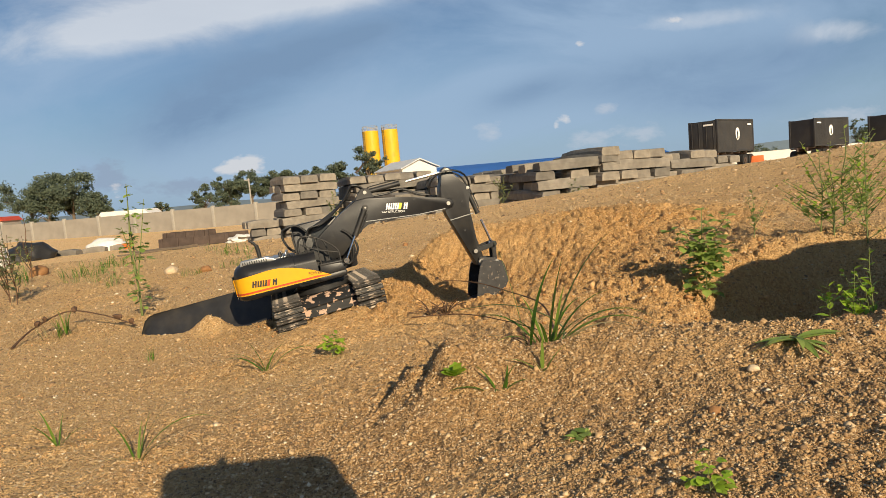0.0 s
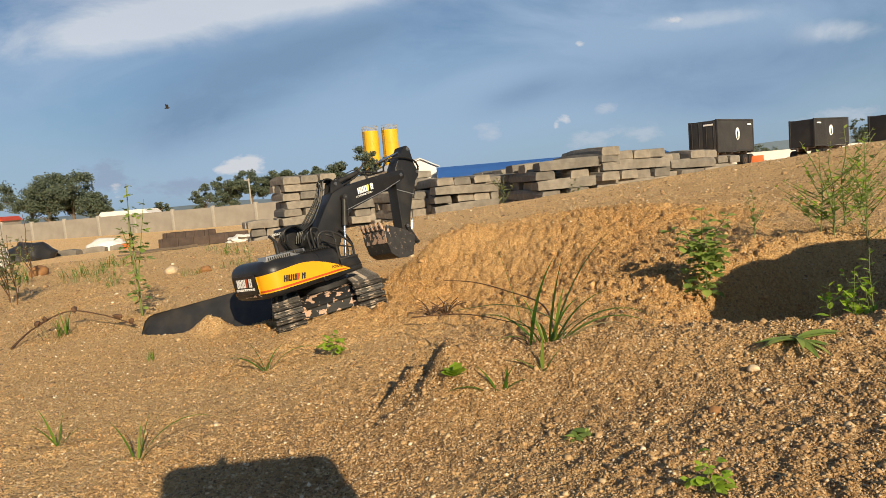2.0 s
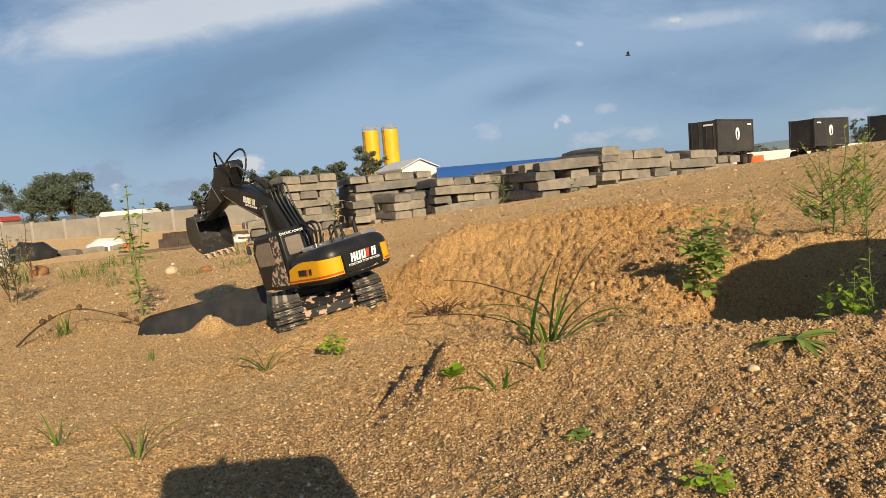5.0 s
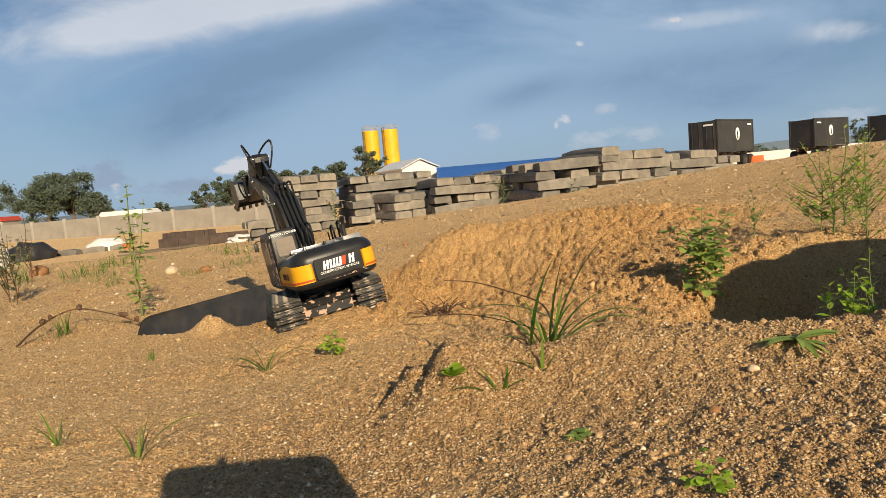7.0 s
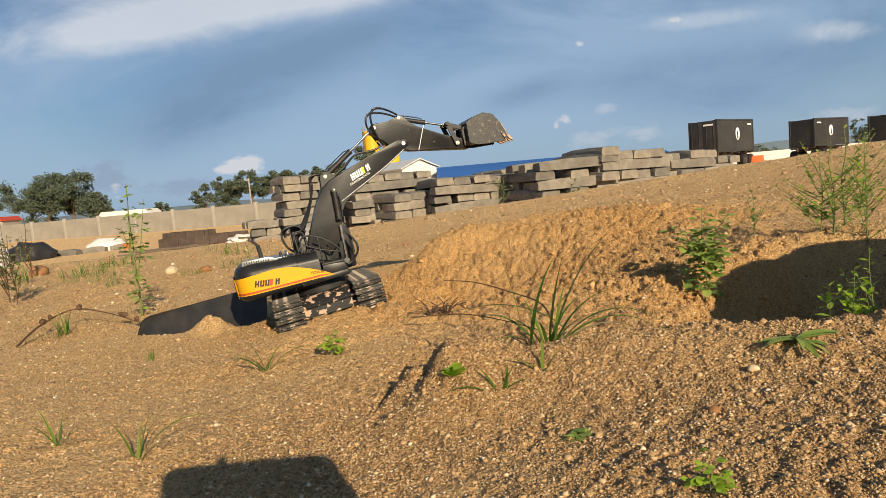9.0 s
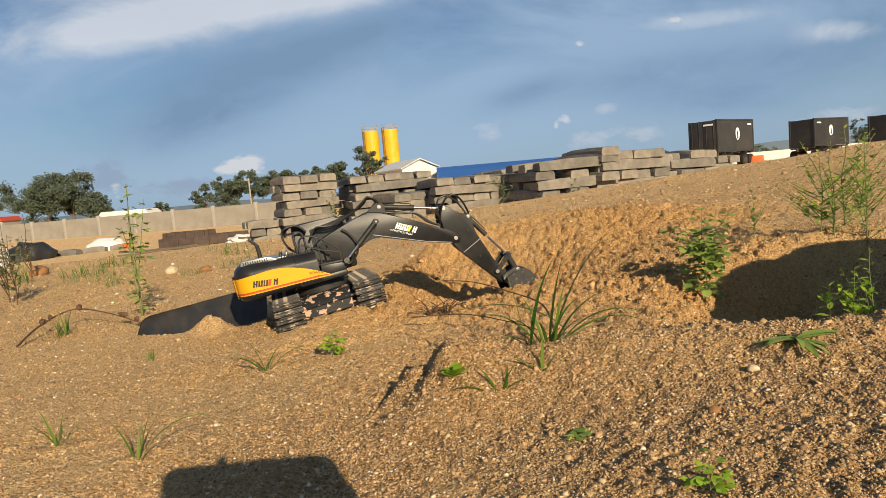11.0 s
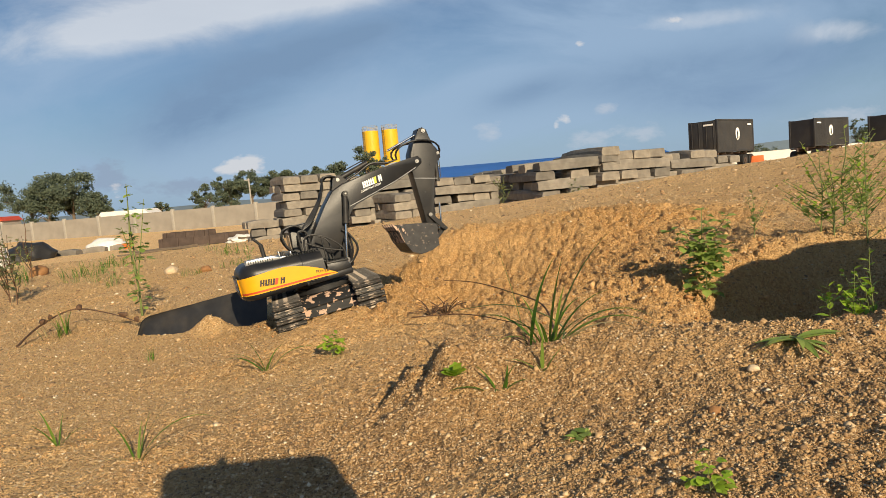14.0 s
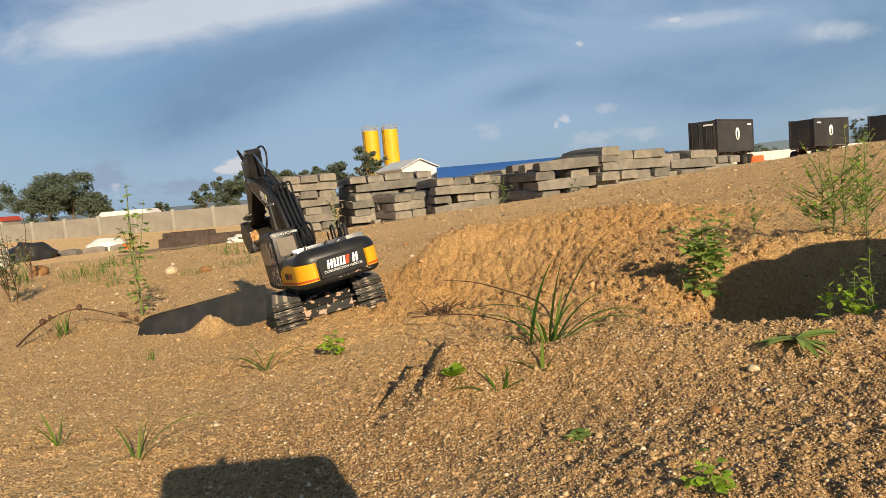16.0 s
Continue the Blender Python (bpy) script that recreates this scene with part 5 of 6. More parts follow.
def weed(name, label, x, y, height, kind, leaf, nodes, seed, branches=3, spread=0.35, trio=True, lean=(0, 0), stem=None, bare=0.15, sink=0.004):
    """An upright weed: a stem, side branches, leaves single or in threes."""
    rnd = random.Random(seed)
    w = thing(name, label, "weed")
    w.matrix_basis = pose(x, y, ground_at(x, y) - sink)
    stem = stem or M_STEM
    lines = []
    main = [Vector((lean[0] * t * t + rnd.uniform(-0.02, 0.02) * height * (t > 0), lean[1] * t * t + rnd.uniform(-0.02, 0.02) * height * (t > 0), height * t)) for t in (0, 0.25, 0.5, 0.75, 1)]
    lines.append((main, height * 0.0085, bare, nodes))
    for b in range(branches):
        t = rnd.uniform(0.04, 0.6)
        p = main[0].lerp(main[-1], t)
        a, l = rnd.uniform(0, 360), height * rnd.uniform(0.3, 0.62) * (1.1 - t * 0.5)
        d = Vector((math.cos(radians(a)) * spread * 2, math.sin(radians(a)) * spread * 2, 1)).normalized()
        q = [p + d * l * k + Vector((0, 0, 0.08 * l * k * k)) for k in (0, 0.33, 0.66, 1)]
        lines.append((q, height * 0.0055, 0.2, max(3, nodes // 2)))
    for pts, r, start, n in lines:
        bm = bm_new()
        tube(bm, pts, lambda t, r=r: r * (1.05 - 0.7 * t), 6, 4)
        part("stem", bm, stem, w)
        for k in range(n):
            t = start + (1 - start) * (k + rnd.random() * 0.6) / n
            f = t * (len(pts) - 1)
            i = min(int(f), len(pts) - 2)
            p = pts[i].lerp(pts[i + 1], min(f - i, 1.0))
            a = k * 137.5 + rnd.uniform(-30, 30)
            s = leaf * rnd.uniform(0.65, 1.2) * (1.1 - 0.45 * t)
            if trio:
                out = p + Vector((math.cos(radians(a)), math.sin(radians(a)), 0.3)) * s * 0.9
                for da in (-62, 0, 62):
                    put_leaf(w, kind, out, a + da, rnd.uniform(-25, 30), s, rnd.uniform(-20, 20))
            else:
                put_leaf(w, kind, p, a, rnd.uniform(5, 55), s, rnd.uniform(-25, 25))
    return w


def rosette(name, label, x, y, kind, n, size, seed, lift=(5, 40), height=0.006):
    rnd = random.Random(seed)
    w = thing(name, label, "weed")
    w.matrix_basis = pose(x, y, ground_at(x, y) - 0.002)
    bm = bm_new()
    tube(bm, [(0, 0, -0.004), (0, 0, height)], size * 0.06, 6, 2)
    part("stem", bm, M_STEM, w)
    for k in range(n):
        put_leaf(w, kind, (0, 0, height * rnd.uniform(0.3, 1.2)), k * 137.5 + rnd.uniform(-20, 20), rnd.uniform(*lift), size * rnd.uniform(0.7, 1.15), rnd.uniform(-20, 20))
    return w


def blade_mesh(name, mat, length, width, bend, seed):
    rnd = random.Random(seed)
    n = 9
    verts, faces = [], []
    x = z = 0.0
    a = radians(86)
    for i in range(n):
        t = i / (n - 1)
        w = width * (1 - t ** 1.6) * (0.6 + 0.8 * min(t * 4, 1)) / 1.4 + 0.0001
        verts += [(x, -w, z + w * 0.5), (x, 0, z), (x, w, z + w * 0.5)]
        a -= radians(bend) / (n - 1) * (0.5 + t)
        x += math.cos(a) * length / (n - 1)
        z += math.sin(a) * length / (n - 1)
    for i in range(n - 1):
        q = i * 3
        faces += [(q, q + 3, q + 4, q + 1), (q + 1, q + 4, q + 5, q + 2)]
    me = bpy.data.meshes.new(name)
    me.from_pydata(verts, [], faces)
    me.materials.append(mat)
    me.shade_smooth()
    return me


BLADES = [blade_mesh("blade", M_GRASS, 1.0, 0.030, b, k) for k, b in enumerate((14, 35, 62, 95))] + [blade_mesh("blade", M_GRASS_DRY, 1.0, 0.022, b, 9) for b in (70, 115)]


def tuft(label, x, y, height, n, seed, mixed=(0, 1, 2, 3, 3, 4), spread=0.008, wide=1.0, category="grass"):
    """A tuft of grass: single blades, upright in the middle, falling over outside."""
    rnd = random.Random(seed)
    g = thing("grass_tuft", label, category, "grass tufts")
    g.matrix_basis = pose(x, y, ground_at(x, y) - 0.004)
    for k in range(n):
        kind = mixed[k % len(mixed)]
        a = rnd.uniform(0, 360)
        s = height * rnd.uniform(0.55, 1.0) * (1.0 if kind < 2 else 0.9)
        ob = new("blade", BLADES[kind])
        ob.parent = g
        ob.matrix_basis = Matrix.Translation((rnd.uniform(-1, 1) * spread, rnd.uniform(-1, 1) * spread, 0)) @ pose(0, 0, 0, 0, rnd.uniform(-4, 12), a) @ Matrix.Diagonal((s, s * wide, s, 1))
    return g


def spray(label, x, y, blades, wide=1.25):
    """A tuft of few blades, each with its foot, heading, lean, bend and length."""
    g = thing("grass_tuft", label, "grass", "grass tufts")
    g.matrix_basis = pose(x, y, ground_at(x, y) - 0.004)
    for dx, dy, heading, lean, kind, length in blades:
        ob = new("blade", BLADES[kind])
        ob.parent = g
        ob.matrix_basis = pose(dx, dy, 0, 0, 0, heading) @ pose(0, 0, 0, 0, lean, 0) @ Matrix.Diagonal((length * 1.18, length * wide, length * 1.18, 1))
    return g


def build_plants():
    weed("leafy_weed", "bushy green weed with lobed leaflets by the pit", 0.405, 0.985, 0.150, "lobed", 0.0165, 20, 11, 9, 0.42, bare=0.03)
    weed("tall_weed", "tall thin green weed with small leaves", -0.848, 1.748, 0.37, "round", 0.020, 20, 12, 4, 0.12, bare=0.05)
    weed("dry_weed", "tall half-dry weed with twiggy stems", -1.626, 2.394, 0.27, "dull", 0.030, 22, 13, 7, 0.3, False, stem=M_TWIG)
    weed("dry_weed", "tall half-dry weed with twiggy stems", -1.69, 2.45, 0.31, "dull", 0.030, 20, 23, 6, 0.25, False, stem=M_TWIG)
    weed("dry_weed", "sparse weed with bare upright twigs", -2.28, 3.507, 0.36, "dull", 0.026, 12, 14, 5, 0.25, False, stem=M_TWIG)
    weed("branching_weed", "sparse branching weed with small leaves", 0.685, 1.145, 0.150, "oval", 0.015, 20, 15, 9, 0.8, False)
    weed("branching_weed", "sparse branching weed with small leaves", 0.72, 1.165, 0.165, "oval_light", 0.014, 20, 25, 8, 0.8, False)
    weed("branching_weed", "upright branching weed with yellow-green tips", 0.775, 1.153, 0.170, "oval_light", 0.015, 22, 16, 8, 0.55, False)
    weed("branching_weed", "upright weed with small green leaves", 0.765, 1.20, 0.190, "oval", 0.016, 22, 26, 8, 0.5, False)
    weed("branching_weed", "wide twiggy weed with small pale leaves", 0.70, 1.13, 0.175, "oval_light", 0.012, 16, 91, 10, 0.9, False, lean=(-0.06, 0))
    weed("branching_weed", "wide twiggy weed with small pale leaves", 0.74, 1.10, 0.150, "oval", 0.013, 18, 92, 9, 0.7, False, lean=(-0.03, 0))
    weed("small_weed", "small leafy weed behind the pit", 0.595, 1.21, 0.10, "oval", 0.014, 14, 17, 3, 0.3, False)
    weed("seedling", "small bright green seedling on the gravel rim", 0.405, 0.665, 0.046, "oval_light", 0.013, 11, 18, 2, 0.3, False)
    weed("seedling", "bright green seedling on the gravel rim", 0.432, 0.665, 0.075, "oval_light", 0.014, 14, 19, 3, 0.25, False)
    weed("seedling", "bright green seedling on the gravel rim", 0.452, 0.668, 0.105, "oval_light", 0.014, 17, 29, 3, 0.25, False)
    weed("seedling", "bright yellow-green seedling with round leaflets", -0.186, 0.972, 0.046, "light", 0.0125, 9, 20, 4, 0.6)
    weed("seedling", "small pale green seedling close by", 0.150, 0.372, 0.030, "light", 0.0075, 7, 21, 3, 0.6)
    rosette("rosette", "small round pale green rosette", 0.001, 0.618, "light", 18, 0.013, 31, (10, 60))
    rosette("creeping_weed", "low green creeping weed", 0.103, 0.505, "round", 13, 0.0110, 32, (0, 25), 0.003)
    rosette("creeping_weed", "low green creeping weed", 0.094, 0.500, "oval", 10, 0.011, 33, (0, 25), 0.003)
    rosette("flat_weed", "flat weed with long dark leaves", 0.322, 0.580, "narrow", 17, 0.042, 34, (2, 18))
    spray("tall tuft of green grass with arching and dry blades", 0.105, 0.690, [(-0.022, 0.004, 170, 3, 0, 0.118), (-0.018, 0.0, 30, 5, 1, 0.095), (0.006, 0.002, 0, 12, 1, 0.128), (0.002, -0.004, 20, 4, 0, 0.088), (0.0, 0.0, 175, 14, 1, 0.075),
        (0.008, 0.0, 10, 22, 2, 0.085), (0.010, -0.006, -10, 30, 3, 0.105), (0.004, 0.004, 40, 24, 2, 0.070), (-0.004, -0.006, 210, 22, 2, 0.070), (-0.008, 0.004, 150, 28, 3, 0.085), (0.0, -0.008, 250, 20, 2, 0.058), (0.012, 0.002, 5, 44, 3, 0.115),
        (0.010, 0.006, 60, 18, 1, 0.066), (-0.002, 0.0, 120, 16, 1, 0.060), (0.006, -0.006, -40, 26, 2, 0.072), (0.014, 0.0, 15, 50, 5, 0.125), (-0.01, 0.0, 190, 48, 4, 0.080), (0.0, 0.006, 95, 40, 4, 0.080), (0.003, -0.004, 300, 34, 2, 0.05), (-0.006, 0.0, 200, 38, 3, 0.062)])
    spray("thin tuft of drooping green grass", -0.285, 0.950, [(0, 0, 185, 8, 1, 0.060), (0.002, 0, 200, 24, 2, 0.060), (-0.002, 0, 170, 34, 3, 0.075), (0.004, 0, 0, 14, 1, 0.055), (0.004, 0.002, 15, 30, 3, 0.085), (0, 0.003, 60, 20, 2, 0.05), (0, 0, 300, 30, 2, 0.045), (0, 0, 240, 22, 2, 0.045)])
    spray("short tuft of grass with purple-brown blades", -0.455, 0.700, [(0, 0, 150, 16, 1, 0.048), (0.002, 0, 175, 28, 1, 0.040), (0, 0, 20, 18, 4, 0.040), (0.002, 0, 0, 46, 5, 0.055), (0, 0, 200, 50, 4, 0.04), (0, 0.002, 80, 10, 0, 0.036), (0.001, 0, 40, 30, 2, 0.035)])
    spray("tuft of long grass blades with a bent dry stalk", -0.322, 0.615, [(0, 0, 10, 14, 1, 0.066), (0.001, 0, 20, 22, 3, 0.080), (-0.002, 0, 165, 12, 1, 0.045), (0, 0.002, 50, 10, 0, 0.046), (0.002, 0, 350, 30, 2, 0.042), (-0.002, 0, 190, 46, 5, 0.050), (0, 0, 100, 20, 1, 0.04)])
    tuft("short tuft of green grass", -0.566, 1.179, 0.046, 9, 46, (0, 1, 3))
    spray("short dark green grass with broad blades", 0.041, 0.603, [(0, 0, 150, 22, 1, 0.030), (0.004, 0, 20, 16, 1, 0.028), (-0.006, 0, 185, 52, 2, 0.040), (0.006, 0, 0, 40, 2, 0.028), (0.008, 0.002, 60, 12, 0, 0.024), (0, 0, 260, 40, 2, 0.022)], 2.6)
    spray("short dark green grass with broad blades", 0.089, 0.625, [(0, 0, 70, 10, 0, 0.036), (0.002, 0, 10, 24, 1, 0.032), (-0.002, 0, 170, 36, 2, 0.036), (0, 0, 200, 20, 1, 0.026), (0, 0, 300, 34, 2, 0.024)], 2.2)
    tuft("fine pale grass growing in sand", -1.0, 1.60, 0.085, 26, 49, (0, 1, 2, 4), 0.03)
    for x, y, h, n, seed, r in ((-1.914, 3.375, 0.17, 60, 50, 0.10), (-1.62, 2.95, 0.08, 26, 51, 0.06), (-1.94, 3.753, 0.14, 24, 52, 0.06), (-1.106, 2.775, 0.075, 34, 53, 0.06), (-0.968, 3.011, 0.09, 34, 54, 0.08), (-1.288, 3.875, 0.14, 34, 55, 0.1), (-1.396, 2.684, 0.11, 16, 71, 0.04), (-2.051, 3.875, 0.12, 24, 72, 0.09), (-1.80, 3.07, 0.09, 22, 73, 0.07), (-0.46, 3.63, 0.06, 16, 74, 0.06), (-1.55, 4.4, 0.10, 26, 75, 0.12), (-0.75, 2.55, 0.05, 22, 76, 0.06), (-2.2, 3.3, 0.16, 26, 77, 0.05)):
        tuft("low green grass clump in sand", x, y, h * 0.75, n, seed, (1, 2, 3, 3, 2), r, wide=0.75)
    for x, y, h, seed in ((-1.40, 2.70, 0.14, 81), (-1.75, 3.25, 0.10, 82), (-0.93, 3.05, 0.09, 83), (-2.05, 3.10, 0.20, 84)):
        weed("small_weed", "small pale weed on the flat sand", x, y, h, "oval", 0.018, 10, seed, 4, 0.4, False)
    weed("thin_weed", "thin dry weed before the concrete stack", -1.02, 6.2, 0.42, "dull", 0.05, 16, 56, 5, 0.2, False, stem=M_STEM)
    weed("thin_weed", "thin weed before the concrete stack", 0.86, 8.4, 0.5, "dull", 0.07, 16, 57, 6, 0.35, False)
    weed("thin_weed", "low weed on the sandy rise", 1.85, 8.6, 0.3, "dull", 0.06, 14, 58, 6, 0.6, False)


build_plants()


def arched(name, label, pts, r, mat, category, knots=0, seed=0):
    bm = bm_new()
    tube(bm, pts, lambda t: r * (1.1 - 0.6 * t), 6, 8)
    w = thing(name, label, category)
    part("stem", bm, mat, w)
    rnd = random.Random(seed)
    for k in range(knots):
        i = rnd.randrange(1, len(pts))
        p = Vector(pts[i - 1]).lerp(Vector(pts[i]), rnd.random())
        bm = bm_new()
        bmesh.ops.create_icosphere(bm, subdivisions=1, radius=r * 3.2)
        for v in bm.verts:
            v.co *= rnd.uniform(0.5, 1.3)
        part("dry_leaf", bm, mat, w, m=Matrix.Translation(p + Vector((0, 0, r * 3))))
    return w


TWIG = arched("fallen_twig", "brown bent twig with dry leaf scraps", [(-1.035, 1.481, -0.020), (-1.053, 1.60, 0.004), (-1.017, 1.69, 0.026), (-0.902, 1.645, 0.016), (-0.775, 1.565, -0.006)], 0.0027, M_TWIG, "twig", 7, 4)
arched("grass_stalk", "long bent grass stalk over the spoil", [(0.125, 0.74, 0.082), (0.135, 0.90, 0.090), (0.098, 1.0, 0.096), (0.049, 1.08, 0.103), (-0.004, 1.12, 0.105)], 0.0013, M_TWIG, "grass")
arched("grass_stalk", "long bent green grass stalk over the spoil", [(0.120, 0.70, 0.080), (0.137, 0.76, 0.088), (0.112, 0.82, 0.099), (0.07, 0.91, 0.094), (0.006, 1.0, 0.072)], 0.0011, M_STEM, "grass")
arched("grass_stalk", "dry grass stalk lying on the spoil", [(-0.062, 1.05, 0.058), (0.022, 1.0, 0.066), (0.084, 0.90, 0.070), (0.115, 0.75, 0.086)], 0.0011, M_TWIG, "grass")


def dry_clump(x, y, seed):
    rnd = random.Random(seed)
    w = thing("dry_weed_clump", "clump of dead brown grass roots", "weed")
    z = ground_at(x, y)
    w.matrix_basis = pose(x, y, z - 0.003)
    for k in range(22):
        a, l = rnd.uniform(0, 2 * math.pi), rnd.uniform(0.02, 0.05)
        d = Vector((math.cos(a), math.sin(a), rnd.uniform(0.1, 1.2))).normalized()
        bm = bm_new()
        tube(bm, [(0, 0, 0), d * l * 0.5 + Vector((0, 0, 0.004)), d * l + Vector((rnd.uniform(-0.006, 0.006), 0, -0.002))], 0.0008, 5, 3)
        part("twig", bm, M_TWIG, w)


dry_clump(-0.004, 1.10, 3)
dry_clump(-0.03, 1.13, 8)
dry_clump(0.10, 0.74, 12)


def stone(label, x, y, r, mat, seed):
    rnd = random.Random(seed)
    bm = bm_new()
    bmesh.ops.create_icosphere(bm, subdivisions=3, radius=1.0)
    for v in bm.verts:
        k = 1 + 0.25 * noise.noise(v.co * 1.4 + Vector((seed, 1, 2))) + 0.06 * noise.noise(v.co * 5)
        v.co = Vector((v.co.x * r * 1.2, v.co.y * r, v.co.z * r * 0.8)) * k
    ob = part("stone", bm, mat, smooth_angle=60)
    ob.matrix_basis = pose(x, y, ground_at(x, y) + r * 0.35, 0, 0, rnd.uniform(0, 360))
    return tagged(ob, label, "stone", "single stones")


M_STONE_BROWN = material("brown_stone", (0.26, 0.13, 0.05), 0.8, 0, 0.2, 120, 0.5, 300)
M_STONE_PALE = material("pale_stone", (0.55, 0.42, 0.27), 0.85, 0, 0.2, 120, 0.5, 300)
stone("rounded rusty brown stone on gravel", 0.208, 0.500, 0.0052, M_STONE_BROWN, 1)
stone("small orange stone on the pit's rim", 0.268, 0.555, 0.0045, M_STONE_PALE, 2)
stone("reddish brown stone on the pit's rim", 0.418, 0.655, 0.0085, M_STONE_BROWN, 3)
stone("pale stone standing in the sand", -1.315, 3.058, 0.030, M_STONE_PALE, 4)
stone("dark clod on the flat sand", -1.085, 2.885, 0.024, M_STONE_BROWN, 5)
stone("dark clod on the flat sand", -2.351, 3.685, 0.05, M_STONE_BROWN, 6)
stone("dark clod on the crest of the dug wall", 0.17, 2.05, 0.014, M_STONE_BROWN, 7)
stone("dark clod on the far sand", -0.17, 2.9, 0.013, M_STONE_BROWN, 8)


# ======== black plastic sheet half buried behind the tracks ========
def build_sheet():
    bm = bm_new()
    n, k = 26, 9
    grid = []
    sill = ground_at(-0.708, 1.44), ground_at(-0.388, 1.37)
    for i in range(n + 1):
        s = i / n
        bx, by = -0.708 + 0.32 * s, 1.44 - 0.07 * s
        bot = Vector((bx, by, sill[0] + (sill[1] - sill[0]) * s - 0.014))
        tip = min(1.0, math.sqrt(max(0.0, 1 - (1 - min(s / 0.14, 1)) ** 2)) + 0.05)
        h = (0.040 + 0.036 * s) * tip + 0.014
        row = []
        for j in range(k + 1):
            t = j / k
            row.append(bot + Vector((-0.008 * t, (0.02 + 0.03 * s) * t + 0.012 * math.sin(math.pi * t), h * math.sin(math.radians(90 * t)))))
        grid.append(row)
    top = [[bm.verts.new(p) for p in r] for r in grid]
    low = [[bm.verts.new(p + Vector((0, 0.0035, -0.003))) for p in r] for r in grid]
    for i in range(n):
        for j in range(k):
            bm.faces.new((top[i][j], top[i + 1][j], top[i + 1][j + 1], top[i][j + 1]))
            bm.faces.new((low[i][j], low[i][j + 1], low[i + 1][j + 1], low[i + 1][j]))
    for i in range(n):
        for j in (0, k):
            bm.faces.new((top[i][j], top[i + 1][j], low[i + 1][j], low[i][j]))
    for j in range(k):
        for i in (0, n):
            bm.faces.new((top[i][j], top[i][j + 1], low[i][j + 1], low[i][j]))
    return tagged(part("plastic_sheet", bm, M_SHEET, smooth_angle=50), "curved black plastic sheet half buried in sand", "plastic sheet")


M_SHEET = material("black_sheet", (0.022, 0.022, 0.023), 0.5, 0, 0.25, 40, 0.2, 120, (0.075, 0.062, 0.046), 30, 0.22)
SHEET = build_sheet()


# ======== the phone that films, whose shadow falls on the sand ========
def build_phone():
    ph = thing("phone_on_stand", "dark phone on a small tripod behind the view", "phone")
    bm = bm_new()
    add_prism(bm, rounded([(-0.038, -0.040), (0.111, -0.040), (0.111, 0.037), (-0.038, 0.037)], 0.012, 5), 0, 0.009, 0.002, 2)
    part("case", bm, M_BLACK, ph)
    bm = bm_new()
    add_cyl(bm, 0.004, (0.016, 0.004, 0.034), (0.016, 0.004, 0.045), 12)
    part("clamp_knob", bm, M_BLACK, ph)
    for dx, dy in ((-0.05, -0.09), (0.12, -0.09), (0.03, -0.15)):
        bm = bm_new()
        gx, gy = 0.03 + dx, -0.03 + dy
        add_cyl(bm, 0.004, (0.03, 0.004, -0.042), (gx, gy + 0.02, ground_at(gx, gy) - 0.27 - 0.003), 10)
        part("leg", bm, M_BLACK, ph)
    ph.matrix_basis = pose(0, -0.022, 0.27)


build_phone()


# ======== far things ========
def far_tree(label, x, y, height, spread, seed, base=None, leaf=0.21, n=9000, mat=None):
    """A tree: tapered trunk with limbs, and a crown of small leaf clumps with gaps."""
    rnd = random.Random(seed)
    rng = np.random.default_rng(seed)
    t = thing("tree", label, "tree", "trees beyond the wall")
    z = ground_at(x, y) if base is None else base
    t.matrix_basis = pose(x, y, z)
    bm = bm_new()
    tops = []
    tube(bm, [(0, 0, -0.2), (0.1, 0, height * 0.3), (0.2, 0.1, height * 0.62)], lambda s: height * 0.03 * (1.1 - 0.7 * s), 8, 4)
    for k in range(7):
        a, h = k * 2.4 + rnd.random(), rnd.uniform(0.25, 0.55) * height
        e = Vector((math.cos(a) * spread * rnd.uniform(0.4, 0.8), math.sin(a) * spread * rnd.uniform(0.4, 0.8), h + height * rnd.uniform(0.15, 0.35)))
        tube(bm, [(0.1, 0, h), Vector((0.1, 0, h)).lerp(e, 0.5) + Vector((0, 0, 0.2)), e], lambda s: height * 0.012 * (1.1 - 0.8 * s), 6, 3)
        tops.append(e)
    part("trunk", bm, M_BARK, t)
    c = []
    for k in range(30):
        e = rnd.choice(tops)
        c.append((e.x + rnd.gauss(0, spread * 0.32), e.y + rnd.gauss(0, spread * 0.32), min(height * 0.97, e.z + rnd.gauss(0.06, 0.14) * height), rnd.uniform(0.14, 0.30) * spread))
    c = np.array(c)
    idx = rng.integers(0, len(c), n)
    d = rng.normal(size=(n, 3))
    d /= np.linalg.norm(d, axis=1)[:, None]
    P = c[idx, :3] + d * (c[idx, 3] * rng.uniform(0.1, 1.35, n))[:, None] * np.array([1, 1, 0.75])
    u = rng.normal(size=(n, 3))
    u /= np.linalg.norm(u, axis=1)[:, None]
    v = np.cross(u, rng.normal(size=(n, 3)))
    v /= np.linalg.norm(v, axis=1)[:, None]
    s = leaf * rng.uniform(0.5, 1.2, n)[:, None]
    verts = np.stack([P - u * s, P + v * s * 0.55, P + u * s, P - v * s * 0.55], 1).reshape(-1, 3)
    me = bpy.data.meshes.new("crown")
    me.from_pydata(verts.tolist(), [], np.arange(n * 4).reshape(-1, 4).tolist())
    me.materials.append(mat or M_HAZY_TREE)
    ob = new("crown", me)
    ob.parent = t
    return t


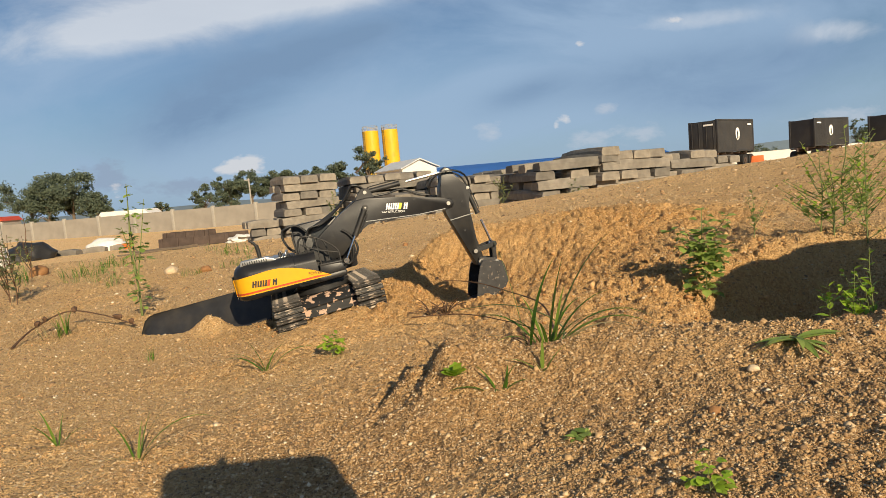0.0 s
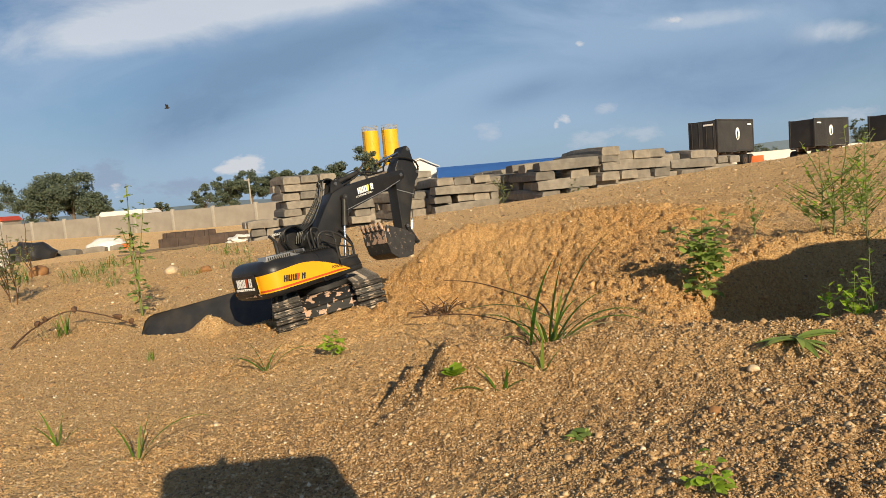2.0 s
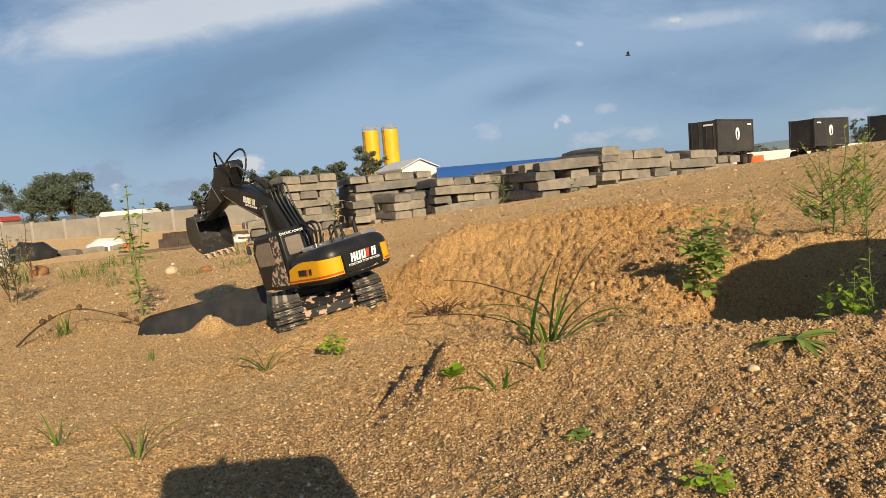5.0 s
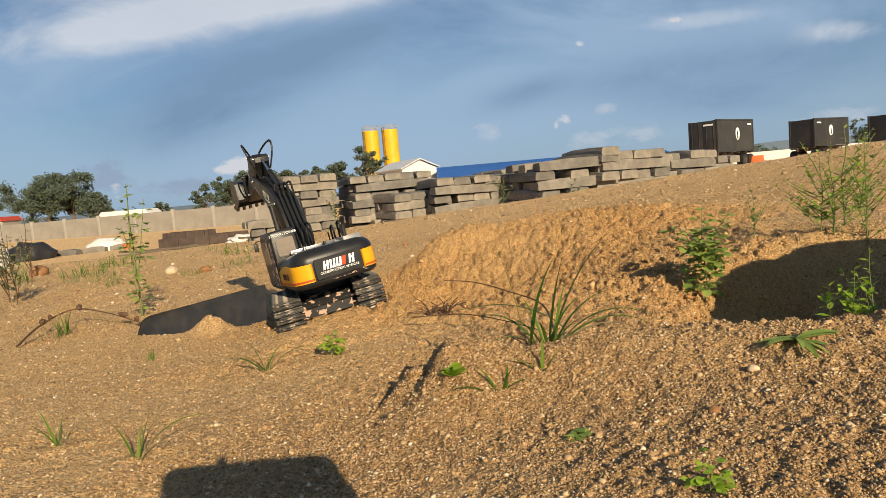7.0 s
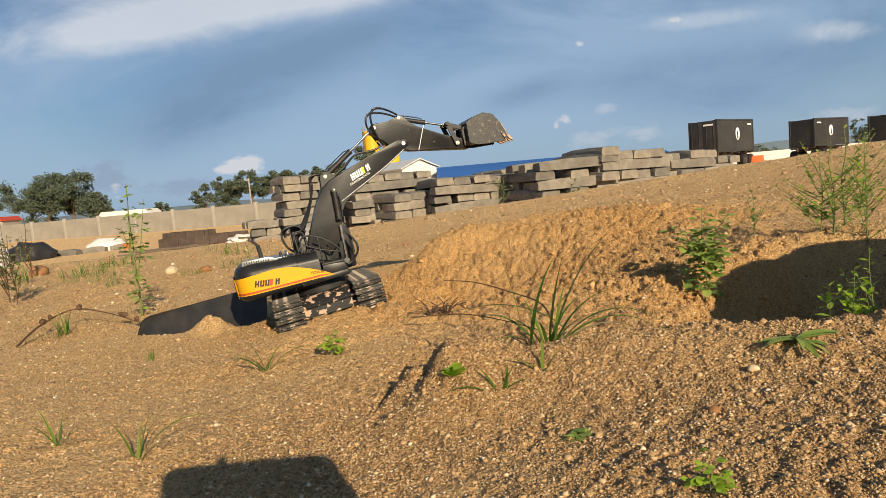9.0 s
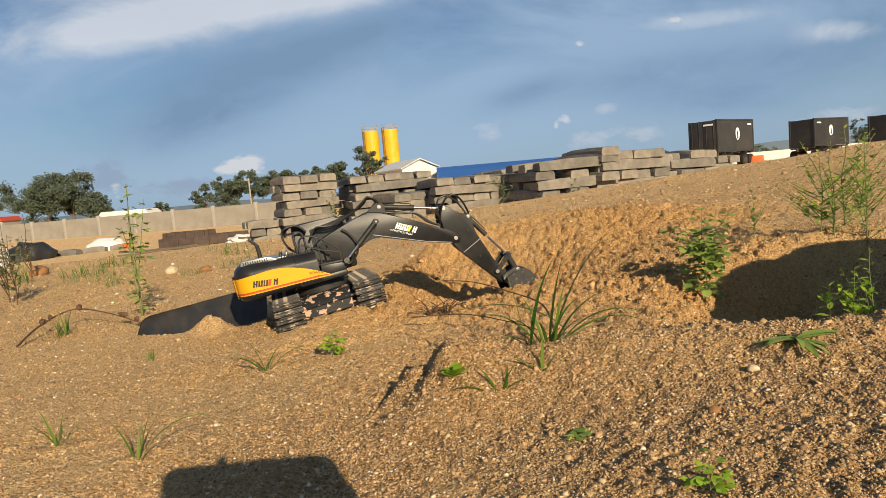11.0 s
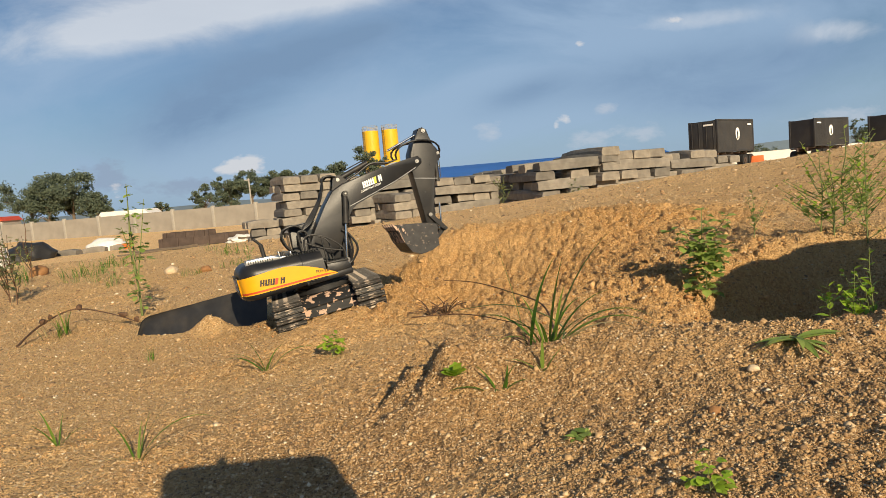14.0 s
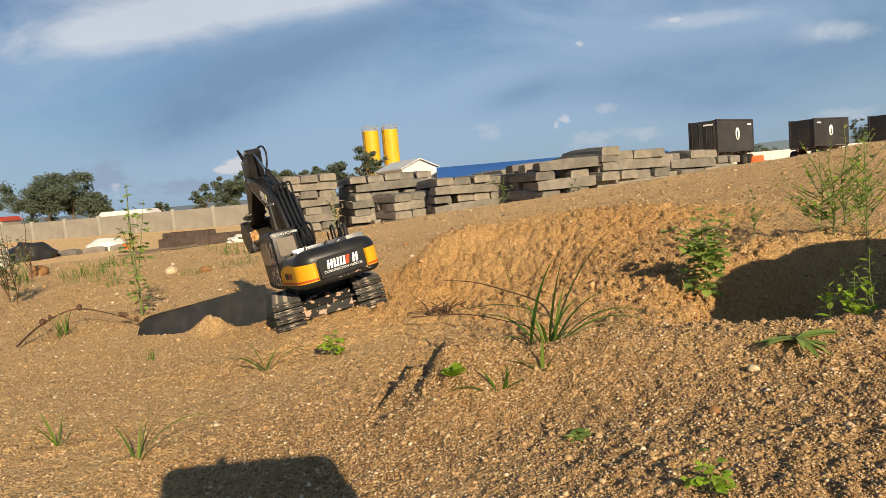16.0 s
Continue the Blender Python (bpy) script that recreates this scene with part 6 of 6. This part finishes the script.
# distance haze is put into these leaf colours: paler and greyer
M_HAZY_TREE = leaf_material("hazy_tree_leaf", (0.078, 0.108, 0.078), (0.150, 0.180, 0.118), 0.8)
far_tree("broad dark green tree behind the wall", -70.0, 110, 9.6, 5.2, 1)
far_tree("broad dark green tree behind the wall", -63.4, 111, 9.4, 4.6, 2)
far_tree("dark green tree behind the wall", -66.5, 109, 7.0, 4.2, 3)
far_tree("dark green tree behind the wall", -60.0, 110, 6.4, 3.6, 4)
far_tree("small tree with a feathery top", -57.4, 108, 6.6, 1.6, 5, n=1800)
far_tree("small round lone tree", -50.5, 116, 3.8, 1.3, 6, n=1400)
far_tree("green tree behind the wall", -43.0, 118, 6.2, 2.4, 7, n=3000)
far_tree("green tree behind the wall", -38.8, 119, 7.2, 3.0, 8)
far_tree("green tree behind the wall", -34.6, 119, 7.8, 3.2, 9)
far_tree("green tree behind the stacks", -29.5, 120, 7.2, 3.0, 10)
far_tree("green tree behind the stacks", -24.2, 120, 7.6, 2.8, 11)
far_tree("green tree behind the stacks", -19.4, 120, 9.2, 3.2, 12)
far_tree("tree before the yellow silos", -11.6, 108, 9.6, 2.2, 13, n=3600)
far_tree("tree before the yellow silos", -9.6, 108.5, 7.6, 1.6, 14, n=2200)
far_tree("tall palm-like tree beyond the lorries", 106, 160, 10.0, 2.2, 15, n=1800, base=-2)
far_tree("bushy tree beyond the lorries", 110, 160, 7.4, 4.0, 16, n=3600, base=-2)
far_tree("bushy tree beyond the lorries", 118, 165, 7.0, 4.0, 17, n=3000, base=-2)
far_tree("bush beyond the lorries", 74, 150, 5.6, 3.2, 18, n=2200, base=-2)
far_tree("bush beyond the lorries", 80, 152, 5.0, 3.0, 19, n=2200, base=-2)


def hills():
    """Low hills on the horizon."""
    bm = bm_new()
    top, bot = [], []
    for k in range(90):
        x = -1600 + 3600 * k / 89
        h = 8 + 26 * math.exp(-((x - 760) / 330) ** 2) + 16 * math.exp(-((x - 1300) / 260) ** 2) + 4 * noise.noise(Vector((x / 130, 0, 0))) + 2 * noise.noise(Vector((x / 40, 3, 0)))
        top.append(bm.verts.new((x, 1320, h)))
        bot.append(bm.verts.new((x, 1200, -6)))
    for k in range(89):
        bm.faces.new((bot[k], bot[k + 1], top[k + 1], top[k]))
    tagged(part("hills", bm, M_HILL, smooth_angle=60), "hazy blue-green hills on the horizon", "hills", kind="structure")


# the blue-grey base colour has the haze of distance painted in
M_HILL = material("hazy_hill", (0.13, 0.17, 0.20), 1.0, 0, 0.1, 0.01, 0, 1, (0.11, 0.155, 0.17), 0.004, 0.6)
hills()


def wheel(parent, x, y, z, r, w):
    bm = bm_new()
    add_cyl(bm, r, (0, -w / 2, 0), (0, w / 2, 0), 22)
    h = part("wheel", bm, M_TYRE, parent, m=pose(x, y, z))
    bm = bm_new()
    add_cyl(bm, r * 0.52, (0, -w / 2 - 0.02, 0), (0, w / 2 + 0.02, 0), 16)
    add_cyl(bm, r * 0.2, (0, -w / 2 - 0.06, 0), (0, w / 2 + 0.06, 0), 10)
    part("hub", bm, M_RUST, h)


def container(x, y, turn, label, trailer_label):
    """A corrugated box container, and the trailer that it stands on."""
    g = min(ground_at(x + dx, y + dy) for dx in (-2, 0, 2) for dy in (-2, 0, 2))
    deck = 1.25
    t = thing("container_trailer", trailer_label, "trailer")
    bm = bm_new()
    for s in (-0.45, 0.45):
        add_box(bm, (6.3, 0.14, 0.34), pose(0, s, deck - 0.2), 0.02)
    for k in range(6):
        add_box(bm, (0.12, 2.3, 0.14), pose(-2.9 + 1.16 * k, 0, deck - 0.08), 0.01)
    part("chassis", bm, M_RUST, t)
    for wx in (1.35, 2.45):
        for s in (-1, 1):
            wheel(t, wx, s * 0.98, 0.5, 0.5, 0.5)
    for s in (-0.75, 0.75):
        bm = bm_new()
        add_box(bm, (0.14, 0.14, 1.1), pose(-1.6, s, 0.57), 0.01)
        add_box(bm, (0.3, 0.3, 0.05), pose(-1.6, s, 0.03), 0.01)
        part("landing_leg", bm, M_RUST, t)
    t.matrix_basis = pose(x, y, g + 0.0, 0, 0, turn)
    c = thing("shipping_container", label, "container", "black containers on trailers")
    c.matrix_basis = pose(x, y, g + deck + 0.0, 0, 0, turn)
    L, W2, H = 6.06, 2.44, 2.6
    bm = bm_new()
    for s in (-1, 1):
        n = 44
        pts = []
        for k in range(n + 1):
            for q, o in ((0.0, 0.0), (0.3, 0.0), (0.5, 0.036), (0.8, 0.036)):
                xx = -L / 2 + 0.12 + (L - 0.24) * (k + q) / (n + 1)
                pts.append((xx, s * (W2 / 2 - 0.045 + (0.036 - o))))
        a = [bm.verts.new((px, py, 0.12)) for px, py in pts]
        b = [bm.verts.new((px, py, H - 0.08)) for px, py in pts]
        for k in range(len(pts) - 1):
            bm.faces.new((a[k], a[k + 1], b[k + 1], b[k]))
    add_box(bm, (L - 0.1, W2 - 0.2, H - 0.1), pose(0, 0, H / 2))
    part("body", bm, M_CONTAINER, c)
    for sx in (-1, 1):
        for sy in (-1, 1):
            bm = bm_new()
            add_box(bm, (0.16, 0.16, H), pose(sx * (L / 2 - 0.08), sy * (W2 / 2 - 0.08), H / 2), 0.015)
            part("corner_post", bm, M_CONTAINER, c)
    for sy in (-1, 1):
        for z in (0.07, H - 0.06):
            bm = bm_new()
            add_box(bm, (L - 0.32, 0.12, 0.12), pose(0, sy * (W2 / 2 - 0.06), z), 0.01)
            part("rail", bm, M_CONTAINER, c)
    for k in range(4):
        bm = bm_new()
        add_cyl(bm, 0.025, (-L / 2 - 0.03, -0.9 + 0.6 * k, 0.15), (-L / 2 - 0.03, -0.9 + 0.6 * k, H - 0.15), 8)
        part("locking_bar", bm, M_CONTAINER, c)
    for sy in (-1, 1):
        bm = bm_new()
        add_box(bm, (0.05, W2 / 2 - 0.18, H - 0.2), pose(-L / 2, sy * (W2 / 4 - 0.085), H / 2), 0.01)
        part("door", bm, M_CONTAINER, c)
    # white marks: plain bars and an oval sign
    for sy in (-1, 1):
        y0 = sy * (W2 / 2 + 0.004)
        bm = bm_new()
        add_box(bm, (0.62, 0.012, 0.13), pose(L / 2 - 0.75, y0, H - 0.42))
        part("marking_bar", bm, M_WHITE, c)
        bm = bm_new()
        outline = [(0.34 * math.cos(k * math.pi / 10), 0.5 * math.sin(k * math.pi / 10)) for k in range(20)]
        add_prism(bm, outline, -0.006, 0.006)
        sign = part("oval_sign", bm, M_WHITE, c, m=pose(0.2, y0, H * 0.55))
        bm = bm_new()
        add_prism(bm, [(-0.12, -0.4), (0.12, -0.4), (0.10, 0.1), (0.0, 0.3), (-0.10, 0.1)], -0.008, 0.008)
        part("sign_shape", bm, M_CONTAINER, sign)
    bm = bm_new()
    add_box(bm, (0.012, 0.8, 0.13), pose(-L / 2 - 0.06, -0.5, H - 0.38))
    part("marking_bar", bm, M_WHITE, c)
    return c


container(23.7, 52.9, 39, "black corrugated shipping container with white marks", "rusty container trailer with twin axles")
container(37.2, 62, 211, "dark shipping container on a trailer", "dusty dark container trailer on the track")
container(45.8, 63.5, 211, "dark shipping container far along the track", "dusty dark container trailer on the track")


def orange_block():
    bm = bm_new()
    add_prism(bm, [(-0.5, 0), (0.5, 0), (0.42, 0.75), (-0.42, 0.75)], -0.3, 0.3, 0.03)
    ob = part("plastic_barrier", bm, M_ORANGE)
    ob.matrix_basis = pose(25.2, 50.2, ground_at(25.2, 50.2), 0, 0, -20)
    tagged(ob, "faded orange plastic road barrier by the trailer", "barrier")


M_ORANGE = material("orange_plastic", (0.55, 0.13, 0.03), 0.6, 0, 0.15, 3)
orange_block()


def low_wall():
    w = thing("low_wall", "long pale low concrete wall", "wall", kind="structure")
    a, b = Vector((38, 92, 0)), Vector((86, 78, 0))
    n = 16
    d = (b - a) / n
    turn = math.degrees(math.atan2(d.y, d.x))
    for i in range(n):
        bm = bm_new()
        add_box(bm, (d.length, 0.2, 2.4), pose(d.length / 2, 0, 0.1))
        part("panel", bm, M_WHITE_ROOF, w, m=Matrix.Translation(a + d * i) @ pose(0, 0, 0, 0, 0, turn))


low_wall()


def far_clutter():
    # lamp post, pole, conveyor, roofs behind the wall
    p = thing("lamp_post", "thin grey street lamp post by the wall", "lamp post")
    bm = bm_new()
    tube(bm, [(0, 0, -2.2), (0, 0, 2.1), (-0.05, 0, 2.25)], 0.07, 8, 3)
    part("pole", bm, M_WALL_POST, p)
    bm = bm_new()
    add_box(bm, (0.5, 0.2, 0.1), pose(-0.15, 0, 2.28), 0.02)
    part("lamp_head", bm, M_WALL_POST, p)
    p.matrix_basis = pose(-17.55, 60, 0.2)
    p = thing("pole", "leaning pale pole at the edge of the yard", "pole")
    bm = bm_new()
    tube(bm, [(0, 0, 0), (0, 0, 1.2), (0.0, 0, 2.9)], 0.045, 8, 3)
    part("shaft", bm, M_WALL_POST, p)
    p.matrix_basis = pose(-9.66, 14, ground_at(-9.66, 14) - 0.1)
    b = thing("leaning_board", "white board leaning at the edge of the yard", "board")
    bm = bm_new()
    add_box(bm, (0.6, 0.05, 0.9), pose(0, 0, 0.45, 6), 0.01)
    part("sheet", bm, M_WHITE_ROOF, b)
    b.matrix_basis = pose(-9.95, 14.2, ground_at(-9.95, 14.2) - 0.02)
    c = thing("conveyor", "dark sloping conveyor beside the silos", "conveyor")
    bm = bm_new()
    add_box(bm, (5.0, 0.9, 0.35), pose(0, 0, 0, 0, -42, 0), 0.03)
    for k in range(5):
        add_box(bm, (0.1, 0.1, 9.0), pose(-1.6 + 0.8 * k, 0, -4.6 + 0.72 * (k - 2)))
    part("frame", bm, M_RUST, c)
    c.matrix_basis = pose(-13.2, 120, 5.9)
    for x0, y0, w, h, m, lab in ((-43.4, 90, 6.6, 2.6, M_WHITE_ROOF, "low pale roofed shed behind the wall"), (-61.6, 90, 3.0, 3.2, M_RED, "small red-roofed building behind the wall")):
        s = thing("shed", lab, "shed")
        bm = bm_new()
        add_box(bm, (w, 4, h - 0.6), pose(0, 0, (h - 0.6) / 2))
        part("wall", bm, M_WALL_POST, s)
        bm = bm_new()
        add_prism(bm, [(-w / 2 - 0.2, h - 0.6), (w / 2 + 0.2, h - 0.6), (w / 2 - 0.4, h), (-w / 2 + 0.4, h)], -2.2, 2.2)
        part("roof", bm, m, s)
        s.matrix_basis = pose(x0, y0, -1.75)
    # steel troughs and planks
    for dx, dy, l, turn in ((0, 0, 3.4, -4), (0.5, 1.2, 3.0, 3), (-0.6, 0.7, 2.4, -10)):
        t = thing("steel_trough", "rusty brown steel formwork trough on the ground", "steel trough", "rusty formwork troughs")
        bm = bm_new()
        add_box(bm, (l, 0.06, 0.42), pose(0, -0.35, 0.24, -10), 0.01)
        add_box(bm, (l, 0.06, 0.42), pose(0, 0.35, 0.24, 10), 0.01)
        add_box(bm, (l, 0.7, 0.05), pose(0, 0, 0.05), 0.01)
        for k in range(5):
            add_box(bm, (0.06, 0.05, 0.45), pose(-l / 2 + 0.2 + k * (l - 0.4) / 4, -0.41, 0.23, -10))
        part("shell", bm, M_RUST, t)
        x0, y0 = -11.6 + dx, 30.2 + dy
        t.matrix_basis = pose(x0, y0, ground_at(x0, y0) + 0.25 * (dx < 0), 0, 0, turn)
    rnd = random.Random(5)
    for k in range(9):
        t = thing("plank", "weathered timber plank lying on the ground", "plank", "loose planks")
        bm = bm_new()
        add_box(bm, (rnd.uniform(1.2, 2.6), 0.18, 0.07), None, 0.008)
        part("board", bm, M_BARK, t)
        x0, y0 = -13.4 + rnd.uniform(0, 6.5), 28.6 + rnd.uniform(-0.8, 1.0)
        t.matrix_basis = pose(x0, y0, ground_at(x0, y0) + 0.05, 0, rnd.uniform(-4, 4), rnd.uniform(-25, 25))
    for k, (x0, y0) in enumerate(((-20.6, 33.5), (-19.6, 33.4), (-18.5, 34.0), (-21.7, 33.8), (-17.4, 34.6))):
        ob = new("concrete_block", BEAMS[3])
        ob.matrix_basis = pose(x0, y0, ground_at(x0, y0) + 0.14, 0, 0, 10 * k - 14)
        tagged(ob, "pale rough concrete block on the ground", "concrete block", "loose concrete blocks")
    bm = bm_new()
    bmesh.ops.create_icosphere(bm, subdivisions=4, radius=1.0)
    for v in bm.verts:
        v.co = Vector((v.co.x * 1.15, v.co.y * 0.9, v.co.z * 0.62)) * (1 + 0.15 * noise.noise(v.co * 2.5))
    ob = part("sand_heap", bm, M_WHITE_ROOF)
    ob.matrix_basis = pose(-18.4, 35.0, ground_at(-18.4, 35) + 0.05)
    tagged(ob, "small heap of white sand", "sand heap")
    bm = bm_new()
    add_box(bm, (0.75, 0.4, 0.3), pose(0, 0, 0.15), 0.02)
    ob = part("brick_pile", bm, M_ORANGE)
    ob.matrix_basis = pose(-17.2, 34.6, ground_at(-17.2, 34.6))
    tagged(ob, "small pile of orange bricks", "bricks")
    bm = bm_new()
    bmesh.ops.create_icosphere(bm, subdivisions=3, radius=1.0)
    for v in bm.verts:
        v.co = Vector((v.co.x * 1.3, v.co.y * 0.9, v.co.z * 0.8)) * (1 + 0.3 * noise.noise(v.co * 1.9))
    ob = part("tarpaulin", bm, M_BLACK)
    ob.matrix_basis = pose(-20.9, 32.2, ground_at(-20.9, 32.2) + 0.1)
    tagged(ob, "crumpled black tarpaulin over a heap", "tarpaulin")
    bm = bm_new()
    bmesh.ops.create_icosphere(bm, subdivisions=3, radius=1.0)
    for v in bm.verts:
        v.co = Vector((v.co.x * 0.6, v.co.y * 0.4, v.co.z * 0.22)) * (1 + 0.5 * noise.noise(v.co * 2.2))
    ob = part("plastic_bag", bm, M_WHITE_ROOF)
    ob.matrix_basis = pose(-9.0, 28.6, ground_at(-9.0, 28.6) + 0.1)
    tagged(ob, "torn white plastic bag on the ground", "plastic bag")


far_clutter()


# ======== bird ========
def build_bird():
    b = thing("bird", "small dark bird in flight", "bird")
    bm = bm_new()
    bmesh.ops.create_icosphere(bm, subdivisions=2, radius=1.0)
    for v in bm.verts:
        v.co = Vector((v.co.x * 0.10 * (1.2 if v.co.x < 0 else 1), v.co.y * 0.028, v.co.z * 0.028))
    part("body", bm, M_BLACK, b)
    for s in (-1, 1):
        bm = bm_new()
        add_prism(bm, [(0.04, 0.0), (-0.05, 0.0), (-0.06, 0.10), (-0.02, 0.17), (0.03, 0.09)], -0.003, 0.003)
        part("wing", bm, M_BLACK, b, m=pose(0, 0, 0.01, 90 if s > 0 else -90) @ pose(0, 0, 0, -62 * s))
    return b


BIRD = build_bird()


# ======== what moves ========
def motions():
    times = [i / 10 for i in range(161)]
    table = [(t, poses(t)) for t in times]
    for name, ob in MOVING.items():
        walk(ob, [(t, p[name]) for t, p in table])
    # the sand: it lies in the hole, rides in the bucket, and the first load is tipped out behind
    seat = pose(0.025, 0, -0.038)
    hole = pose(0.02, 1.55, ground_at(0.02, 1.55) - 0.030)
    tipped = pose(-0.62, 1.95, ground_at(-0.62, 1.95) + 0.003, 0, 90, 40)
    ride = lambda t: BASE @ poses(t)["bucket"] @ seat
    first = [(0, hole), (0.8, hole)] + [(t, ride(t)) for t in times if 1.0 <= t <= 4.4] + [(4.9, tipped), (16, tipped)]
    second = [(0, hole), (13.1, hole)] + [(t, ride(t)) for t in times if 13.4 <= t]
    walk(LOADS[0], first)
    walk(LOADS[1], second)
    # the sheet and the twig give a little when the body swings over them
    rest, pushed = pose(0, 0, 0), pose(-0.011, 0.002, -0.003)
    walk(SHEET, [(0, rest), (3.1, rest), (3.45, pushed), (16, pushed)])
    walk(TWIG, [(0, rest), (3.1, rest), (3.45, pose(0.014, 0, 0.004)), (16, pose(0.014, 0, 0.004))])
    flight = [(0, -26.0, 3.7), (1.5, -13.8, 4.0), (2, -10.1, 4.2), (3, -3.6, 4.38), (3.5, -0.7, 4.35), (4.2, 3.0, 3.9), (5.2, 9.0, 5.2), (6.0, 14.5, 9.0), (7.0, 24.0, 16.0), (16, 120.0, 40.0)]
    walk(BIRD, [(t, pose(x, 25, z, 0, 0, 0)) for t, x, z in flight])


motions()
